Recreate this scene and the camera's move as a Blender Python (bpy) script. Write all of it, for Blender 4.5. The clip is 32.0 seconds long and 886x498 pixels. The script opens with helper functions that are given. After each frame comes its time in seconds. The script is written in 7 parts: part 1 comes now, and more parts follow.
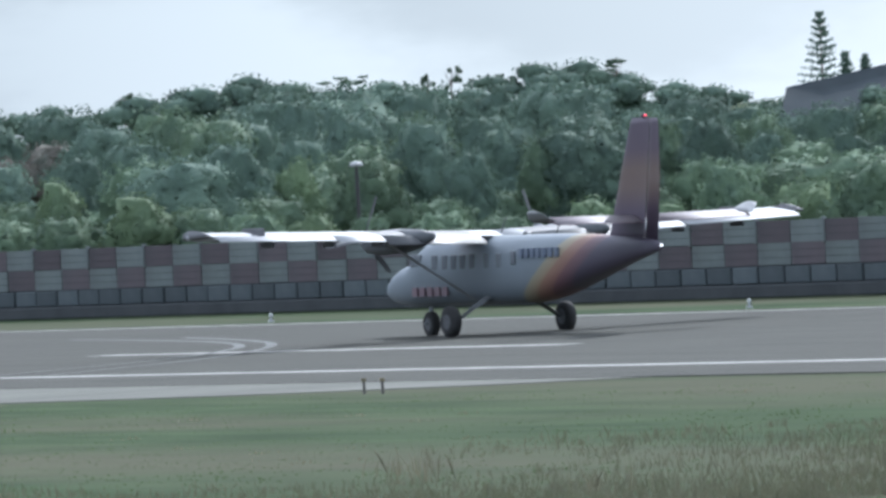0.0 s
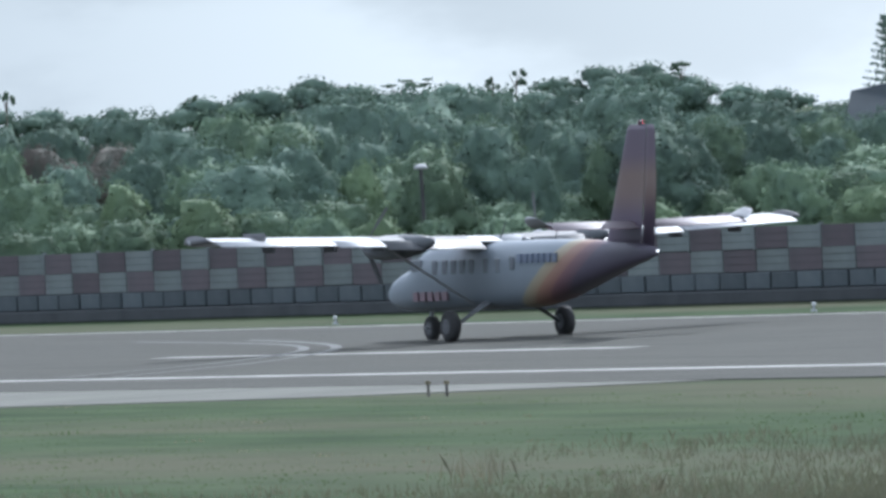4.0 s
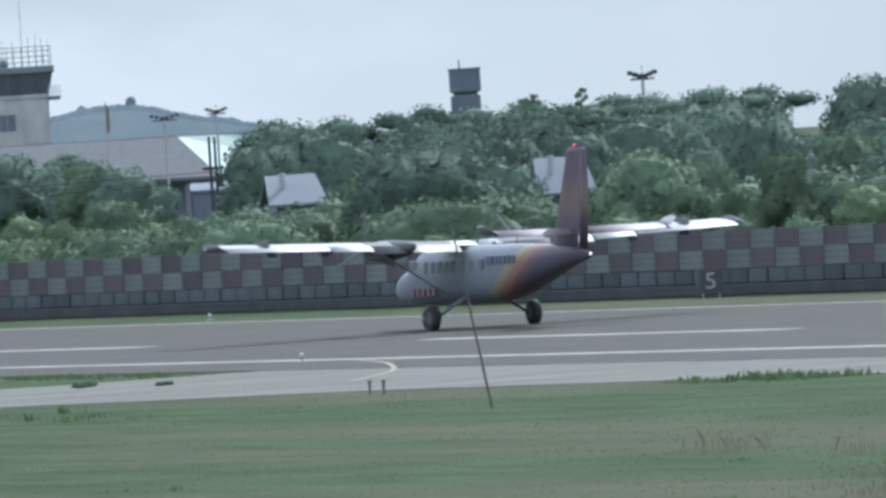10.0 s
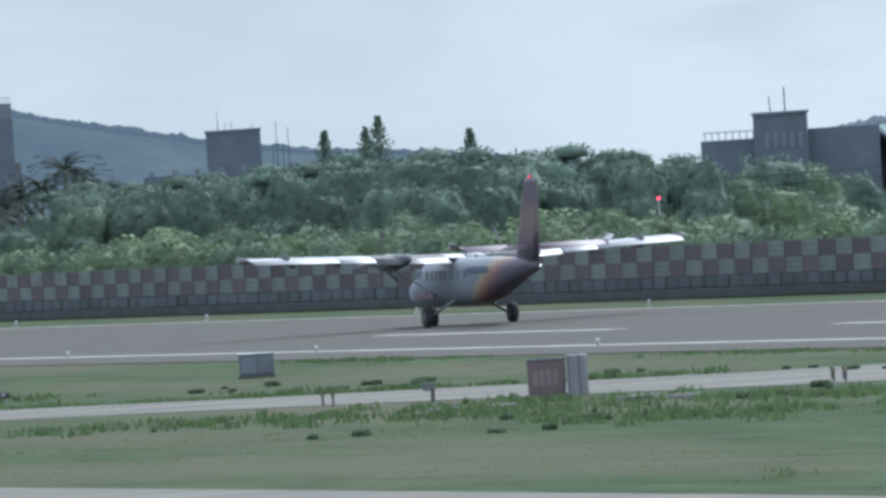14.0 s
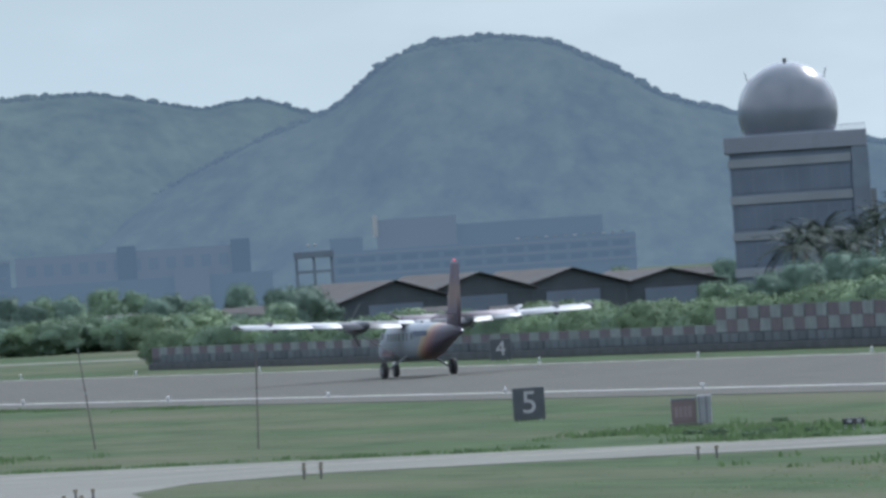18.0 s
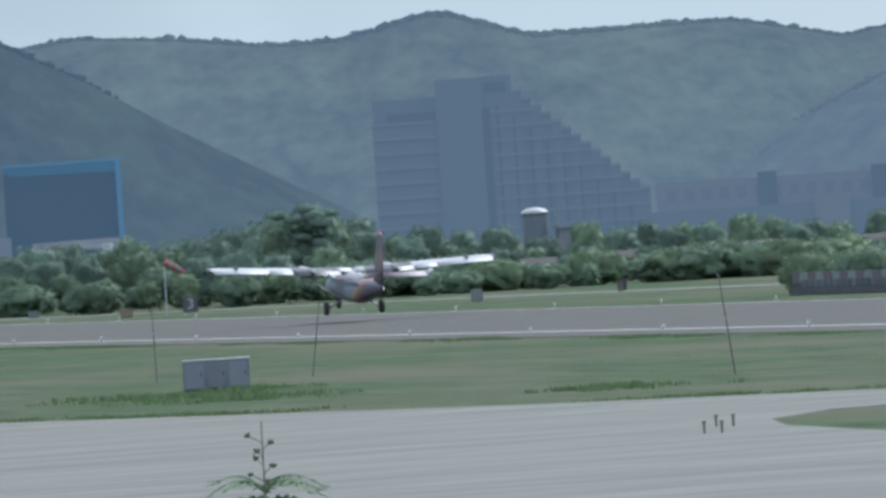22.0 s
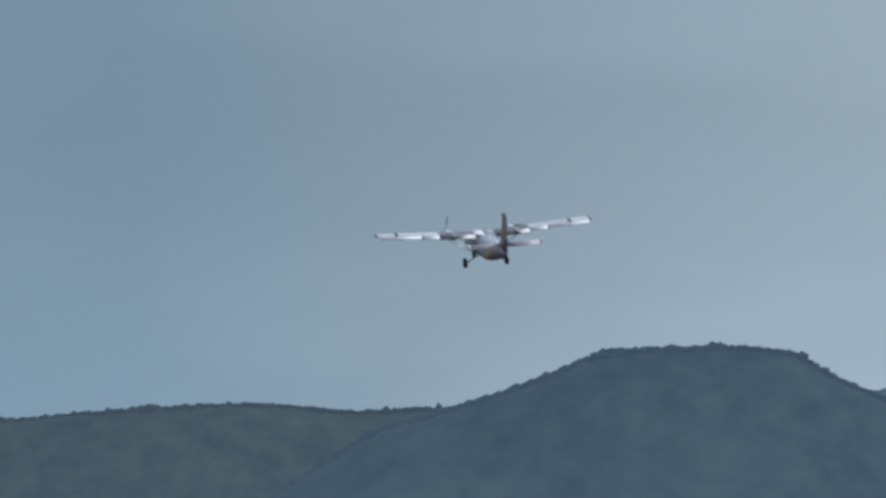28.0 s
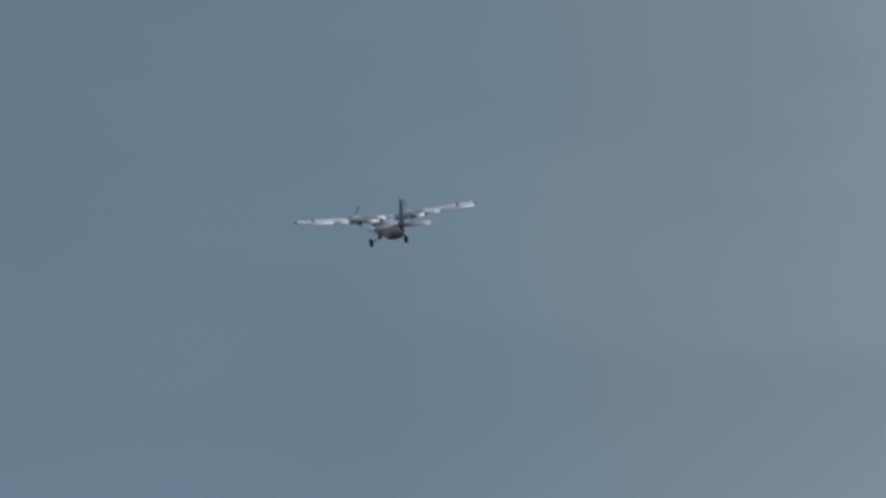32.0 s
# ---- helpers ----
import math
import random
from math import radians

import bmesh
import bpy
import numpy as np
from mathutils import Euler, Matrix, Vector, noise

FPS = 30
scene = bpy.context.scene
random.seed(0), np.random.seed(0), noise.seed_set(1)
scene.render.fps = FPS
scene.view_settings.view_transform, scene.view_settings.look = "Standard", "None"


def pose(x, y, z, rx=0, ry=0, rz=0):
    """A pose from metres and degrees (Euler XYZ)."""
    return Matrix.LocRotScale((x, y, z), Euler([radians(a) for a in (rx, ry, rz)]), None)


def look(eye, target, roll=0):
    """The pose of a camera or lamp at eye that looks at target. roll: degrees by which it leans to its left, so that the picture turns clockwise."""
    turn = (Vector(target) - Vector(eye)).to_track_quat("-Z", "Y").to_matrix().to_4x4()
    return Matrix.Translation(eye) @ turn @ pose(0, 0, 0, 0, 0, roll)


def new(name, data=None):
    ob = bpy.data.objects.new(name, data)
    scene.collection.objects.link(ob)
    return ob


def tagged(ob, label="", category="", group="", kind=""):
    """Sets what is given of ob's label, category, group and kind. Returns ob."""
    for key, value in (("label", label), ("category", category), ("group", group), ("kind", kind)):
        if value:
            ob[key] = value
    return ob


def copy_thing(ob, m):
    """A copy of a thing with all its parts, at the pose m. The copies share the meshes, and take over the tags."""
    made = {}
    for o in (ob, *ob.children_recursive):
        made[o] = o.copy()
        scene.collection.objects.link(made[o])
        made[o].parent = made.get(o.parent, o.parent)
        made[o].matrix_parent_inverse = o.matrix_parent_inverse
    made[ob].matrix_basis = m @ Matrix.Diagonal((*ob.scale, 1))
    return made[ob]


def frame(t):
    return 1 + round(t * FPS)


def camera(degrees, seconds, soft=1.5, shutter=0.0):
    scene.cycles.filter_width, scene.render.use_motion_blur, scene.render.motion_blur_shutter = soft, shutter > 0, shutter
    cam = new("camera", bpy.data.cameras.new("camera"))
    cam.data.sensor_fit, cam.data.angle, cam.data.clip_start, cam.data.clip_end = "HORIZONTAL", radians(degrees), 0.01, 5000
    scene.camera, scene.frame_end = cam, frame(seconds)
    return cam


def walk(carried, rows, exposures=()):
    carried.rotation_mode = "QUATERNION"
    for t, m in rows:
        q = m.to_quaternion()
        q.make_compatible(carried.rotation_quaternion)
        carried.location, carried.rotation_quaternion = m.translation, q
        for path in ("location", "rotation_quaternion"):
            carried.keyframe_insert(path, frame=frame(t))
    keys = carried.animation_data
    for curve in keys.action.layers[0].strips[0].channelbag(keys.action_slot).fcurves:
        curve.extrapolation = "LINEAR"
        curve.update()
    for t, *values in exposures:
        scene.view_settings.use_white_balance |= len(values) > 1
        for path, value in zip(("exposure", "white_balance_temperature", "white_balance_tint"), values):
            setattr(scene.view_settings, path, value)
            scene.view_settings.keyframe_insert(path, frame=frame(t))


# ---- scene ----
EYE_Z = 6.69
cam = camera(4.082, 32.0, soft=3.2)

# seconds, azimuth from the runway's line, elevation, lean, in degrees
VIEW = [
    (0, 28.7764, -0.6784, 3.447), (0.5, 28.7712, -0.6984, 3.440), (1, 28.8185, -0.6417, 3.426), (1.5, 28.8170, -0.6778, 3.406),
    (2, 28.7971, -0.7114, 3.363), (2.5, 28.7907, -0.7235, 3.343), (4.5, 28.3147, -0.6072, 3.386), (5, 28.1813, -0.5766, 3.423),
    (5.5, 28.1112, -0.5916, 3.458), (6, 27.7574, -0.5779, 3.531), (6.5, 27.2722, -0.5483, 3.623), (7, 26.7793, -0.5484, 3.729),
    (7.5, 26.1529, -0.5793, 3.797), (8, 25.8871, -0.4761, 3.818), (8.5, 25.7077, -0.4405, 3.849), (9, 25.2186, -0.4418, 3.825),
    (9.5, 24.5543, -0.5410, 3.767), (10, 23.9415, -0.5401, 3.763), (10.5, 23.5983, -0.4373, 3.811), (11, 23.0480, -0.4108, 3.853),
    (11.5, 22.5356, -0.3666, 3.880), (12, 21.5878, -0.3000, 3.863), (12.5, 21.1714, -0.3090, 3.789), (13, 20.7057, -0.3905, 3.710),
    (13.5, 20.0754, -0.4158, 3.716), (14, 19.3927, -0.3896, 3.755), (14.5, 18.7116, -0.3817, 3.784), (15, 17.8692, -0.3091, 3.788),
    (15.5, 17.3828, -0.3235, 3.799), (17.5, 16.0239, -0.0722, 3.810), (18, 15.4675, -0.0123, 3.834), (18.5, 15.1428, -0.1649, 3.836),
    (19, 14.9117, -0.1195, 3.911), (19.5, 14.4643, -0.0950, 3.916), (20, 13.6589, -0.0547, 3.885), (20.5, 13.4151, -0.1462, 3.861),
    (21, 13.1845, -0.1479, 3.836), (21.5, 12.7931, -0.1445, 3.784), (22, 12.4996, -0.1621, 3.751), (22.5, 12.0873, 0.0260, 3.750),
    (23, 11.6183, 0.0769, 3.764), (23.5, 11.0420, 0.1253, 3.840), (24, 10.7197, 0.3136, 3.911), (24.5, 10.5586, 0.3829, 3.980),
    (26.5, 9.6849, 0.9410, 4.018), (27, 9.2966, 1.2554, 4.015), (27.5, 8.9005, 1.4150, 4.013), (28, 8.6693, 1.6798, 4.006),
    (28.5, 8.4639, 1.8134, 4.032), (29, 8.5136, 2.1526, 4.039), (29.5, 8.2295, 2.2858, 4.039), (30, 7.9111, 2.4860, 4.039),
    (30.5, 7.8007, 2.8452, 4.039), (31, 7.6099, 3.0604, 4.039), (31.5, 7.6738, 3.0266, 4.039), (32, 7.6532, 3.0671, 4.039),
]
walk(cam, [(t, pose(0, 0, EYE_Z, 90 + e, 0, -a) @ pose(0, 0, 0, 0, 0, -r)) for t, a, e, r in VIEW],
     exposures=[(t, s, 5500, 10) for t, s in ((0, 0.1), (15, 0.1), (24.5, 0.1), (26.5, 0.02), (27, -0.06), (28, -0.38), (30, -0.8), (32, -0.85))])

# ---- light ----
SUN_AZ, SUN_EL = 47.0, 38.0


def build_world():
    """Nishita sky overhead, veiled by bright broken cloud that thins to blue away from the sun."""
    world = bpy.data.worlds.new("sky")
    scene.world = world
    world.use_nodes = True
    nt = world.node_tree
    nt.nodes.clear()
    N, L = nt.nodes.new, nt.links.new
    out = N("ShaderNodeOutputWorld")
    sky = N("ShaderNodeTexSky")
    sky.sky_type, sky.sun_disc = "NISHITA", False
    sky.sun_elevation, sky.sun_rotation = radians(SUN_EL), radians(SUN_AZ)
    sky.dust_density, sky.air_density = 2.0, 1.0
    blue = N("ShaderNodeBackground")
    blue.inputs["Strength"].default_value = 0.12
    L(sky.outputs[0], blue.inputs["Color"])
    co = N("ShaderNodeTexCoord")
    sx = N("ShaderNodeSeparateXYZ")
    L(co.outputs["Generated"], sx.inputs[0])
    # cloud shapes: heaps near the horizon, drawn out sideways
    mp = N("ShaderNodeMapping")
    mp.inputs["Scale"].default_value = (22, 22, 60)
    L(co.outputs["Generated"], mp.inputs["Vector"])
    n1 = N("ShaderNodeTexNoise")
    n1.inputs["Scale"].default_value, n1.inputs["Detail"].default_value, n1.inputs["Roughness"].default_value = 1.0, 6.0, 0.5
    L(mp.outputs[0], n1.inputs["Vector"])
    heap = N("ShaderNodeMapRange")
    heap.interpolation_type = "SMOOTHSTEP"
    heap.inputs["From Min"].default_value, heap.inputs["From Max"].default_value = 0.40, 0.62
    heap.inputs["To Min"].default_value, heap.inputs["To Max"].default_value = -0.022, 0.02
    L(n1.outputs["Fac"], heap.inputs["Value"])
    # veil colour from the blue side to the sun's side
    shift = N("ShaderNodeMath")
    side = N("ShaderNodeMapRange")
    side.inputs["From Min"].default_value, side.inputs["From Max"].default_value = 0.16, 0.42
    side.inputs["To Min"].default_value, side.inputs["To Max"].default_value = 0.12, 0.7
    L(sx.outputs["X"], side.inputs["Value"])
    amp = N("ShaderNodeMath")
    amp.operation = "MULTIPLY"
    L(heap.outputs[0], amp.inputs[0]), L(side.outputs[0], amp.inputs[1])
    L(sx.outputs["X"], shift.inputs[0]), L(amp.outputs[0], shift.inputs[1])
    ramp = N("ShaderNodeValToRGB")
    stops = [(0.0, (0.29, 0.385, 0.44)), (0.125, (0.325, 0.42, 0.465)), (0.15, (0.40, 0.476, 0.49)), (0.175, (0.485, 0.555, 0.56)), (0.21, (0.565, 0.63, 0.62)), (0.28, (0.595, 0.645, 0.63)), (0.33, (0.575, 0.62, 0.605)), (0.385, (0.645, 0.68, 0.66)), (0.42, (0.62, 0.65, 0.63)), (0.452, (0.55, 0.575, 0.56)), (0.475, (0.68, 0.705, 0.675)), (0.505, (0.82, 0.84, 0.80)), (0.8, (0.80, 0.82, 0.78))]
    while len(ramp.color_ramp.elements) < len(stops):
        ramp.color_ramp.elements.new(0.5)
    for e, (p, c) in zip(ramp.color_ramp.elements, stops):
        e.position, e.color = p, (*c, 1)
    L(shift.outputs[0], ramp.inputs["Fac"])
    # paler towards the horizon
    low = N("ShaderNodeMapRange")
    low.inputs["From Min"].default_value, low.inputs["From Max"].default_value = 0.008, 0.04
    low.inputs["To Min"].default_value, low.inputs["To Max"].default_value = 1.08, 0.86
    L(sx.outputs["Z"], low.inputs["Value"])
    # broad soft cloud bodies, brighter at their tops
    body = N("ShaderNodeMapRange")
    body.interpolation_type = "SMOOTHSTEP"
    body.inputs["From Min"].default_value, body.inputs["From Max"].default_value = 0.42, 0.60
    body.inputs["To Min"].default_value, body.inputs["To Max"].default_value = -0.065, 0.045
    L(n1.outputs["Fac"], body.inputs["Value"])
    tone = N("ShaderNodeMath")
    tone.operation = "MULTIPLY_ADD"
    fade = N("ShaderNodeMapRange")
    fade.inputs["From Min"].default_value, fade.inputs["From Max"].default_value = 0.16, 0.30
    fade.inputs["To Min"].default_value, fade.inputs["To Max"].default_value = 0.25, 1.0
    L(sx.outputs["X"], fade.inputs["Value"])
    L(body.outputs[0], tone.inputs[0]), L(fade.outputs[0], tone.inputs[1]), L(low.outputs[0], tone.inputs[2])
    veil = N("ShaderNodeBackground")
    L(ramp.outputs[0], veil.inputs["Color"]), L(tone.outputs[0], veil.inputs["Strength"])
    # higher up: bright broken cloud over the blue
    cloud = N("ShaderNodeBackground")
    cloud.inputs["Color"].default_value, cloud.inputs["Strength"].default_value = (0.95, 0.97, 1.0, 1), 1.75
    n2 = N("ShaderNodeTexNoise")
    n2.inputs["Scale"].default_value, n2.inputs["Detail"].default_value = 3.0, 5.0
    L(co.outputs["Generated"], n2.inputs["Vector"])
    cov = N("ShaderNodeMapRange")
    cov.inputs["From Min"].default_value, cov.inputs["From Max"].default_value = 0.30, 0.55
    L(n2.outputs["Fac"], cov.inputs["Value"])
    over = N("ShaderNodeMixShader")
    L(cov.outputs[0], over.inputs[0]), L(blue.outputs[0], over.inputs[1]), L(cloud.outputs[0], over.inputs[2])
    up = N("ShaderNodeMapRange")
    up.interpolation_type = "SMOOTHSTEP"
    up.inputs["From Min"].default_value, up.inputs["From Max"].default_value = 0.078, 0.20
    L(sx.outputs["Z"], up.inputs["Value"])
    mix = N("ShaderNodeMixShader")
    L(up.outputs[0], mix.inputs[0]), L(veil.outputs[0], mix.inputs[1]), L(over.outputs[0], mix.inputs[2])
    L(mix.outputs[0], out.inputs["Surface"])


build_world()
sun = new("sun", bpy.data.lights.new("sun", "SUN"))
sun.data.energy, sun.data.angle, sun.data.color = 4.1, radians(0.6), (1.0, 0.95, 0.87)
_a, _e = radians(SUN_AZ), radians(SUN_EL)
sun.matrix_world = look((300, 300, 300), (300 - math.sin(_a) * math.cos(_e), 300 - math.cos(_a) * math.cos(_e), 300 - math.sin(_e)))


def spot(az, dist):
    """Place on the ground seen from the eye's foot, azimuth in degrees right of the runway's line."""
    return dist * math.sin(radians(az)), dist * math.cos(radians(az))


def rise(el, dist):
    """Height of what shows at the elevation el (degrees) at that distance."""
    return EYE_Z + dist * math.tan(radians(el))


def lerp_curve(ctrl, x):
    if x <= ctrl[0][0]:
        return ctrl[0][1]
    for (a, u), (b, w) in zip(ctrl, ctrl[1:]):
        if x <= b:
            return u + (w - u) * (x - a) / (b - a)
    return ctrl[-1][1]


def smooth_curve(ctrl, x, r):
    return sum(lerp_curve(ctrl, x + r * k / 3) for k in range(-3, 4)) / 7
# ---- materials ----
def material(name, build):
    m = bpy.data.materials.new(name)
    m.use_nodes = True
    nt = m.node_tree
    bsdf = nt.nodes["Principled BSDF"]
    build(nt, bsdf, nt.nodes.new, nt.links.new)
    return m


def surface(name, c1, c2, scale, rough=0.8, metal=0.0, bump=0.0, bump_scale=None, c3=None, scale3=0.02, amount3=0.5, island=0.0, coords="Object",
            stretch=(1, 1, 1), spec=0.5, per_object=0.0):
    """Two-scale mottled surface: c1 and c2 mixed by grain, c3 by wide stains."""
    def build(nt, bsdf, N, L):
        co = N("ShaderNodeTexCoord")
        mp = N("ShaderNodeMapping")
        mp.inputs["Scale"].default_value = stretch
        L(co.outputs[coords], mp.inputs["Vector"])
        n = N("ShaderNodeTexNoise")
        n.inputs["Scale"].default_value, n.inputs["Detail"].default_value = scale, 6.0
        L(mp.outputs[0], n.inputs["Vector"])
        r = N("ShaderNodeMapRange")
        r.inputs["From Min"].default_value, r.inputs["From Max"].default_value = 0.32, 0.68
        L(n.outputs["Fac"], r.inputs["Value"])
        mx = N("ShaderNodeMix")
        mx.data_type = "RGBA"
        mx.inputs["A"].default_value, mx.inputs["B"].default_value = (*c1, 1), (*c2, 1)
        L(r.outputs[0], mx.inputs["Factor"])
        col = mx.outputs["Result"]
        if c3:
            n3 = N("ShaderNodeTexNoise")
            n3.inputs["Scale"].default_value, n3.inputs["Detail"].default_value = scale3, 4.0
            L(mp.outputs[0], n3.inputs["Vector"])
            r3 = N("ShaderNodeMapRange")
            r3.inputs["From Min"].default_value, r3.inputs["From Max"].default_value = 0.42, 0.66
            r3.inputs["To Max"].default_value = amount3
            L(n3.outputs["Fac"], r3.inputs["Value"])
            m3 = N("ShaderNodeMix")
            m3.data_type = "RGBA"
            L(r3.outputs[0], m3.inputs["Factor"]), L(col, m3.inputs["A"])
            m3.inputs["B"].default_value = (*c3, 1)
            col = m3.outputs["Result"]
        if island or per_object:
            if island:
                g = N("ShaderNodeNewGeometry")
                src = g.outputs["Random Per Island"]
            else:
                g = N("ShaderNodeObjectInfo")
                src = g.outputs["Random"]
            amt = island or per_object
            hr = N("ShaderNodeMapRange")
            hr.inputs["To Min"].default_value, hr.inputs["To Max"].default_value = 1 - amt, 1 + amt
            L(src, hr.inputs["Value"])
            hs = N("ShaderNodeHueSaturation")
            L(hr.outputs[0], hs.inputs["Value"]), L(col, hs.inputs["Color"])
            col = hs.outputs[0]
        L(col, bsdf.inputs["Base Color"])
        bsdf.inputs["Roughness"].default_value, bsdf.inputs["Metallic"].default_value = rough, metal
        bsdf.inputs["Specular IOR Level"].default_value = spec
        if bump:
            b = N("ShaderNodeBump")
            b.inputs["Strength"].default_value, b.inputs["Distance"].default_value = bump, 0.05
            nb = N("ShaderNodeTexNoise")
            nb.inputs["Scale"].default_value, nb.inputs["Detail"].default_value = bump_scale or scale * 3, 5.0
            L(mp.outputs[0], nb.inputs["Vector"])
            L(nb.outputs["Fac"], b.inputs["Height"]), L(b.outputs[0], bsdf.inputs["Normal"])
    return material(name, build)


def leaf_surface(name, c1, c2, c3, thin=0.25, var=0.22, relief=0.55, lift=0.0):
    """Leaves: colour varies leaf by leaf and over the crown; some light passes through."""
    def build(nt, bsdf, N, L):
        g = N("ShaderNodeNewGeometry")
        oi = N("ShaderNodeObjectInfo")
        mx = N("ShaderNodeMix")
        mx.data_type = "RGBA"
        mx.inputs["A"].default_value, mx.inputs["B"].default_value = (*c1, 1), (*c2, 1)
        L(g.outputs["Random Per Island"], mx.inputs["Factor"])
        co = N("ShaderNodeTexCoord")
        n = N("ShaderNodeTexNoise")
        n.inputs["Scale"].default_value, n.inputs["Detail"].default_value = 0.7, 6.0
        L(co.outputs["Object"], n.inputs["Vector"])
        r = N("ShaderNodeMapRange")
        r.inputs["From Min"].default_value, r.inputs["From Max"].default_value = 0.38, 0.66
        r.inputs["To Max"].default_value = 0.85
        L(n.outputs["Fac"], r.inputs["Value"])
        m2 = N("ShaderNodeMix")
        m2.data_type = "RGBA"
        m2.inputs["B"].default_value = (*c3, 1)
        L(r.outputs[0], m2.inputs["Factor"]), L(mx.outputs["Result"], m2.inputs["A"])
        hr = N("ShaderNodeMapRange")
        hr.inputs["To Min"].default_value, hr.inputs["To Max"].default_value = 1 - var, 1 + var
        L(oi.outputs["Random"], hr.inputs["Value"])
        hs = N("ShaderNodeHueSaturation")
        L(hr.outputs[0], hs.inputs["Value"]), L(m2.outputs["Result"], hs.inputs["Color"])
        L(hs.outputs[0], bsdf.inputs["Base Color"])
        bsdf.inputs["Roughness"].default_value = 0.75
        bsdf.inputs["Specular IOR Level"].default_value = 0.1
        nrm = g.outputs["Normal"]
        if lift:
            # blades share the sward's soft shading
            sc = N("ShaderNodeVectorMath")
            sc.operation = "SCALE"
            sc.inputs["Scale"].default_value = 0.2
            L(nrm, sc.inputs[0])
            ad = N("ShaderNodeVectorMath")
            ad.inputs[1].default_value = (0, 0, lift)
            L(sc.outputs[0], ad.inputs[0])
            nm = N("ShaderNodeVectorMath")
            nm.operation = "NORMALIZE"
            L(ad.outputs[0], nm.inputs[0])
            L(nm.outputs[0], bsdf.inputs["Normal"])
        elif relief:
            nb = N("ShaderNodeTexNoise")
            nb.inputs["Scale"].default_value, nb.inputs["Detail"].default_value = 2.2, 6.0
            L(co.outputs["Object"], nb.inputs["Vector"])
            bp = N("ShaderNodeBump")
            bp.inputs["Strength"].default_value, bp.inputs["Distance"].default_value = relief, 0.3
            L(nb.outputs["Fac"], bp.inputs["Height"]), L(bp.outputs[0], bsdf.inputs["Normal"])
        tr = N("ShaderNodeBsdfTranslucent")
        L(hs.outputs[0], tr.inputs["Color"])
        ms = N("ShaderNodeMixShader")
        ms.inputs[0].default_value = thin
        out = nt.nodes["Material Output"]
        L(bsdf.outputs[0], ms.inputs[1]), L(tr.outputs[0], ms.inputs[2]), L(ms.outputs[0], out.inputs["Surface"])
    return material(name, build)


GRASS = surface("grass", (0.019, 0.037, 0.013), (0.047, 0.073, 0.031), 0.7, 0.95, c3=(0.074, 0.072, 0.046), scale3=0.11, amount3=0.8, bump=0.5, bump_scale=3, stretch=(0.940, 0.180, 1.100), spec=0.05)
ASPHALT = surface("asphalt", (0.046, 0.046, 0.039), (0.060, 0.060, 0.050), 0.7, 0.95, c3=(0.052, 0.052, 0.044), scale3=0.06, amount3=0.6, bump=0.25, bump_scale=40, stretch=(1.040, 0.150, 0.900), spec=0.15)
CONCRETE = surface("pale_concrete", (0.090, 0.092, 0.077), (0.136, 0.136, 0.115), 0.9, 0.9, c3=(0.079, 0.079, 0.067), scale3=0.22, amount3=0.85, bump=0.2, bump_scale=20, stretch=(0.226, 1.130, 1.130), spec=0.2)
PAINT_LINE = surface("line_paint", (0.176, 0.176, 0.158), (0.258, 0.255, 0.229), 0.8, 0.8, c3=(0.106, 0.106, 0.096), scale3=0.3, amount3=0.6)
PAINT_WORN = surface("worn_line_paint", (0.075, 0.077, 0.073), (0.12, 0.122, 0.115), 0.8, 0.9, c3=(0.06, 0.062, 0.06), scale3=0.3, amount3=0.6)
PAINT_YELLOW = surface("yellow_line_paint", (0.135, 0.12, 0.075), (0.17, 0.145, 0.09), 0.8, 0.7)
WALL_WHITE = surface("weathered_white_panel", (0.124, 0.140, 0.138), (0.169, 0.190, 0.184), 1.2, 0.9, c3=(0.126, 0.137, 0.129), scale3=0.5, amount3=0.6, per_object=0.10, spec=0.12)
WALL_RED = surface("weathered_red_panel", (0.091, 0.080, 0.085), (0.110, 0.093, 0.099), 1.2, 0.9, c3=(0.084, 0.083, 0.086), scale3=0.5, amount3=0.5, per_object=0.12, spec=0.12)
WALL_STONE = surface("grey_block", (0.062, 0.074, 0.080), (0.092, 0.105, 0.111), 1.0, 0.9, c3=(0.074, 0.085, 0.089), scale3=0.6, amount3=0.6, per_object=0.2, spec=0.12)
WALL_BASE = surface("dark_wall_base", (0.032, 0.036, 0.038), (0.050, 0.054, 0.056), 0.8, 0.95)
STEEL = surface("grey_steel", (0.30, 0.31, 0.32), (0.38, 0.39, 0.40), 2.0, 0.5, 0.4)
DARK_METAL = surface("dark_metal", (0.03, 0.03, 0.032), (0.05, 0.05, 0.05), 2.0, 0.5, 0.3)
BARK = surface("bark", (0.09, 0.075, 0.06), (0.16, 0.13, 0.10), 3.0, 0.9, bump=0.5)
LEAF_DARK = leaf_surface("dark_leaf", (0.114, 0.166, 0.126), (0.129, 0.185, 0.134), (0.105, 0.153, 0.126))
LEAF_MID = leaf_surface("mid_leaf", (0.127, 0.183, 0.114), (0.142, 0.201, 0.123), (0.114, 0.165, 0.119))
LEAF_LIGHT = leaf_surface("light_leaf", (0.133, 0.189, 0.104), (0.153, 0.210, 0.116), (0.122, 0.172, 0.109))
LEAF_WEED = leaf_surface("weed_clump_leaf", (0.120, 0.175, 0.100), (0.145, 0.200, 0.115), (0.105, 0.155, 0.095))
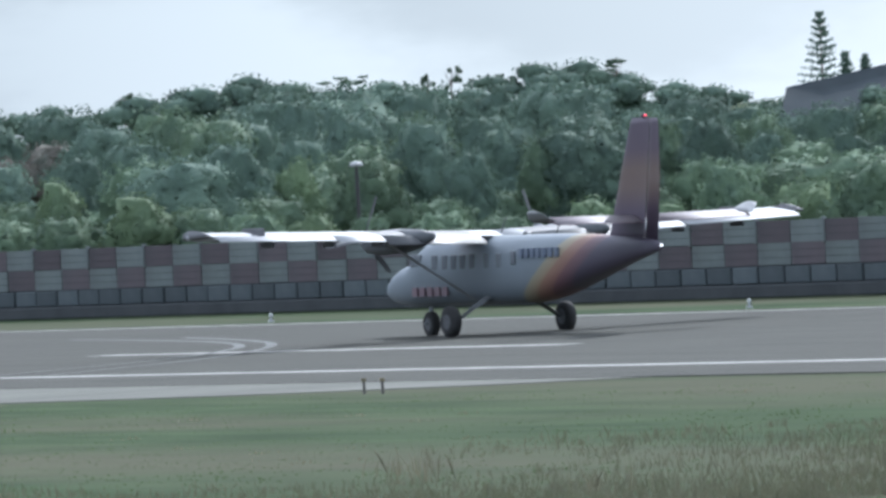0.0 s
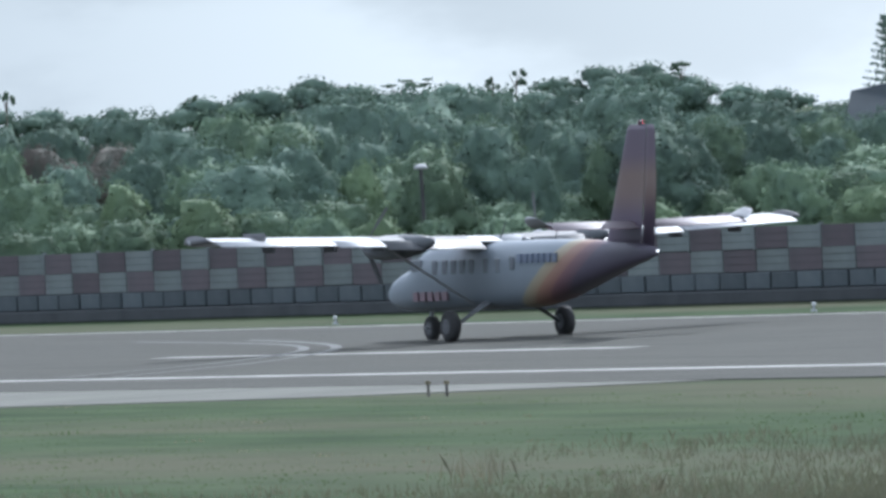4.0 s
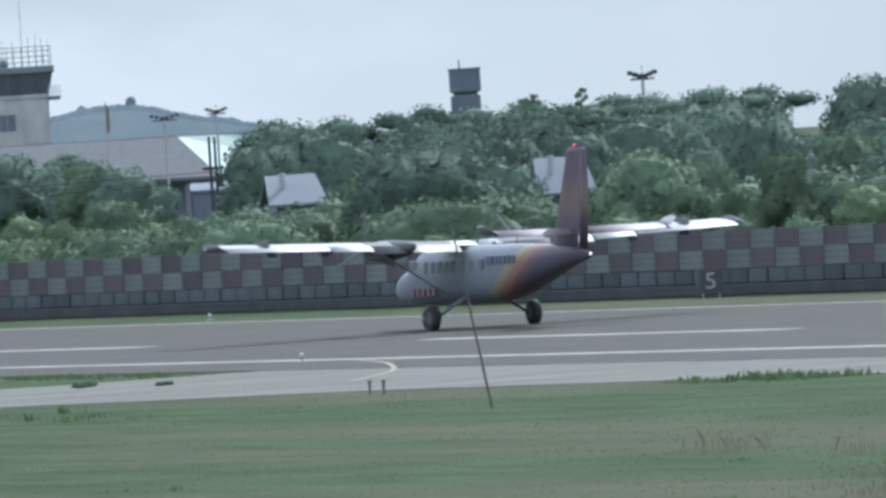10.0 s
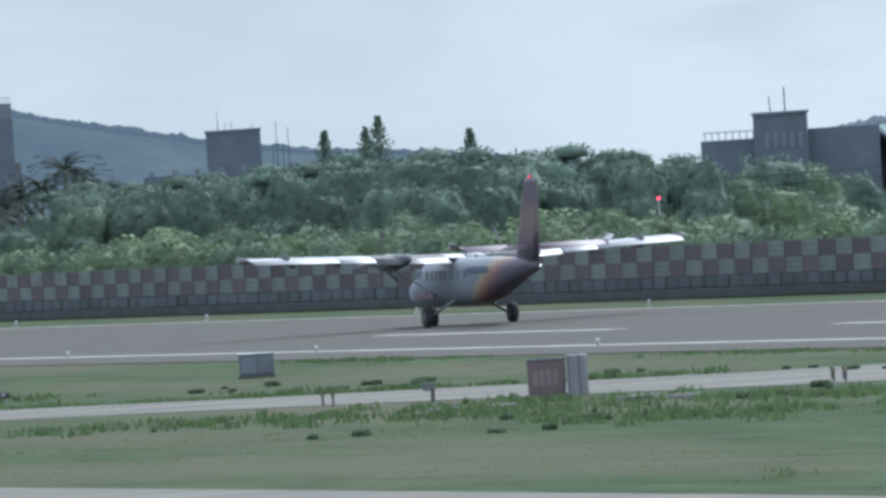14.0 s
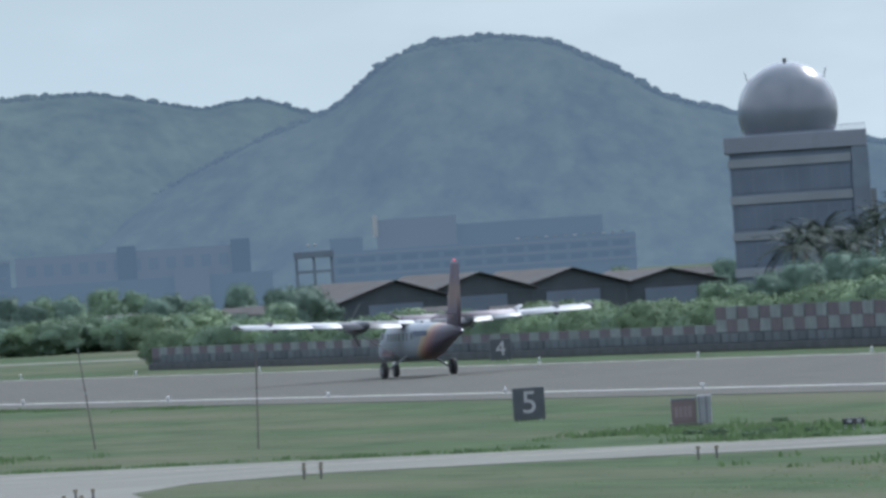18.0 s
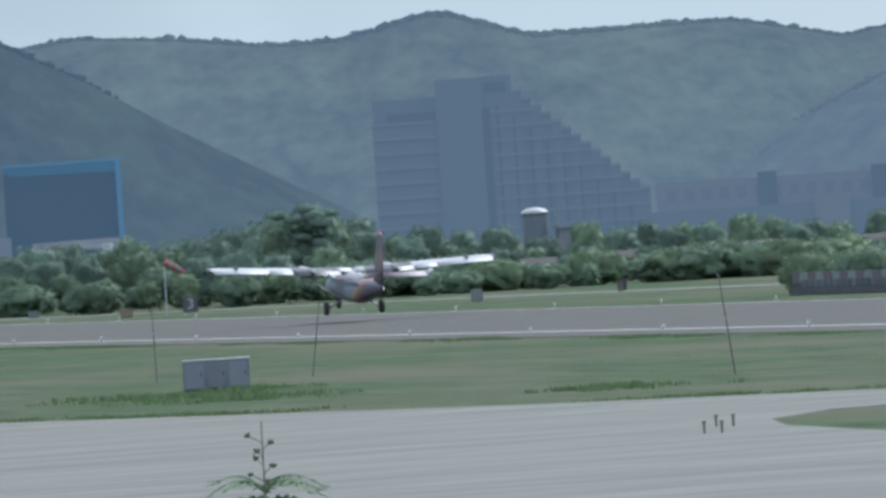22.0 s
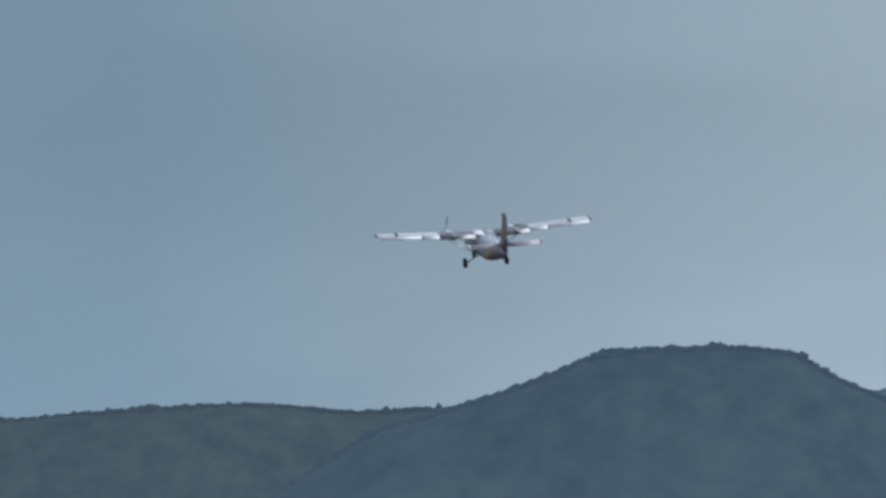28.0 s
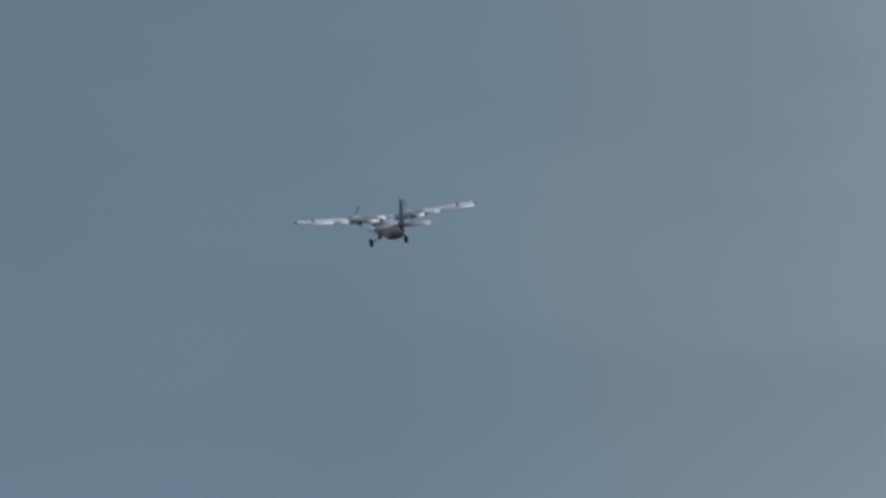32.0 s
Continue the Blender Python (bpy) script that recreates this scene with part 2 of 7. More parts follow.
LEAF_RUST = leaf_surface("rust_leaf", (0.125, 0.112, 0.098), (0.142, 0.124, 0.106), (0.108, 0.128, 0.104))
GRASS_BLADE = leaf_surface("grass_blade", (0.078, 0.126, 0.051), (0.096, 0.149, 0.062), (0.093, 0.129, 0.059), 0.5, 0.0, 0, 1.0)
WEED = leaf_surface("weed_leaf", (0.075, 0.121, 0.051), (0.093, 0.144, 0.064), (0.068, 0.109, 0.050), 0.6, 0.0, 0, 1.0)
SEED_GRASS = leaf_surface("seeding_grass", (0.138, 0.142, 0.097), (0.177, 0.167, 0.117), (0.120, 0.139, 0.080), 0.4, 0.0, 0, 1.0)
DRY_GRASS = leaf_surface("dry_grass", (0.17, 0.165, 0.115), (0.22, 0.205, 0.145), (0.15, 0.15, 0.10), 0.5, 0.0, 0, 1.0)
RENDER_WHITE = surface("weathered_white_wall", (0.166, 0.183, 0.194), (0.211, 0.226, 0.235), 0.5, 0.9, c3=(0.133, 0.144, 0.152), scale3=0.25, amount3=0.6, spec=0.12)
RENDER_GREY = surface("grey_render_wall", (0.150, 0.168, 0.190), (0.198, 0.215, 0.233), 0.4, 0.85, c3=(0.144, 0.155, 0.169), scale3=0.2, amount3=0.6, spec=0.12)
RENDER_DARK = surface("dark_grey_wall", (0.109, 0.132, 0.154), (0.143, 0.168, 0.195), 0.5, 0.85, c3=(0.106, 0.114, 0.139), scale3=0.3, amount3=0.5, spec=0.12)
BRICK_BROWN = surface("brown_tile_wall", (0.153, 0.165, 0.185), (0.186, 0.197, 0.220), 0.6, 0.8, c3=(0.133, 0.143, 0.163), scale3=0.3, amount3=0.5, spec=0.12)
GLASS_DARK = surface("dark_window_glass", (0.065, 0.078, 0.091), (0.091, 0.104, 0.117), 0.5, 0.25)
ROOF_TILE = surface("grey_roof_tile", (0.115, 0.122, 0.125), (0.150, 0.157, 0.160), 1.6, 0.8, c3=(0.133, 0.133, 0.135), scale3=0.3, amount3=0.6, bump=0.4, spec=0.12)
ROOF_GREEN = surface("pale_green_roof", (0.266, 0.364, 0.326), (0.313, 0.416, 0.371), 0.6, 0.5, c3=(0.235, 0.321, 0.290), scale3=0.4, amount3=0.5)
ROOF_SHEET = surface("rusted_roof_sheet", (0.055, 0.054, 0.054), (0.075, 0.072, 0.070), 0.8, 0.9, c3=(0.072, 0.060, 0.054), scale3=0.3, amount3=0.5, spec=0.1)
SIGN_BLACK = surface("black_sign_board", (0.035, 0.04, 0.045), (0.05, 0.055, 0.06), 3.0, 0.5)
SIGN_WHITE = surface("white_sign_figure", (0.255, 0.262, 0.262), (0.315, 0.315, 0.315), 3.0, 0.6)
SIGN_RED = surface("red_sign_board", (0.105, 0.080, 0.080), (0.125, 0.088, 0.088), 3.0, 0.6, c3=(0.15, 0.12, 0.118), scale3=1.0, amount3=0.5)
FAINT_BAR = surface("faint_letter_paint", (0.165, 0.130, 0.130), (0.19, 0.15, 0.15), 3.0, 0.7)
END_PALE = surface("pale_sign_end", (0.21, 0.225, 0.235), (0.27, 0.285, 0.29), 1.5, 0.6, c3=(0.16, 0.15, 0.15), scale3=1.2, amount3=0.5)
BOX_GREY = surface("grey_cabinet_paint", (0.11, 0.125, 0.14), (0.15, 0.165, 0.18), 1.0, 0.7, c3=(0.18, 0.19, 0.20), scale3=0.8, amount3=0.5, spec=0.12)
BAMBOO = surface("weathered_pole", (0.068, 0.063, 0.060), (0.112, 0.102, 0.090), 3.0, 0.8)
DOME_SKIN = surface("grey_radome_skin", (0.098, 0.110, 0.128), (0.12, 0.132, 0.15), 0.3, 0.25)
# ---- building blocks ----
def mesh_object(name, bm, mat, parent=None, smooth=False):
    me = bpy.data.meshes.new(name)
    bm.to_mesh(me)
    bm.free()
    for m in (mat if isinstance(mat, (list, tuple)) else [mat]):
        me.materials.append(m)
    if smooth:
        for p in me.polygons:
            p.use_smooth = True
    ob = new(name, me)
    ob.parent = parent
    return ob


def part(name, bm, material_, parent, label="", smooth=False):
    ob = mesh_object(name, bm, material_, parent, smooth)
    return tagged(ob, label)


def thing(name, label, category, m=None, group="", kind=""):
    ob = new(name)
    ob.matrix_basis = m or Matrix()
    return tagged(ob, label, category, group, kind)


def add_box(bm, lo, hi, bevel=0.0, m=None, mat=0):
    r = bmesh.ops.create_cube(bm, size=1.0)
    c = [(a + b) / 2 for a, b in zip(lo, hi)]
    s = [b - a for a, b in zip(lo, hi)]
    for v in r["verts"]:
        v.co = Vector([c[i] + v.co[i] * s[i] for i in range(3)])
    faces = {f for v in r["verts"] for f in v.link_faces}
    for f in faces:
        f.material_index = mat
    verts = list(r["verts"])
    if bevel:
        es = list({e for v in r["verts"] for e in v.link_edges})
        g = bmesh.ops.bevel(bm, geom=es, offset=bevel, segments=1, affect="EDGES", profile=0.5)
        verts = [v for v in {v for f in g["faces"] for v in f.verts} | {v for v in verts if v.is_valid}]
        faces = {f for v in verts for f in v.link_faces}
        for f in faces:
            f.material_index = mat
    if m:
        bmesh.ops.transform(bm, matrix=m, verts=verts)
    return verts


def box(lo, hi, bevel=0.0):
    bm = bmesh.new()
    add_box(bm, lo, hi, bevel)
    return bm


def add_tube(bm, a, b, r1, r2=None, sides=8, cap=True, mat=0):
    a, b = Vector(a), Vector(b)
    r2 = r1 if r2 is None else r2
    d = b - a
    q = d.to_track_quat("Z", "Y").to_matrix()
    rings = []
    for p, r in ((a, r1), (b, r2)):
        rings.append([bm.verts.new(p + q @ Vector((r * math.cos(2 * math.pi * i / sides), r * math.sin(2 * math.pi * i / sides), 0))) for i in range(sides)])
    for i in range(sides):
        f = bm.faces.new((rings[0][i], rings[0][(i + 1) % sides], rings[1][(i + 1) % sides], rings[1][i]))
        f.material_index = mat
    if cap:
        bm.faces.new(rings[0][::-1]).material_index = mat
        bm.faces.new(rings[1]).material_index = mat


def tube(a, b, r1, r2=None, sides=8):
    bm = bmesh.new()
    add_tube(bm, a, b, r1, r2, sides)
    return bm


def add_loft(bm, rings, close=True, mat=0):
    """Skin through rings of equal counts of points."""
    vs = [[bm.verts.new(p) for p in ring] for ring in rings]
    n = len(vs[0])
    for a, b in zip(vs, vs[1:]):
        for i in range(n):
            bm.faces.new((a[i], a[(i + 1) % n], b[(i + 1) % n], b[i])).material_index = mat
    if close:
        bm.faces.new(vs[0][::-1]).material_index = mat
        bm.faces.new(vs[-1]).material_index = mat


def flat_poly(name, pts, z, thick, mat, label, category, smooth_n=0):
    """A thin slab with the outline pts, its top at z."""
    bm = bmesh.new()
    top = [bm.verts.new((x, y, z)) for x, y in pts]
    bot = [bm.verts.new((x, y, z - thick)) for x, y in pts]
    f = bm.faces.new(top)
    n = len(pts)
    for i in range(n):
        bm.faces.new((bot[i], bot[(i + 1) % n], top[(i + 1) % n], top[i]))
    bmesh.ops.recalc_face_normals(bm, faces=bm.faces)
    if f.normal.z < 0:
        bmesh.ops.reverse_faces(bm, faces=bm.faces)
    bmesh.ops.triangulate(bm, faces=[f])
    ob = mesh_object(name, bm, mat)
    return tagged(ob, label, category, kind="structure")


# ---- ground ----
RUNWAY_NEAR, RUNWAY_FAR, CENTRE = 143.2, 184.0, 170.8
LINE_NEAR, LINE_FAR, WALL_X, WALL_STEP = 149.2, 181.5, 194.5, 648.0


def build_ground():
    bm = bmesh.new()
    n = 72
    rings = []
    for r in (40, 120, 260, 450, 700, 1100, 1800, 2800, 4300):
        rings.append([bm.verts.new((r * math.cos(2 * math.pi * i / n), r * math.sin(2 * math.pi * i / n), 0)) for i in range(n)])
    c = bm.verts.new((0, 0, 0))
    for i in range(n):
        bm.faces.new((c, rings[0][i], rings[0][(i + 1) % n]))
        for a, b in zip(rings, rings[1:]):
            bm.faces.new((a[i], b[i], b[(i + 1) % n], a[(i + 1) % n]))
    tagged(mesh_object("ground", bm, GRASS), "short patchy green airfield grass, browned in places", "ground", kind="structure")
    flat_poly("road_runway", [(RUNWAY_NEAR, -300), (RUNWAY_FAR, -300), (RUNWAY_FAR, 1900), (RUNWAY_NEAR, 1900)], 0.03, 0.1, ASPHALT,
              "long grey asphalt runway with worn white lines", "runway")


def stripe(name, x0, x1, y0, y1, mat, z=0.036, label="worn white painted line on the runway"):
    ob = mesh_object(name, box((x0, y0, z - 0.006), (x1, y1, z)), mat)
    return tagged(ob, label, "road marking", kind="structure")


def build_markings():
    stripe("road_line_near", LINE_NEAR - 0.45, LINE_NEAR + 0.45, -300, 1880, PAINT_LINE)
    stripe("road_line_far", LINE_FAR + 1.2, LINE_FAR + 1.6, -300, 1880, PAINT_LINE)
    y = 288.6 - 51 * 4
    while y < 480:
        stripe("road_centre_dash", 161.75, 162.65, y, y + 27.5, PAINT_LINE, label="worn white centre dash on the runway")
        y += 51
    ribbon("road_lead_line", [(174.5, 342), (172.6, 333.5), (170.0, 324.0), (167.2, 317.0), (163.8, 311.2), (158.5, 305.0), (153.5, 301.5), (150.4, 299.5)], 0.32, PAINT_WORN)
    ribbon("road_lead_line", [(173.8, 333), (171.3, 325.0), (168.2, 317.0), (164.2, 309.8), (158.8, 302.8), (154.0, 298.6), (150.4, 296.0)], 0.32, PAINT_WORN)
    ribbon("road_lead_line", [(148.4, 341), (146.6, 335.0), (143.4, 327.0), (140.6, 321.0), (136.0, 313)], 0.16, PAINT_YELLOW)
    ribbon("road_lead_line", [(134.0, 316), (120, 343), (108, 368), (96, 396), (82, 436), (60, 500)], 0.3, PAINT_YELLOW)



def ribbon(name, pts, width, mat, z=0.04):
    """A painted line along a bent way."""
    way = []
    for i in range(len(pts) - 1):
        p0, p1, p2, p3 = (Vector(pts[max(0, min(len(pts) - 1, i + k))]) for k in (-1, 0, 1, 2))
        for q in range(6):
            t = q / 6
            way.append(0.5 * (2 * p1 + (p2 - p0) * t + (2 * p0 - 5 * p1 + 4 * p2 - p3) * t * t + (3 * p1 - p0 - 3 * p2 + p3) * t ** 3))
    way.append(Vector(pts[-1]))
    bm = bmesh.new()
    last = None
    for i, p in enumerate(way):
        d = (way[min(i + 1, len(way) - 1)] - way[max(i - 1, 0)]).normalized()
        n = Vector((-d.y, d.x)) * width / 2
        zt = z if p.x > RUNWAY_NEAR else z - 0.01
        pair = (bm.verts.new((p.x + n.x, p.y + n.y, zt)), bm.verts.new((p.x - n.x, p.y - n.y, zt)))
        if last:
            bm.faces.new((last[0], last[1], pair[1], pair[0]))
        last = pair
    bmesh.ops.recalc_face_normals(bm, faces=bm.faces)
    return tagged(mesh_object(name, bm, mat), "thin curved painted guide line", "road marking", kind="structure")


def build_taxiway():
    pts = [(RUNWAY_NEAR, 251), (140.6, 254), (137.4, 262), (134.5, 276), (130.5, 300), (121.5, 321), (111.5, 345), (102, 361), (97.5, 367.5), (92.5, 365), (88.5, 356),
           (86.2, 345), (84.5, 325), (84, 290), (84, 220), (82, 120), (60, 60), (-10, 60), (-10, 420), (10, 560), (40, 600), (62, 540), (86.5, 441), (94, 413), (103.6, 391),
           (112, 370), (119.5, 355), (129.5, 341), (137, 336.5), (RUNWAY_NEAR, 336)]
    flat_poly("road_taxiway", pts, 0.02, 0.1, CONCRETE, "pale concrete taxiway and apron with dark joints", "taxiway")


build_ground()
build_markings()
build_taxiway()


# ---- checkered wall along the far verge ----
def build_wall():
    wall = thing("wall_boundary", "long low boundary wall of faded red and white checkered panels", "wall", kind="structure")
    part("wall_core", box((WALL_X + 0.12, 60, 0), (WALL_X + 0.42, WALL_STEP, 2.34)), WALL_BASE, wall, "dark wall core and footing")
    part("wall_core", box((WALL_X + 0.12, WALL_STEP, 0), (WALL_X + 0.42, 775, 1.36)), WALL_BASE, wall, "lower dark wall core")
    part("wall_footing", box((WALL_X - 0.15, 60, 0), (WALL_X + 0.12, 775, 0.42), 0.04), WALL_BASE, wall, "dark footing")
    return wall


wall = build_wall()
# ---- distant hills ----
def hill_surface(name, c1, c2, haze, glow, run):
    """Far wooded slopes with kilometres of hazy air put into their emission, more towards the plain; gullies run down
    the slope, which faces that bearing.
    """
    def build(nt, bsdf, N, L):
        co = N("ShaderNodeTexCoord")
        turn = N("ShaderNodeMapping")
        turn.inputs["Rotation"].default_value = (0, 0, radians(run))
        L(co.outputs["Object"], turn.inputs["Vector"])
        fac = None
        for size, draw, low, high, weight in ((0.16, 0.05, 0.30, 0.72, 0.6), (0.022, 0.12, 0.36, 0.66, 0.5)):
            mp = N("ShaderNodeMapping")
            mp.inputs["Scale"].default_value = (1.0, draw, 1.0)
            L(turn.outputs[0], mp.inputs["Vector"])
            n = N("ShaderNodeTexNoise")
            n.inputs["Scale"].default_value, n.inputs["Detail"].default_value, n.inputs["Roughness"].default_value = size, 7.0, 0.72
            L(mp.outputs[0], n.inputs["Vector"])
            r = N("ShaderNodeMapRange")
            r.inputs["From Min"].default_value, r.inputs["From Max"].default_value = low, high
            r.inputs["To Max"].default_value = weight
            L(n.outputs["Fac"], r.inputs["Value"])
            if fac is None:
                fac = r.outputs[0]
            else:
                ad = N("ShaderNodeMath")
                L(fac, ad.inputs[0]), L(r.outputs[0], ad.inputs[1])
                fac = ad.outputs[0]
        mx = N("ShaderNodeMix")
        mx.data_type = "RGBA"
        mx.inputs["A"].default_value, mx.inputs["B"].default_value = (*c1, 1), (*c2, 1)
        L(fac, mx.inputs["Factor"])
        L(mx.outputs["Result"], bsdf.inputs["Base Color"])
        bsdf.inputs["Roughness"].default_value = 1.0
        bsdf.inputs["Specular IOR Level"].default_value = 0.0
        # haze is added as emission, a little stronger low down
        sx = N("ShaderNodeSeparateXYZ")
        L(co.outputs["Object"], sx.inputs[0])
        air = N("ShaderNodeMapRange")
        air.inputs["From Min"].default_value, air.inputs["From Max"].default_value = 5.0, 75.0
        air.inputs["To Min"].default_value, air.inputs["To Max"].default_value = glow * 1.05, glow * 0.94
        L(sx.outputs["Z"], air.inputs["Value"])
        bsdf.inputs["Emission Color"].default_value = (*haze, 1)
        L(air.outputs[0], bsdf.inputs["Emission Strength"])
    return material(name, build)


def build_hill(name, ctrl, dist, front, mat, label, crest=1.0, seed=0.0, clumps=3500):
    """A wooded ridge: ctrl gives its crest as elevation over azimuth, as seen from the airfield; front is how far its foot comes forward."""
    def height(az, s):
        top = rise(smooth_curve(ctrl, az, 0.07), dist)
        x, y = spot(az, dist - front * (1 - s))
        k = max(0.0, 1 - abs(1 - s))
        shape = (k * k * (3 - 2 * k)) if s < 1 else 1 - ((s - 1) / 0.3) ** 2 * 0.8
        big = (noise.fractal(Vector((radians(az) * dist * 0.009 + seed, s * front * 0.0015, 0)), 1.0, 2.1, 4) * 0.08 - 0.015) * top * min(1.0, (1 - min(s, 1.0)) * 3) * (k ** 0.5)
        fine = (noise.noise(Vector((radians(az) * dist * 0.05, s * front * 0.006, seed))) * 0.35 - 0.9) * min(1, k * 3)
        return x, y, top * shape + big + fine - 0.35 * crest * min(1, k * 2)
    a0, a1 = ctrl[0][0], ctrl[-1][0]
    na = int((a1 - a0) / 0.014)
    steps = [0] + [0.04 + 0.03 * q for q in range(30)] + [0.93, 0.95, 0.965, 0.98, 0.99, 1.0, 1.01, 1.03, 1.10, 1.3]
    verts, faces = [], []
    for i in range(na + 1):
        az = a0 + (a1 - a0) * i / na
        for s in steps:
            x, y, z = height(az, s)
            verts.append((x, y, max(-1.0, z) if s > 0 else -1.0))
    m = len(steps)
    for i in range(na):
        for j in range(m - 1):
            a = i * m + j
            faces.append((a, a + m, a + m + 1, a + 1))
    me = bpy.data.meshes.new(name)
    me.from_pydata(verts, [], faces)
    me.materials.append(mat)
    for p in me.polygons:
        p.use_smooth = True
    ob = new(name, me)
    tagged(ob, label, "hill", kind="structure")
    # the wood on it: small uneven clumps, thickest along the crest
    rng = random.Random(int(seed * 100))
    bm = bmesh.new()
    bmesh.ops.create_icosphere(bm, subdivisions=1, radius=1.0)
    unit = np.array([v.co[:] for v in bm.verts])
    tri = np.array([[v.index for v in f.verts] for f in bm.faces])
    bm.free()
    V, F = [], []
    nr = np.random.default_rng(int(seed * 100))
    for i in range(clumps):
        az = rng.uniform(a0, a1)
        s = 1.0 - 0.10 * rng.random() ** 2
        x, y, z = height(az, s)
        if z < 2:
            continue
        if name.endswith("round") and lerp_curve(ctrl, az) < rng.uniform(0.55, 0.95) * max(e for _, e in ctrl):
            continue
        r = rng.uniform(0.3, 0.8) * crest * (1.6 if rng.random() < 0.05 else 1.0)
        if noise.noise(Vector((az * 6, seed, s * 9))) > 0.42 and s > 0.97:
            r *= 1.5
        blob = unit * (1 + nr.normal(size=(len(unit), 1)) * 0.22) * np.array([r * 1.5, r * 1.5, r]) + np.array([x, y, z + r * 0.25])
        F.append(tri + len(unit) * len(V))
        V.append(blob)
    me = bpy.data.meshes.new(name + "_wood")
    me.from_pydata(np.concatenate(V).tolist(), [], np.concatenate(F).tolist())
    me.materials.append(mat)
    for p in me.polygons:
        p.use_smooth = True
    wood = new("backdrop_hill_wood", me)
    tagged(wood, "far woodland clumps on the hazy hill", "wood", kind="stuff")
    return ob


# each wood colour carries its own bluish haze glow
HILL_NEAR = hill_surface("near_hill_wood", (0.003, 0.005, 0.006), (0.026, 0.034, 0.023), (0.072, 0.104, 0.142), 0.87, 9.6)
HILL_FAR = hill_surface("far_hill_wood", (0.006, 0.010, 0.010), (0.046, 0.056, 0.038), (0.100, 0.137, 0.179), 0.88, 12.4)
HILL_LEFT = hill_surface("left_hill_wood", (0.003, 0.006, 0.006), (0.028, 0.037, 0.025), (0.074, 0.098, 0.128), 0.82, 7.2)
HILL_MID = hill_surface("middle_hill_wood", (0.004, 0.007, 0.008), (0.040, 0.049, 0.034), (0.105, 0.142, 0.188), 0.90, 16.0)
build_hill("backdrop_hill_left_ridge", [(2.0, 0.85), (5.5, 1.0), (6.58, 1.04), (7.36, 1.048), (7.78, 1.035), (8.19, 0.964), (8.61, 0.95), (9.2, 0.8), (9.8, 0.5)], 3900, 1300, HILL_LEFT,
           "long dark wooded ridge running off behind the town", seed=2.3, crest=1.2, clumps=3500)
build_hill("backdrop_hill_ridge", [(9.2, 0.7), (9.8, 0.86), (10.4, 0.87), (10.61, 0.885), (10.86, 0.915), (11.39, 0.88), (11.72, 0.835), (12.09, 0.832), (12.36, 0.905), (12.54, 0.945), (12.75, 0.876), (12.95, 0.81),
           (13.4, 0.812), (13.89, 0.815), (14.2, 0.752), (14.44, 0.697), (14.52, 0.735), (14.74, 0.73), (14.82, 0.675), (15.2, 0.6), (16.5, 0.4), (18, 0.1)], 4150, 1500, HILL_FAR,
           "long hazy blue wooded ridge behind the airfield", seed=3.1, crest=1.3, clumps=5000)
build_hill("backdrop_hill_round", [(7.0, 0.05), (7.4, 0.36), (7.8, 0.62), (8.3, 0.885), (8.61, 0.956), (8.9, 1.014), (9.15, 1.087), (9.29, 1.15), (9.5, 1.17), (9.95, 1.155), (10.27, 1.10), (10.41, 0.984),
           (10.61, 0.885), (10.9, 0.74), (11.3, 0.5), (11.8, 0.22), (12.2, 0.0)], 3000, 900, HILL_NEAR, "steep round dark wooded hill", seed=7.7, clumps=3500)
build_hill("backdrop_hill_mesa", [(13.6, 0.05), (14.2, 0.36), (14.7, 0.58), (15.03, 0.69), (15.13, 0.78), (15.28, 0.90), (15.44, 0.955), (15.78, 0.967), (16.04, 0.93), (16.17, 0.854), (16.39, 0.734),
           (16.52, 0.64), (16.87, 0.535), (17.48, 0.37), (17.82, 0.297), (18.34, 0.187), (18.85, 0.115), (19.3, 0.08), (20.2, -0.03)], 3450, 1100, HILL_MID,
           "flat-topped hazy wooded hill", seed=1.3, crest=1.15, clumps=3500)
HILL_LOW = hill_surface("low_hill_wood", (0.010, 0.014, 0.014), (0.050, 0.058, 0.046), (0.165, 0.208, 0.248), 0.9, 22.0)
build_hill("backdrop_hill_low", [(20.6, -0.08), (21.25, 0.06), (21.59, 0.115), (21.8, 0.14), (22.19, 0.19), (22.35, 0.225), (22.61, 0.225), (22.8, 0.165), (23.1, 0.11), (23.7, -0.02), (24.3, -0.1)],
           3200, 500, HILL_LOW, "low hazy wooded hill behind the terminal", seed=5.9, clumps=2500)
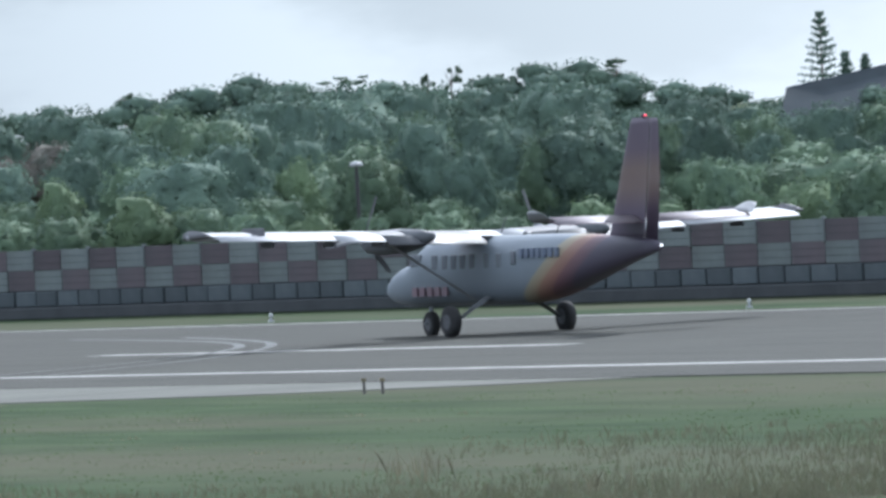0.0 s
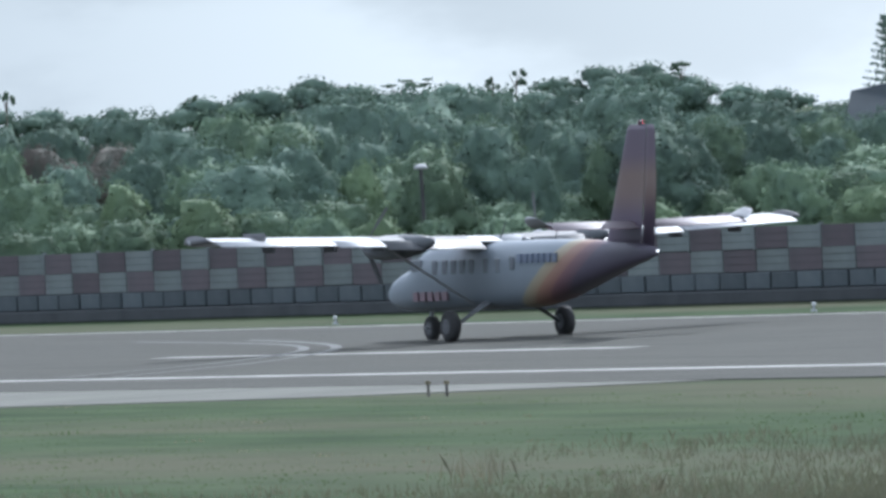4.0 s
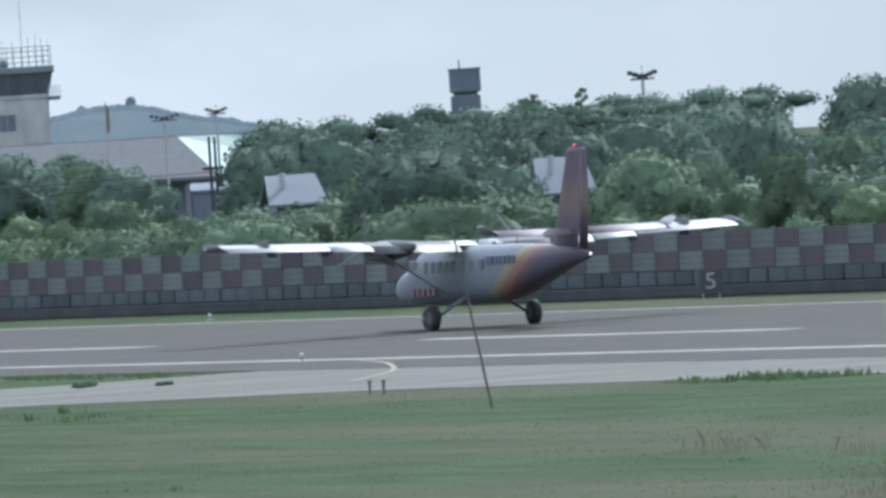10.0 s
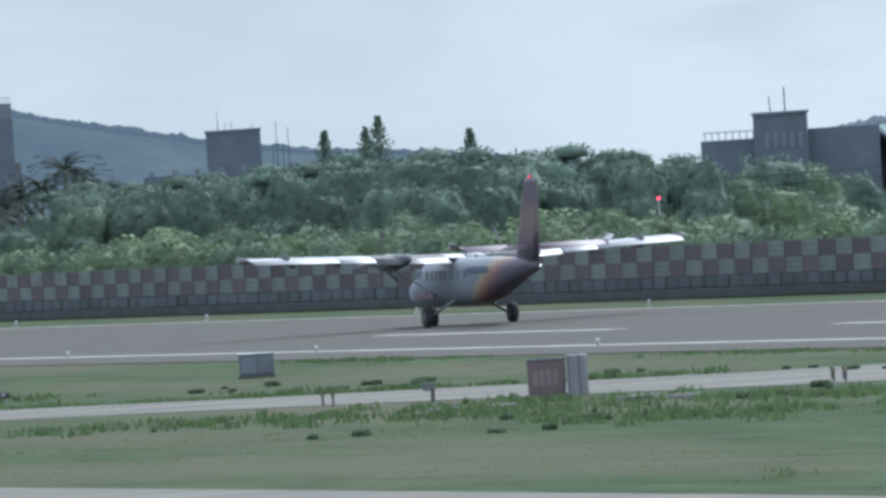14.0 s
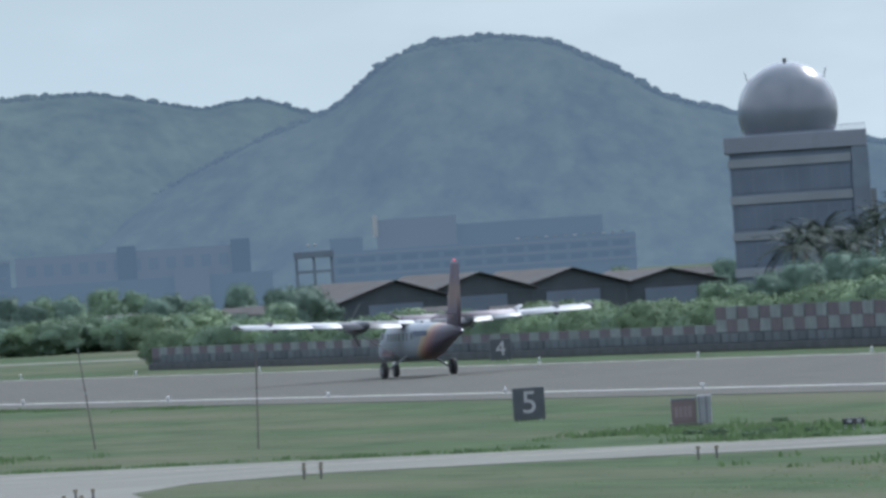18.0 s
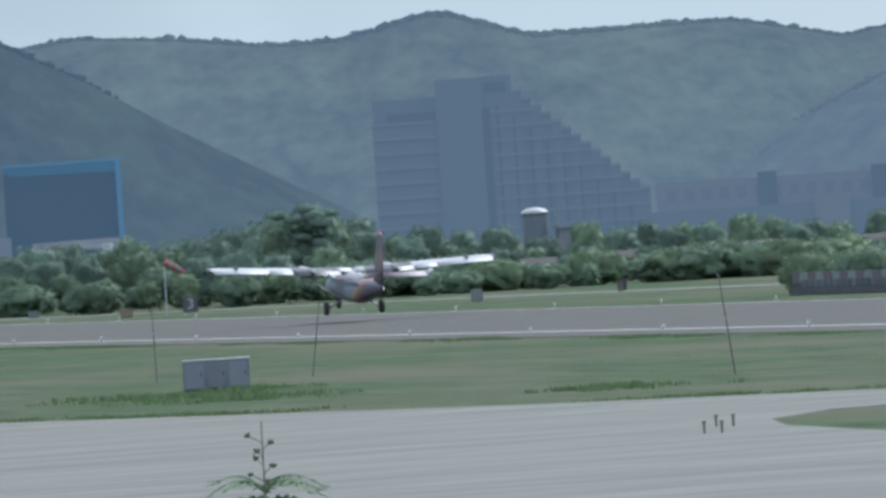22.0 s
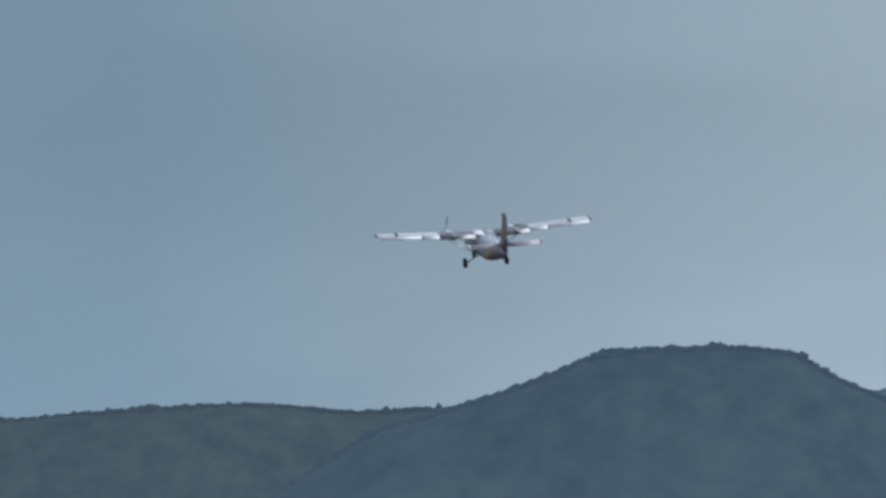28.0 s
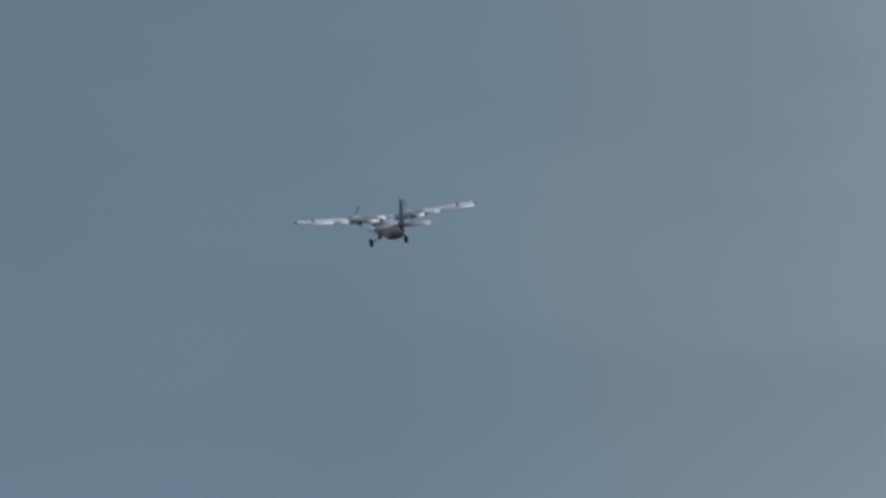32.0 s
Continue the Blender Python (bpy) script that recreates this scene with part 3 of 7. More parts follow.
# ---- aircraft ----
def livery(name, fin=False):
    """White body with slanting yellow, orange and red bands running into a plum tail."""
    def build(nt, bsdf, N, L):
        co = N("ShaderNodeTexCoord")
        sx = N("ShaderNodeSeparateXYZ")
        L(co.outputs["Object"], sx.inputs[0])
        ramp = N("ShaderNodeValToRGB")
        cr = ramp.color_ramp
        val = N("ShaderNodeMath")
        val.operation = "MULTIPLY_ADD"
        if fin:
            val.inputs[1].default_value, val.inputs[2].default_value = 1 / 3.4, -2.6 / 3.4
            L(sx.outputs["Z"], val.inputs[0])
            stops = [(0.0, (0.072, 0.054, 0.080)), (0.22, (0.078, 0.055, 0.078)), (0.40, (0.128, 0.088, 0.076)), (0.56, (0.132, 0.090, 0.074)), (0.72, (0.084, 0.058, 0.078)), (1.0, (0.076, 0.055, 0.078))]
        else:
            lean = N("ShaderNodeMath")
            lean.operation = "MULTIPLY_ADD"
            lean.inputs[1].default_value, lean.inputs[2].default_value = -1.5, 1.5
            L(sx.outputs["Z"], lean.inputs[0])
            sub = N("ShaderNodeMath")
            sub.operation = "SUBTRACT"
            L(lean.outputs[0], sub.inputs[0]), L(sx.outputs["Y"], sub.inputs[1])
            val.inputs[1].default_value, val.inputs[2].default_value = 0.1, 0.0
            L(sub.outputs[0], val.inputs[0])
            stops = [(0.0, (0.165, 0.190, 0.212)), (0.188, (0.165, 0.190, 0.212)), (0.196, (0.27, 0.245, 0.17)), (0.25, (0.26, 0.20, 0.13)), (0.26, (0.24, 0.14, 0.095)), (0.315, (0.205, 0.110, 0.088)),
                     (0.325, (0.150, 0.078, 0.082)), (0.38, (0.105, 0.066, 0.080)), (0.40, (0.068, 0.058, 0.080))]
        while len(cr.elements) < len(stops):
            cr.elements.new(0.5)
        for e, (p, c) in zip(cr.elements, stops):
            e.position, e.color = p, (*c, 1)
        L(val.outputs[0], ramp.inputs["Fac"])
        n = N("ShaderNodeTexNoise")
        n.inputs["Scale"].default_value, n.inputs["Detail"].default_value = 1.3, 5.0
        L(co.outputs["Object"], n.inputs["Vector"])
        r = N("ShaderNodeMapRange")
        r.inputs["To Min"].default_value, r.inputs["To Max"].default_value = 0.86, 1.06
        L(n.outputs["Fac"], r.inputs["Value"])
        hs = N("ShaderNodeHueSaturation")
        L(r.outputs[0], hs.inputs["Value"]), L(ramp.outputs[0], hs.inputs["Color"])
        L(hs.outputs[0], bsdf.inputs["Base Color"])
        bsdf.inputs["Roughness"].default_value = 0.48
    return material(name, build)


PLANE_BODY = livery("aircraft_livery")
PLANE_FIN = livery("aircraft_fin_livery", True)
PLANE_WHITE = surface("aircraft_white", (0.279, 0.285, 0.290), (0.321, 0.327, 0.331), 0.8, 0.6, c3=(0.228, 0.233, 0.238), scale3=0.7, amount3=0.5)
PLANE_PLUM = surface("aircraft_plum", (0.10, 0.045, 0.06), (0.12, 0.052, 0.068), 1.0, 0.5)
TAIL_PALE = surface("aircraft_pale_rose", (0.129, 0.109, 0.119), (0.154, 0.128, 0.137), 1.0, 0.6)
NACELLE_GREY = surface("nacelle_grey", (0.071, 0.076, 0.082), (0.095, 0.102, 0.107), 1.0, 0.5, spec=0.35)
FLAP_GREY = surface("inner_flap_grey", (0.035, 0.037, 0.040), (0.047, 0.050, 0.053), 1.0, 0.5, spec=0.35)
WING_DARK = surface("dark_wing_skin", (0.047, 0.050, 0.056), (0.063, 0.066, 0.072), 1.5, 0.5, spec=0.35)
PLANE_GREY = surface("aircraft_dark_grey", (0.085, 0.086, 0.092), (0.11, 0.112, 0.116), 1.0, 0.6)
PLANE_GLASS = surface("aircraft_dark_glass", (0.123, 0.131, 0.145), (0.145, 0.152, 0.167), 1.0, 0.2)
RUBBER = surface("tyre_rubber", (0.018, 0.018, 0.018), (0.03, 0.03, 0.03), 6.0, 0.85)
RED_PAINT = surface("red_marking", (0.156, 0.101, 0.117), (0.176, 0.117, 0.132), 1.0, 0.5)
BLUE_PAINT = surface("blue_marking", (0.120, 0.144, 0.192), (0.144, 0.168, 0.216), 1.0, 0.5)


def glowing(name, colour, strength):
    def build(nt, bsdf, N, L):
        bsdf.inputs["Base Color"].default_value = (*colour, 1)
        bsdf.inputs["Emission Color"].default_value = (*colour, 1)
        bsdf.inputs["Emission Strength"].default_value = strength
    return material(name, build)


LAMP_WHITE = glowing("lit_white_lens", (1.0, 0.97, 0.9), 2.0)
LAMP_RED = glowing("lit_red_lens", (0.95, 0.04, 0.08), 3.5)


def oval(y, zb, zt, hw, n=28, power=2.7):
    zc, hh = (zb + zt) / 2, (zt - zb) / 2
    out = []
    for i in range(n):
        a = 2 * math.pi * i / n
        c, s = math.cos(a), math.sin(a)
        out.append((hw * math.copysign(abs(c) ** (2 / power), c), y, zc + hh * math.copysign(abs(s) ** (2 / power), s)))
    return out


def airfoil(x, y_le, chord, z, thick, n=9, tilt=0.0):
    """A wing section in the plane x: points from the trailing edge over the top to the nose and back underneath."""
    top, bot = [], []
    for i in range(n + 1):
        s = (1 - math.cos(math.pi * i / n)) / 2
        t = thick * chord * 5 * (0.2969 * math.sqrt(s) - 0.126 * s - 0.3516 * s * s + 0.2843 * s ** 3 - 0.1015 * s ** 4)
        camber = 0.03 * chord * 4 * s * (1 - s)
        top.append((x, y_le - s * chord, z + camber + t + tilt * s * chord))
        bot.append((x, y_le - s * chord, z + camber - t * 0.8 - 0.002 + tilt * s * chord))
    return top[::-1] + bot[1:-1] + [(x, y_le - chord, z - 0.01 + tilt * chord)]


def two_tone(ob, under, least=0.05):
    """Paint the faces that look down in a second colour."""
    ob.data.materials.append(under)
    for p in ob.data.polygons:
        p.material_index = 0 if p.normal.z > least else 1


def build_plane():
    plane = thing("aeroplane", "white twin-engine high-wing propeller aeroplane with plum tail and orange bands", "aeroplane")
    secs = [(7.0, 1.30, 1.42, 0.06), (6.75, 1.15, 1.56, 0.20), (6.1, 0.97, 1.82, 0.46), (5.4, 0.89, 2.02, 0.64), (4.75, 0.86, 2.14, 0.73), (4.25, 0.86, 2.45, 0.78), (3.75, 0.86, 2.70, 0.80),
            (3.0, 0.86, 2.79, 0.82), (1.5, 0.86, 2.81, 0.82), (-1.0, 0.86, 2.81, 0.82), (-2.2, 0.89, 2.81, 0.81), (-3.4, 1.06, 2.80, 0.74), (-4.8, 1.36, 2.76, 0.60), (-6.2, 1.68, 2.70, 0.42),
            (-7.5, 1.96, 2.62, 0.26), (-8.5, 2.16, 2.52, 0.14), (-8.85, 2.25, 2.44, 0.05)]
    bm = bmesh.new()
    add_loft(bm, [oval(*s) for s in secs])
    bmesh.ops.recalc_face_normals(bm, faces=bm.faces)
    body = part("fuselage", bm, PLANE_BODY, plane, "white fuselage with yellow, orange and red slanting bands", smooth=True)
    dih = math.tan(radians(1.8))
    for side in (-1, 1):
        bm = bmesh.new()
        add_loft(bm, [airfoil(side * x, 1.5, 1.45, 2.80 + x * dih, 0.19) for x in (0.0, 0.85, 2.8, 4.05, 6.3, 9.25)] + [airfoil(side * 9.54, 1.42, 1.30, 2.82 + 9.54 * dih, 0.10)])
        bmesh.ops.recalc_face_normals(bm, faces=bm.faces)
        wing = part("wing", bm, PLANE_WHITE, plane, "long straight white wing", smooth=True)
        wing.data.materials.append(WING_DARK)
        # the inner top faces behind the leading edge are darker
        for p in wing.data.polygons:
            if 0.85 < abs(p.center.x) < 4.05 and p.center.y < 1.15 and p.normal.z > 0:
                p.material_index = 1
        for nm, x0, x1, tilt in (("inner_flap", 0.9, 4.05, -0.36), ("flap", 4.1, 5.6, -0.25), ("aileron", 5.68, 9.38, -0.19)):
            bm = bmesh.new()
            add_loft(bm, [airfoil(side * x, 0.08, 0.70 if nm == "inner_flap" else 0.66, 2.82 + x * dih, 0.16, 6, tilt) for x in (x0, (x0 + x1) / 2, x1)])
            bmesh.ops.recalc_face_normals(bm, faces=bm.faces)
            part(nm, bm, FLAP_GREY if nm == "inner_flap" else PLANE_WHITE, wing, {"flap": "lowered white flap", "inner_flap": "lowered grey inner flap"}.get(nm, ""), smooth=True)
        for x in (4.08, 5.64, 7.6):
            bm = bmesh.new()
            add_box(bm, (side * x - 0.035, -0.35, 2.52 + x * dih), (side * x + 0.035, 0.35, 2.76 + x * dih), 0.02)
            part("flap_hinge", bm, PLANE_GREY, wing)
        for x in (7.75,):
            bm = bmesh.new()
            add_box(bm, (side * x - 0.03, -0.1, 2.86 + x * dih), (side * x + 0.03, 1.2, 3.08 + x * dih), 0.02)
            part("wing_fence", bm, PLANE_GREY, wing, "dark upright wing fence")
        bm = bmesh.new()
        bmesh.ops.create_uvsphere(bm, u_segments=10, v_segments=6, radius=0.09)
        bmesh.ops.translate(bm, verts=bm.verts, vec=(side * 9.56, 1.0, 2.83 + 9.54 * dih))
        part("wingtip_light", bm, STEEL, wing)
        bm = bmesh.new()
        add_loft(bm, [airfoil(side * x, yl, c, z, 0.16) for x, yl, c, z in ((9.54, 1.42, 1.9, 2.82 + 9.54 * dih), (9.60, 1.30, 1.6, 2.87 + 9.54 * dih))])
        bmesh.ops.recalc_face_normals(bm, faces=bm.faces)
        part("wingtip", bm, PLANE_GREY, wing, "dark grey wingtip cap", smooth=True)
        bm = bmesh.new()
        add_loft(bm, [oval(y, z - r * 1.15, z + r, r, 16, 2.4) for y, z, r in ((-0.9, 2.74, 0.10), (-0.2, 2.70, 0.24), (0.8, 2.66, 0.32), (2.0, 2.63, 0.33), (2.75, 2.62, 0.27), (3.0, 2.64, 0.19))])
        bmesh.ops.translate(bm, verts=bm.verts, vec=(side * 2.82, 0, 0.14))
        bmesh.ops.recalc_face_normals(bm, faces=bm.faces)
        nac = part("engine_nacelle", bm, NACELLE_GREY, plane, "grey engine nacelle with sun glare painted white on its front top", smooth=True)
        nac.data.materials.append(PLANE_WHITE)
        # sun glare put in as white on the front upward faces
        for p in nac.data.polygons:
            p.material_index = 1 if p.normal.z > 0.55 and p.center.y > 1.2 else 0
        for s2 in (-1, 1):
            part("exhaust_pipe", tube((side * 2.82 + s2 * 0.30, 2.1, 2.90), (side * 2.82 + s2 * 0.44, 1.6, 2.88), 0.11, 0.11, 10), DARK_METAL, nac)
        prop = new("propeller")
        prop.parent = plane
        prop.location = (side * 2.82, 3.06, 2.88)
        bm = bmesh.new()
        add_loft(bm, [[(r * math.cos(2 * math.pi * i / 14), y, r * math.sin(2 * math.pi * i / 14)) for i in range(14)] for y, r in ((-0.06, 0.21), (0.12, 0.19), (0.28, 0.11), (0.36, 0.02))])
        bmesh.ops.recalc_face_normals(bm, faces=bm.faces)
        part("spinner", bm, STEEL, prop, smooth=True)
        for k in range(3):
            bm = bmesh.new()
            rings = []
            for r, c, tw in ((0.15, 0.09, 60), (0.45, 0.14, 48), (0.85, 0.16, 36), (1.2, 0.12, 28), (1.29, 0.06, 26)):
                a = radians(tw)
                rings.append([(c / 2 * u * math.cos(a) - w * 0.02 * math.sin(a), c / 2 * u * math.sin(a) + w * 0.02 * math.cos(a) + 0.1, r) for u, w in ((-1, 0), (0, 1), (1, 0), (0, -1))])
            add_loft(bm, rings)
            bmesh.ops.rotate(bm, verts=bm.verts, cent=(0, 0, 0), matrix=Matrix.Rotation(radians(120 * k + 30 * side), 3, "Y"))
            bmesh.ops.recalc_face_normals(bm, faces=bm.faces)
            part("blade", bm, PLANE_GREY, prop, "dark grey propeller blade")
        bm = bmesh.new()
        add_loft(bm, [[(side * (0.78 + 2.75 * q), 0.62 + dy, 1.06 + 1.72 * q + dz) for dy, dz in ((-0.13, 0), (0, 0.04), (0.13, 0), (0, -0.04))] for q in (0, 0.5, 1)])
        bmesh.ops.recalc_face_normals(bm, faces=bm.faces)
        part("wing_strut", bm, PLANE_WHITE, plane, "slanting white wing strut")
        # main gear
        bm = bmesh.new()
        add_loft(bm, [[(side * x, dy, z + dz) for dy, dz in ((-w, 0), (0, 0.07), (w, 0), (0, -0.07))] for x, z, w in ((0.6, 1.10, 0.30), (1.15, 0.78, 0.20), (1.66, 0.46, 0.11))])
        bmesh.ops.recalc_face_normals(bm, faces=bm.faces)
        part("main_gear_leg", bm, NACELLE_GREY, plane)
        add_wheel(plane, side * 1.86, 0.0, 0.44, 0.30)
        # tailplane
        bm = bmesh.new()
        add_loft(bm, [airfoil(side * x, -6.85 - 0.10 * x, 0.88, 3.14 + 0.012 * x, 0.17, 7) for x in (0.0, 1.6, 3.1)])
        bmesh.ops.recalc_face_normals(bm, faces=bm.faces)
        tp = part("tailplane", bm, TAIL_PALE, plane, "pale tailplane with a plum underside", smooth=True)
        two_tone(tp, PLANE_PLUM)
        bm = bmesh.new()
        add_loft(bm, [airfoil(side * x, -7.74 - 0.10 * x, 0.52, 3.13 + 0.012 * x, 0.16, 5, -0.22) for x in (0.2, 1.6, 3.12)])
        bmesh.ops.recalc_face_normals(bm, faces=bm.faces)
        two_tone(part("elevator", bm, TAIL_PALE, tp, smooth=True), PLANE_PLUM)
        bm = bmesh.new()
        add_loft(bm, [airfoil(side * x, yl, c, z, 0.10, 6) for x, yl, c, z in ((3.1, -7.16, 1.38, 3.17), (3.24, -7.24, 1.22, 3.23), (3.40, -7.42, 0.95, 3.36), (3.46, -7.55, 0.7, 3.42))])
        bmesh.ops.recalc_face_normals(bm, faces=bm.faces)
        part("tailplane_tip", bm, PLANE_WHITE, tp, "white upturned tailplane tip", smooth=True)
        # cabin windows, cockpit glass, door outline
        for y in (4.0,):
            part("cockpit_window", box((side * 0.765 - 0.03, y - 0.42, 2.02), (side * 0.775 + 0.03, y + 0.25, 2.36), 0.02), PLANE_GLASS, body)
        for y in (2.75, 2.15, 1.62, 1.1, 0.55, -0.3, -1.0):
            part("cabin_window", box((side * 0.805 - 0.02, y - 0.15, 1.90), (side * 0.805 + 0.022, y + 0.15, 2.32), 0.02), PLANE_GLASS, body)
        part("aft_window", box((side * 0.815 - 0.03, -2.0, 1.98), (side * 0.815 + 0.012, -1.74, 2.36), 0.02), PLANE_GLASS, body)
        # registration and airline name as plain shapes
        for k in range(7):
            y = -2.25 - 0.30 * k
            hw = lerp_curve([(-4.8, 0.60), (-3.4, 0.74), (-2.2, 0.81)], y - 0.1)
            part("registration_bar", box((side * hw - 0.05, y - 0.19, 2.16), (side * hw + 0.03, y, 2.42), 0.0), BLUE_PAINT, body)
        for k in range(5):
            y = 4.1 - 0.44 * k
            part("name_shape", box((side * 0.79 - 0.04, y - 0.28, 1.16), (side * 0.79 + 0.035, y, 1.42), 0.0), RED_PAINT, body)
    # nose gear
    bm = bmesh.new()
    add_tube(bm, (0, 4.5, 1.1), (0, 4.53, 0.42), 0.07, 0.06, 10)
    add_tube(bm, (-0.22, 4.53, 0.38), (0.22, 4.53, 0.38), 0.04, 0.04, 8)
    part("nose_gear_leg", bm, STEEL, plane)
    add_wheel(plane, 0.0, 4.53, 0.36, 0.26)
    # fin and rudder
    bm = bmesh.new()
    rings = []
    for z, yl, c, th in ((2.45, -5.7, 2.1, 0.11), (2.75, -6.05, 1.95, 0.11), (4.3, -6.75, 1.55, 0.10), (5.75, -7.42, 1.12, 0.10), (5.92, -7.55, 0.98, 0.06)):
        rings.append([(x - 0.0, y, z) for (zz, y, x) in [(a, b, cc) for a, b, cc in airfoil(0, yl, c, 0, th)]])
    add_loft(bm, rings)
    bmesh.ops.recalc_face_normals(bm, faces=bm.faces)
    fin = part("fin", bm, PLANE_FIN, plane, "tall plum and orange fin", smooth=True)
    bm = bmesh.new()
    rings = []
    for z, yl, c, th in ((2.4, -7.98, 0.72, 0.12), (4.3, -8.32, 0.66, 0.12), (5.75, -8.56, 0.46, 0.12), (5.90, -8.56, 0.40, 0.08)):
        rings.append([(x, y, z) for (zz, y, x) in airfoil(0, yl, c, 0, th, 6)])
    add_loft(bm, rings)
    bmesh.ops.recalc_face_normals(bm, faces=bm.faces)
    part("rudder", bm, PLANE_FIN, fin, "plum rudder", smooth=True)
    for nm, pos, r, mat in (("tail_light", (0, -8.88, 2.36), 0.035, LAMP_WHITE), ("roof_light", (0, -1.2, 2.84), 0.07, PLANE_GREY)):
        bm = bmesh.new()
        bmesh.ops.create_uvsphere(bm, u_segments=10, v_segments=8, radius=r)
        bmesh.ops.translate(bm, verts=bm.verts, vec=pos)
        part(nm, bm, mat, plane, smooth=True)
    beacon = new("beacon")
    beacon.parent, beacon.location = plane, (0, -8.2, 5.97)
    for nm, lit in (("lens", True), ("shroud", False)):
        bm = bmesh.new()
        bmesh.ops.create_uvsphere(bm, u_segments=16, v_segments=8, radius=0.075 if lit else 0.07)
        drop = [f for f in bm.faces if (f.calc_center_median().normalized().y > 0.82) != lit]
        bmesh.ops.delete(bm, geom=drop, context="FACES")
        part(nm, bm, LAMP_RED if lit else PLANE_PLUM, beacon, "lit red turning lens" if lit else "", smooth=True)
    part("aerial", tube((0, 0.2, 2.9), (0, -0.15, 3.35), 0.025, 0.01, 6), PLANE_GREY, plane)
    part("aerial", tube((0, -3.0, 2.78), (0, -3.2, 3.15), 0.025, 0.01, 6), PLANE_GREY, plane)
    return plane


def add_wheel(plane, x, y, r, w):
    bm = bmesh.new()
    n = 24
    prof = [(-w * 0.5, r * 0.55), (-w * 0.5, r * 0.82), (-w * 0.36, r * 0.97), (0, r), (w * 0.36, r * 0.97), (w * 0.5, r * 0.82), (w * 0.5, r * 0.55)]
    rings = [[(px, pr * math.cos(2 * math.pi * i / n), pr * math.sin(2 * math.pi * i / n)) for i in range(n)] for px, pr in prof]
    add_loft(bm, rings)
    bmesh.ops.recalc_face_normals(bm, faces=bm.faces)
    wheel = new("wheel")
    wheel.parent, wheel.location = plane, (x, y, r)
    part("tyre", bm, RUBBER, wheel, "black rubber tyre", smooth=True)
    bm = bmesh.new()
    add_tube(bm, (-w * 0.52, 0, 0), (w * 0.52, 0, 0), r * 0.5, r * 0.5, 16)
    part("rim", bm, PLANE_GREY, wheel)
    for k in range(5):
        a = 2 * math.pi * k / 5
        bm = bmesh.new()
        add_tube(bm, (-w * 0.55, r * 0.3 * math.cos(a), r * 0.3 * math.sin(a)), (w * 0.55, r * 0.3 * math.cos(a), r * 0.3 * math.sin(a)), 0.03, 0.03, 6)
        part("wheel_bolt", bm, DARK_METAL, wheel)
    return wheel


plane = build_plane()
# ---- buildings beyond the wall ----
def site(name, label, category, az, dist, turn=0.0, group=""):
    x, y = spot(az, dist)
    return thing(name, label, category, pose(x, y, 0, 0, 0, -az + turn), group)


def slab(a, b, c, d, thick):
    """A sloping slab with the corners a, b, c, d."""
    bm = bmesh.new()
    top = [bm.verts.new(p) for p in (a, b, c, d)]
    low = [bm.verts.new((p[0], p[1], p[2] - thick)) for p in (a, b, c, d)]
    bm.faces.new(top), bm.faces.new(low[::-1])
    for i in range(4):
        bm.faces.new((top[i], low[i], low[(i + 1) % 4], top[(i + 1) % 4]))
    bmesh.ops.recalc_face_normals(bm, faces=bm.faces)
    return bm


def prism(x0, x1, y0, y1, z0, z1, ridge_along_y=True):
    """A gabled solid: walls to z0, ridge at z1."""
    bm = bmesh.new()
    xm, ym = (x0 + x1) / 2, (y0 + y1) / 2
    if ridge_along_y:
        ends = [[(x0, y, 0), (x1, y, 0), (x1, y, z0), (xm, y, z1), (x0, y, z0)] for y in (y0, y1)]
    else:
        ends = [[(x, y0, 0), (x, y1, 0), (x, y1, z0), (x, ym, z1), (x, y0, z0)] for x in (x0, x1)]
    vs = [[bm.verts.new(p) for p in e] for e in ends]
    for i in range(5):
        bm.faces.new((vs[0][i], vs[0][(i + 1) % 5], vs[1][(i + 1) % 5], vs[1][i]))
    bm.faces.new(vs[0]), bm.faces.new(vs[1])
    bmesh.ops.recalc_face_normals(bm, faces=bm.faces)
    return bm


def windows(parent, xs, z0, z1, y, width, mat=None, sill=True):
    for x in xs:
        w = part("window", box((x - width / 2, y - 0.06, z0), (x + width / 2, y + 0.1, z1)), mat or GLASS_DARK, parent)
        part("window_frame", box((x - width / 2 - 0.06, y - 0.09, z1), (x + width / 2 + 0.06, y + 0.05, z1 + 0.1)), RENDER_WHITE, w)


TOWER_PALE = surface("stained_pale_concrete", (0.340, 0.351, 0.340), (0.428, 0.432, 0.411), 0.5, 0.9, c3=(0.239, 0.247, 0.241), scale3=0.35, amount3=0.7, spec=0.1)


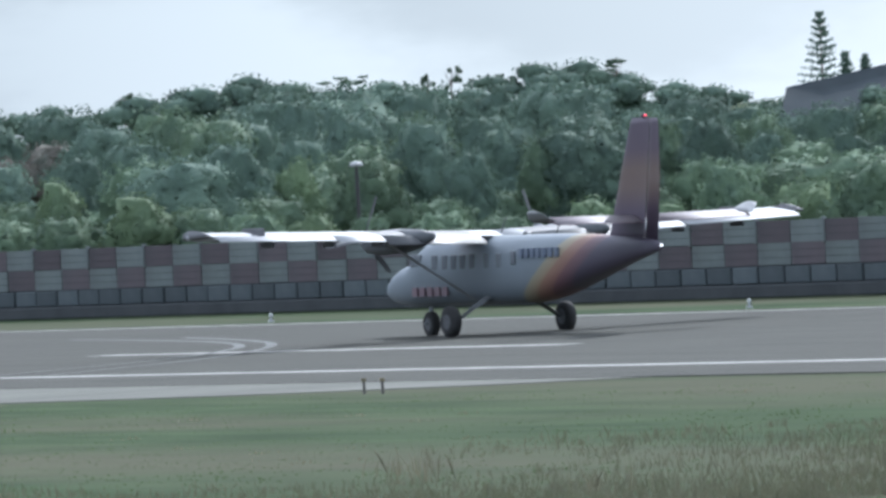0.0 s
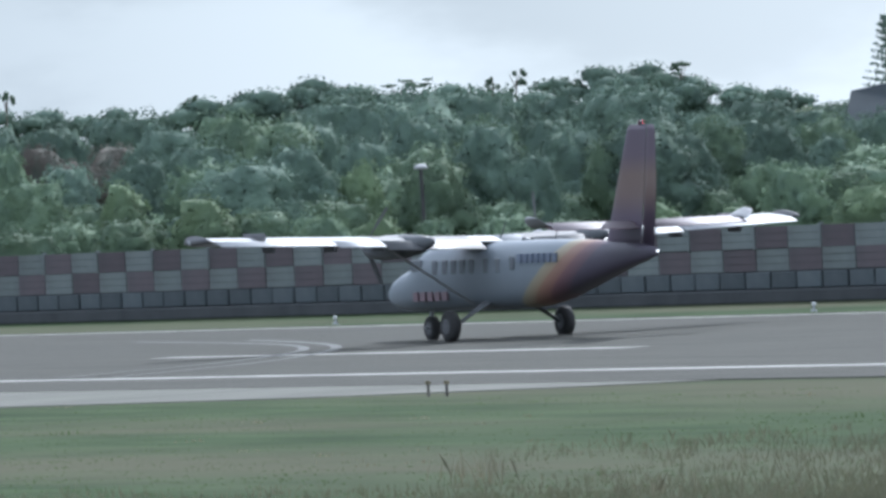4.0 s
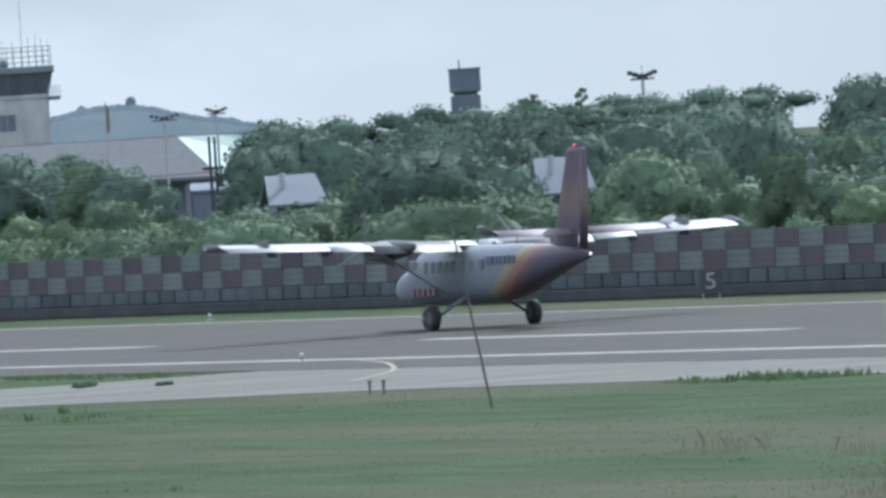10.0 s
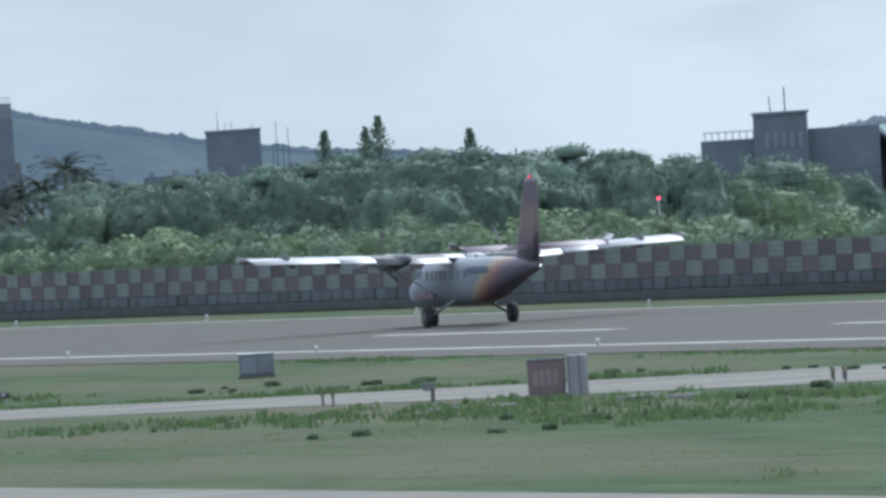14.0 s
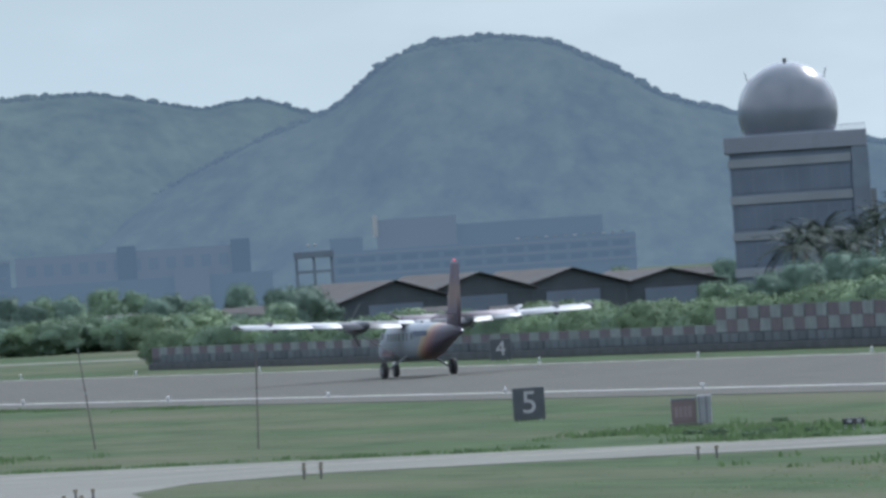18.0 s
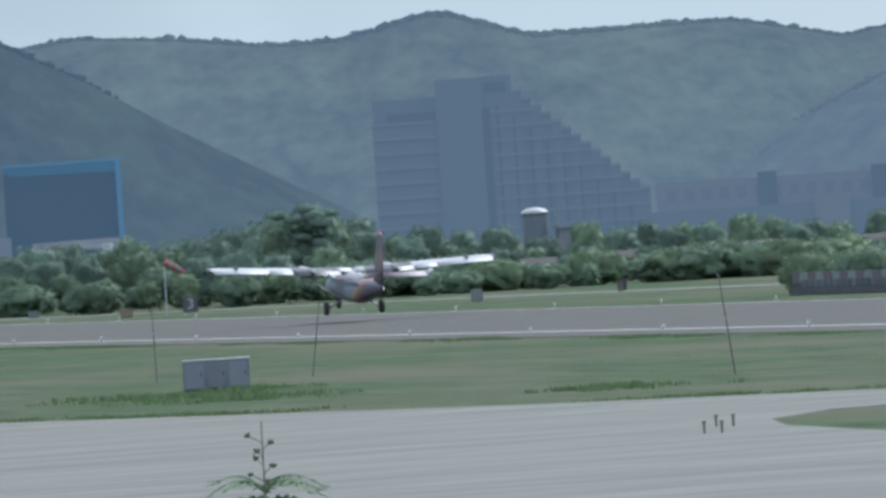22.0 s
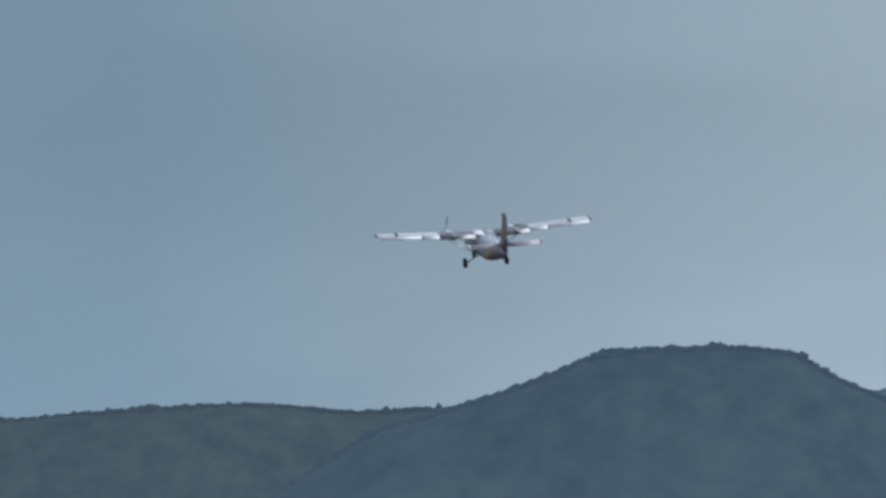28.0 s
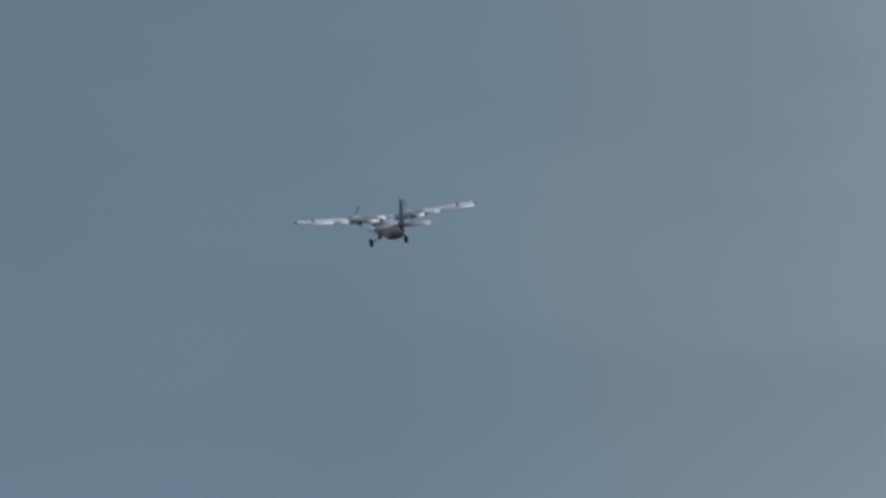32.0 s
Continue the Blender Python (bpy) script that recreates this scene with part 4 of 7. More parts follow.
def control_tower():
    ob = site("control_tower", "squat pale airport control tower with a dark glazed cab and aerials", "control tower", 22.0, 1150)
    shaft = part("shaft", box((-4.0, 0, 0), (3.5, 7, 12.6), 0.05), TOWER_PALE, ob, "stained pale concrete shaft")
    windows(shaft, (-3.0, -2.2, -0.85, -0.05), 9.35, 10.75, 0, 0.72, RENDER_DARK)
    part("string_course", box((-4.1, -0.1, 12.25), (3.6, 7.1, 12.6)), TOWER_PALE, shaft)
    bm = bmesh.new()
    add_loft(bm, [[(x0, y0, z), (x1, y0, z), (x1, y1, z), (x0, y1, z)] for z, x0, x1, y0, y1 in ((12.6, -3.85, 3.5, 0.1, 6.9), (14.55, -4.25, 3.95, -0.35, 7.3))])
    bmesh.ops.recalc_face_normals(bm, faces=bm.faces)
    cab = part("cab", bm, GLASS_DARK, ob, "dark outward-leaning glazed cab")
    for k in range(7):
        u = k / 6
        bm = bmesh.new()
        add_tube(bm, (-3.85 + 7.35 * u, 0.06, 12.6), (-4.25 + 8.2 * u, -0.39, 14.55), 0.06, 0.06, 4)
        part("mullion", bm, RENDER_DARK, cab)
    part("roof_slab", box((-4.45, -0.6, 14.55), (4.15, 7.5, 15.2), 0.08), RENDER_WHITE, ob, "flat pale roof slab")
    for side, x0, x1, z in ((-1, -4.8, -3.95, 12.05), (1, 3.5, 4.6, 12.0)):
        bal = part("balcony", box((x0, -0.5, z), (x1, 7.2, z + 0.35)), RENDER_WHITE, ob)
        for k in range(4):
            x = x0 + (x1 - x0) * k / 3
            part("rail_post", tube((x, -0.45, z + 0.3), (x, -0.45, z + 1.25), 0.035), STEEL, bal)
        for zz in (0.7, 1.0, 1.25):
            part("rail", tube((x0, -0.45, z + zz), (x1, -0.45, z + zz), 0.035), STEEL, bal)
    for k in range(13):
        x = -4.2 + 8.1 * k / 12
        part("roof_post", tube((x, -0.4, 15.15), (x, -0.4, 17.0), 0.045), TOWER_PALE, ob)
    for z in (15.6, 16.1, 16.6, 17.0):
        part("roof_rail", tube((-4.3, -0.4, z), (4.0, -0.4, z), 0.045), TOWER_PALE, ob)
    rng = random.Random(5)
    for x, h in ((-4.0, 17.8), (-3.5, 18.3), (-2.6, 17.6), (-1.9, 20.6), (-1.7, 18.6), (-0.9, 18.9), (-0.5, 17.7), (0.4, 17.6), (1.3, 21.2), (1.9, 17.9), (2.6, 18.2), (3.1, 17.8), (3.7, 17.6)):
        part("aerial", tube((x, rng.uniform(0, 5), 15.1), (x, 2, h), 0.035, 0.02, 5), DARK_METAL, ob)
    bm = bmesh.new()
    bmesh.ops.create_uvsphere(bm, u_segments=12, v_segments=8, radius=0.5)
    bmesh.ops.translate(bm, verts=bm.verts, vec=(-0.5, 0, 15.5))
    part("dish", bm, RENDER_WHITE, ob, smooth=True)
    annex = part("annex", box((-8.8, 1, 0), (-4.15, 8, 9.3), 0.05), RENDER_DARK, ob, "dark low annex")
    part("parapet", box((-8.95, 0.85, 9.3), (-4.15, 8, 9.55)), BRICK_BROWN, annex)


def terminal():
    ob = site("terminal_building", "long low terminal with grey tiled and pale green glazed roofs", "terminal", 22.0, 1110)
    part("hall_wall", box((-9.0, 2.0, 0), (19.5, 16, 4.2)), RENDER_GREY, ob)
    for x in range(-9, 20, 2):
        part("column", box((x, 1.2, 0), (x + 0.45, 1.7, 4.3), 0.03), RENDER_WHITE, ob)
    part("green_roof", slab((-11.6, 8, 7.85), (-3.4, 8, 7.75), (0.4, 0.5, 4.35), (-7.5, 0.5, 4.4), 0.3), ROOF_GREEN, ob, "pale green glazed roof slope")
    part("barge_board", slab((-12.0, 7.9, 8.0), (-11.55, 8, 8.0), (-7.4, 0.3, 4.55), (-7.9, 0.3, 4.5), 0.45), RENDER_DARK, ob, "dark barge board")
    part("tiled_roof", slab((-3.3, 8, 7.9), (14.6, 8, 7.8), (18.0, 0.5, 4.1), (0.5, 0.5, 4.3), 0.3), ROOF_TILE, ob, "grey tiled roof slope")
    part("end_roof", slab((14.7, 8, 7.8), (21.3, 9, 7.7), (23.0, 6, 5.6), (18.1, 0.5, 4.1), 0.3), ROOF_GREEN, ob, "pale glazed hip end")
    part("back_roof", slab((-11.6, 8.1, 7.85), (21.3, 9.1, 7.7), (20, 17, 4.2), (-9, 17, 4.2), 0.3), ROOF_TILE, ob)
    part("ridge_cap", slab((-12.0, 7.8, 8.0), (21.4, 8.8, 7.85), (21.4, 9.3, 7.85), (-12.0, 8.3, 8.0), 0.25), RENDER_WHITE, ob)
    for k in range(9):
        x = -10.8 + 0.9 * k
        part("glazing_bar", tube((x, 7.9, 7.95), (x + 4.0, 0.6, 4.46), 0.04, 0.04, 4), ROOF_GREEN, ob)
    gable = part("gable_wall", slab((-11.4, 8, 7.5), (-7.5, 0.6, 4.2), (-7.5, 0.7, 0), (-11.4, 8, 0), 0.01), RENDER_DARK, ob)
    west = part("west_wing", box((-27.0, 3, 0), (-17.5, 13, 7.2), 0.05), RENDER_DARK, ob, "dark flat-roofed wing")
    part("link", box((-17.6, 4, 0), (-11.0, 12, 7.75), 0.05), RENDER_DARK, ob)
    block = part("stair_block", box((-22.2, 1.6, 0), (-17.4, 7, 9.2), 0.05), RENDER_DARK, ob, "raised dark stair block")
    part("coping", box((-22.35, 1.45, 9.2), (-17.25, 7.1, 9.45)), RENDER_GREY, block)
    for k in range(5):
        part("slot_window", box((-21.2 + 0.75 * k, 1.5, 6.2), (-20.85 + 0.75 * k, 1.7, 7.6)), RENDER_GREY, block)
    for k in range(8):
        part("roof_rail_post", tube((-26.6 + 0.62 * k, 3.1, 7.2), (-26.6 + 0.62 * k, 3.1, 7.9), 0.04), RENDER_WHITE, west)
    part("roof_rail", tube((-26.8, 3.1, 7.9), (-22.2, 3.1, 7.9), 0.04), RENDER_WHITE, west)
    part("mast", tube((-19.3, 3, 9.2), (-19.3, 3, 11.6), 0.06), DARK_METAL, block)
    part("mast", tube((-20.6, 3, 9.2), (-20.7, 3, 10.8), 0.05), DARK_METAL, block)
    windows(ob, (-6.5, -4.6, -2.7, 1.5, 4.5, 7.5, 10.5, 13.5, 16.5), 1.2, 3.2, 2.0, 1.5)


def flag_and_masts():
    ob = site("flagpole", "tall pole with a limp dark red and blue flag", "flagpole", 22.43, 1090)
    part("pole", tube((0, 0, 0), (0, 0, 11.2), 0.06), STEEL, ob)
    part("flag", slab((0.04, 0, 11.0), (0.34, 0.1, 10.8), (0.30, 0.12, 8.6), (0.05, 0, 8.5), 0.03), SIGN_RED, ob, "limp red flag")
    for az, d, el, w in ((24.91, 760, 0.208, 0.75), (22.70, 1080, 0.155, 1.1), (22.94, 1080, 0.17, 0.8)):
        z = rise(el, d)
        m = site("floodlight_mast", "tall mast with a ring of floodlights", "light mast", az, d, group="floodlight masts")
        part("pole", tube((0, 0, 0), (0, 0, z), 0.14, 0.09), STEEL, m)
        part("spike", tube((0, 0, z), (0, 0, z + 0.5), 0.03), STEEL, m)
        part("head_ring", tube((-w, 0, z - 0.35), (w, 0, z - 0.35), 0.06), DARK_METAL, m)
        for k in range(6):
            x = -w + 2 * w * k / 5
            lamp = part("floodlight", box((x - 0.17, -0.2, z - 0.38 + 0.3 * abs(x) / w), (x + 0.17, 0.2, z - 0.08 + 0.25 * abs(x) / w), 0.03), DARK_METAL, m)


def water_tank():
    ob = site("water_tank", "dark square water tower of two stacked tanks above the trees", "water tower", 24.1, 760)
    part("shaft", box((-0.95, 0, 0), (0.75, 1.7, 8.75), 0.04), RENDER_DARK, ob)
    part("lower_tank", box((-1.02, -0.08, 7.7), (0.80, 1.8, 8.8), 0.06), RENDER_DARK, ob)
    part("neck", box((-0.85, 0.1, 8.8), (0.65, 1.6, 9.0)), RENDER_DARK, ob)
    part("upper_tank", box((-1.06, -0.12, 9.0), (0.86, 1.85, 10.4), 0.05), RENDER_DARK, ob)
    part("rim", box((-1.10, -0.16, 10.36), (0.90, 1.9, 10.48)), RENDER_GREY, ob)
    part("aerial", tube((-0.4, 0.8, 10.4), (-0.4, 0.8, 11.0), 0.04), DARK_METAL, ob)


def roofs_in_the_wood():
    for az, d, z0, z1, w in ((23.29, 560, 3.9, 5.2, 2.3), (24.53, 560, 3.6, 5.2, 2.3), (25.62, 560, 3.6, 4.6, 1.8)):
        ob = site("house", "small house with a pale sheet roof among the trees", "house", az, d, 6, "houses in the wood")
        part("wall", box((-w / 2 + 0.2, 0.2, 0), (w / 2 - 0.2, 5.8, z0)), RENDER_DARK, ob)
        part("roof", slab((-w / 2, 3, z1), (w / 2, 3, z1), (w / 2 + 0.2, -0.2, z0), (-w / 2 - 0.2, -0.2, z0), 0.12), RENDER_GREY, ob, "pale sheet roof slope")
        part("roof", slab((-w / 2, 3, z1), (w / 2, 3, z1), (w / 2, 6.2, z0), (-w / 2, 6.2, z0), 0.12), RENDER_WHITE, ob)
        part("vent", tube((-0.5, 1.6, z1 - 1.0), (-0.5, 1.6, z1 + 0.1), 0.15, 0.15, 8), STEEL, ob)
        windows(ob, (-w / 4, w / 4), 1.0, 2.2, 0.2, 0.8)
    ob = site("storage_shed", "low grey shed with a pale roof and a red downpipe", "shed", 22.98, 1000)
    part("wall", box((-3.0, 0, 0), (2.2, 5, 3.3)), RENDER_DARK, ob)
    part("roof", slab((-3.2, 5, 3.9), (7.0, 6, 3.95), (6.0, -0.2, 2.9), (-3.2, -0.2, 3.3), 0.15), RENDER_GREY, ob, "pale sheet roof")
    part("wing", box((2.2, 0.3, 0), (6.0, 5, 2.8)), RENDER_DARK, ob)
    part("downpipe", tube((2.2, -0.1, 0), (2.2, -0.1, 3.2), 0.12), SIGN_RED, ob, "red downpipe")
    part("roof_unit", box((2.8, 2, 3.5), (3.6, 2.8, 4.2), 0.05), STEEL, ob)
    ob = site("warning_lamp", "lit red warning lamp on a thin pole above the bushes", "lamp", 20.40, 590)
    part("pole", tube((0, 0, 0), (0, 0, 4.35), 0.05, 0.04, 8), STEEL, ob)
    bm = bmesh.new()
    bmesh.ops.create_uvsphere(bm, u_segments=12, v_segments=8, radius=0.07)
    bmesh.ops.translate(bm, verts=bm.verts, vec=(0, 0, 4.41))
    part("lens", bm, LAMP_RED, ob, "glowing red lens", smooth=True)
    ob = site("utility_pole", "dark twin utility pole with cross arms", "utility pole", 22.91, 640)
    for x in (-0.14, 0.14):
        part("pole", tube((x, 0, 0), (x, 0, 7.2 - 0.1 * x), 0.09, 0.07), DARK_METAL, ob)
    part("cross_arm", box((-0.55, -0.06, 5.5), (0.55, 0.06, 5.65)), DARK_METAL, ob)
    part("transformer", tube((0.3, 0, 4.6), (0.3, 0, 5.3), 0.2, 0.2, 10), DARK_METAL, ob)
    ob = site("overhead_cable", "thin power cables between poles", "cable", 22.91, 641)
    for z in (5.4, 4.9):
        part("cable", tube((-34, 0, z - 0.6), (0, 0, z), 0.022, 0.022, 4), DARK_METAL, ob)
        part("cable", tube((0, 0, z), (36, 0, z - 0.5), 0.022, 0.022, 4), DARK_METAL, ob)
    ob = site("hillside_house", "large dark-roofed house on the rise", "house", 30.72, 640)
    part("wall", box((-3.4, 0.3, 0), (9.6, 8, 4.0)), WALL_BASE, ob)
    part("roof", slab((-3.6, 4, 6.35), (10.0, 4, 8.7), (10.0, -0.3, 4.6), (-4.2, -0.3, 3.9), 0.25), SHED_DARK, ob, "long dark sloping roof")
    part("roof", slab((-3.6, 4, 6.35), (10.0, 4, 8.7), (10.0, 8.4, 4.6), (-4.2, 8.4, 3.9), 0.25), SHED_DARK, ob)


BAND_DARK = surface("dark_brown_tile", (0.099, 0.120, 0.150), (0.129, 0.153, 0.186), 0.6, 0.9, c3=(0.068, 0.082, 0.104), scale3=0.3, amount3=0.5, spec=0.1)


def radar_building():
    ob = site("radar_building", "banded office block with a large grey radome on its roof", "radar station", 17.1, 1150)
    core = part("block", box((-5.8, 0, 0), (7.0, 11, 13.5), 0.05), BAND_DARK, ob, "dark brown tiled block")
    part("top_floor", box((-6.25, -0.35, 13.4), (7.0, 11.2, 14.95), 0.06), BRICK_BROWN, ob, "pale parapet storey")
    for k, z in enumerate((12.05, 8.65, 5.3, 1.95)):
        part("floor_band", box((-5.95, -0.16, z), (5.45, 11.1, z + 0.8), 0.02), RENDER_WHITE, core, "pale floor band")
    for z in (9.7, 6.35, 3.0):
        band = part("window_band", box((-5.5, -0.05, z), (5.3, 0.2, z + 2.0), 0.02), BAND_DARK, core, "long dark window band")
        for k in range(8):
            part("mullion", box((-5.1 + 1.36 * k, -0.09, z), (-5.02 + 1.36 * k, 0, z + 2.0)), RENDER_DARK, band)
    part("stair_wall", box((5.5, -0.3, 0), (7.05, 11.1, 13.45), 0.04), RENDER_DARK, core)
    bm = bmesh.new()
    bmesh.ops.create_uvsphere(bm, u_segments=40, v_segments=24, radius=4.65)
    bmesh.ops.translate(bm, verts=bm.verts, vec=(-0.1, 5, 17.0))
    bmesh.ops.bisect_plane(bm, geom=bm.verts[:] + bm.edges[:] + bm.faces[:], plane_co=(0, 0, 14.9), plane_no=(0, 0, -1), clear_outer=True)
    dome = part("radome", bm, DOME_SKIN, ob, "smooth grey radome", smooth=True)
    part("dome_ring", tube((-0.1, 5, 14.8), (-0.1, 5, 15.2), 4.35, 4.25, 36), RENDER_DARK, ob)
    part("dome_lamp", tube((-0.1, 5, 21.5), (-0.1, 5, 22.0), 0.22, 0.16, 8), DARK_METAL, dome)
    for x in (-3.6, 3.4):
        part("lightning_rod", tube((x, 5, 19.8), (x * 1.08, 5, 20.9), 0.04), DARK_METAL, dome)
    for k in range(11):
        part("roof_post", tube((4.3 + 0.26 * k, 0, 14.9), (4.3 + 0.26 * k, 0, 15.5), 0.03), STEEL, ob)
    part("roof_rail", tube((4.2, 0, 15.5), (6.95, 0, 15.5), 0.03), STEEL, ob)
    part("stair_panel", box((7.05, 1, 6.0), (7.6, 6, 9.4)), RENDER_WHITE, ob)
    # block with a rooftop hut further along
    ob = site("office_block", "dark flat-roofed block with rooftop aerials", "office", 18.5, 1180)
    part("block", box((-9.5, 0, 0), (10, 12, 7.3), 0.05), RENDER_DARK, ob)
    hut = part("roof_hut", box((-3.4, 1, 7.3), (1.8, 6, 11.1), 0.05), RENDER_DARK, ob)
    part("coping", box((-3.5, 0.9, 11.1), (1.9, 6.1, 11.3)), RENDER_GREY, hut)
    for x, h in ((-2.2, 13.1), (-1.5, 11.9), (-0.9, 12.0), (1.0, 11.7), (2.9, 9.6), (3.3, 11.8), (3.9, 9.5), (4.4, 11.2)):
        part("aerial", tube((x, 2, 7.3), (x, 2, h), 0.05, 0.03, 5), DARK_METAL, hut)
    for k in range(9):
        part("parapet_post", box((-9 + 2.2 * k, -0.05, 7.3), (-8.5 + 2.2 * k, 0.3, 7.8)), RENDER_GREY, ob)
    windows(ob, tuple(-8 + 1.9 * k for k in range(9)), 4.4, 5.8, 0, 1.1)


SHED_DARK = surface("dark_shed_board", (0.046, 0.055, 0.060), (0.062, 0.072, 0.078), 0.6, 0.9, c3=(0.055, 0.058, 0.060), scale3=0.25, amount3=0.6, spec=0.1)


def sheds():
    for az, d, w, z0, z1, turn in ((15.23, 985, 9.5, 2.7, 4.15, 24), (15.62, 990, 9.5, 2.9, 4.35, 24), (16.05, 1000, 9.5, 2.8, 4.2, 24), (16.5, 1010, 9.0, 2.5, 3.6, 20)):
        ob = site("storage_shed", "long dark shed with a faded sheet gable roof", "shed", az, d, turn, "row of sheds")
        part("wall", box((-w / 2, 0, 0), (w / 2, 14, z0), 0.04), SHED_DARK, ob)
        bm = prism(-w / 2, w / 2, 0.05, 13.9, z0, z1)
        part("gable", bm, SHED_DARK, ob)
        part("roof", slab((0, -0.4, z1 + 0.16), (0, 14.4, z1 + 0.16), (-w / 2 - 0.4, 14.4, z0 + 0.05), (-w / 2 - 0.4, -0.4, z0 + 0.05), 0.1), ROOF_SHEET, ob, "faded brown sheet roof slope")
        part("roof", slab((0, -0.4, z1 + 0.16), (0, 14.4, z1 + 0.16), (w / 2 + 0.4, 14.4, z0 + 0.05), (w / 2 + 0.4, -0.4, z0 + 0.05), 0.1), ROOF_SHEET, ob)
        part("sliding_door", box((-w / 4, -0.12, 0), (w / 4, -0.02, z0 - 0.3), 0.02), BAND_DARK, ob)
    for az, d, w, h in ((15.42, 960, 3.4, 1.9), (15.85, 965, 5.5, 1.5), (14.55, 1080, 3.5, 2.6), (13.35, 1100, 4.5, 2.4), (12.95, 1090, 3.0, 2.2), (16.6, 1180, 4.2, 3.4), (14.0, 1120, 5.0, 2.5)):
        h *= 0.72
        ob = site("storage_hut", "low grey hut with a dull sheet roof", "hut", az, d, 10, "pale huts")
        part("wall", box((-w / 2, 0, 0), (w / 2, 4, h)), RENDER_DARK, ob)
        part("roof", slab((-w / 2 - 0.2, 2, h + 0.7), (w / 2 + 0.2, 2, h + 0.7), (w / 2 + 0.2, -0.3, h), (-w / 2 - 0.2, -0.3, h), 0.1), ROOF_SHEET, ob, "dull sheet roof")
        part("roof", slab((-w / 2 - 0.2, 2, h + 0.7), (w / 2 + 0.2, 2, h + 0.7), (w / 2 + 0.2, 4.3, h), (-w / 2 - 0.2, 4.3, h), 0.1), ROOF_SHEET, ob)
    ob = site("steel_gantry", "open steel frame with a roof deck and lamps", "gantry", 14.87, 1300)
    for x in (-1.85, 0, 1.85):
        for y in (0, 3):
            part("leg", box((x - 0.15, y, 0), (x + 0.15, y + 0.3, 6.6)), RENDER_DARK, ob)
    part("deck", box((-2.1, -0.2, 6.4), (2.1, 3.5, 7.1), 0.05), RENDER_DARK, ob)
    part("beam", box((-2.0, -0.1, 4.8), (2.0, 0.3, 5.1)), RENDER_DARK, ob)
    for x in (-0.5, 0.2):
        bm = bmesh.new()
        bmesh.ops.create_uvsphere(bm, u_segments=8, v_segments=6, radius=0.16)
        bmesh.ops.translate(bm, verts=bm.verts, vec=(x, 0, 7.75))
        part("lamp", bm, SIGN_WHITE, ob)


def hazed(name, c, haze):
    """Far walls whose emission stands in for the haze in front of the hills."""
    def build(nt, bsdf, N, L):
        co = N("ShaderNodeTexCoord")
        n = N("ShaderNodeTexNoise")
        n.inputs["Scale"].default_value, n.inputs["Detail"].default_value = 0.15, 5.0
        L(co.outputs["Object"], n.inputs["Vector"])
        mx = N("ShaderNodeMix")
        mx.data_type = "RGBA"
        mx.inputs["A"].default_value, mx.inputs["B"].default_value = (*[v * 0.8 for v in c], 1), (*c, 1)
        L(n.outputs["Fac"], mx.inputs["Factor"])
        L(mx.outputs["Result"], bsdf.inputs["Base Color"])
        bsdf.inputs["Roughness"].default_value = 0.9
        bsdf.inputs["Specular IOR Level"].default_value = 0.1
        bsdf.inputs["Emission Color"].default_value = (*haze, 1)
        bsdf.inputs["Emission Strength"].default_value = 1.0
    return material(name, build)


# far walls, sheets and net, each with haze glow in its emission
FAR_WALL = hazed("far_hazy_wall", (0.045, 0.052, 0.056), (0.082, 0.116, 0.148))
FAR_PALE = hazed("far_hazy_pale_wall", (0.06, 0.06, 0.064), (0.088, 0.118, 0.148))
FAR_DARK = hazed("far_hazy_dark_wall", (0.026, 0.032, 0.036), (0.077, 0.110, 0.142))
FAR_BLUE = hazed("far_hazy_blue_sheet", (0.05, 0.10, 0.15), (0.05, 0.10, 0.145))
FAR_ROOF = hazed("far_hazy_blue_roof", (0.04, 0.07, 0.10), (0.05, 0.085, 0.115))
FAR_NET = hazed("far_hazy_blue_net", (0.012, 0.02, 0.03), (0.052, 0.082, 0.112))


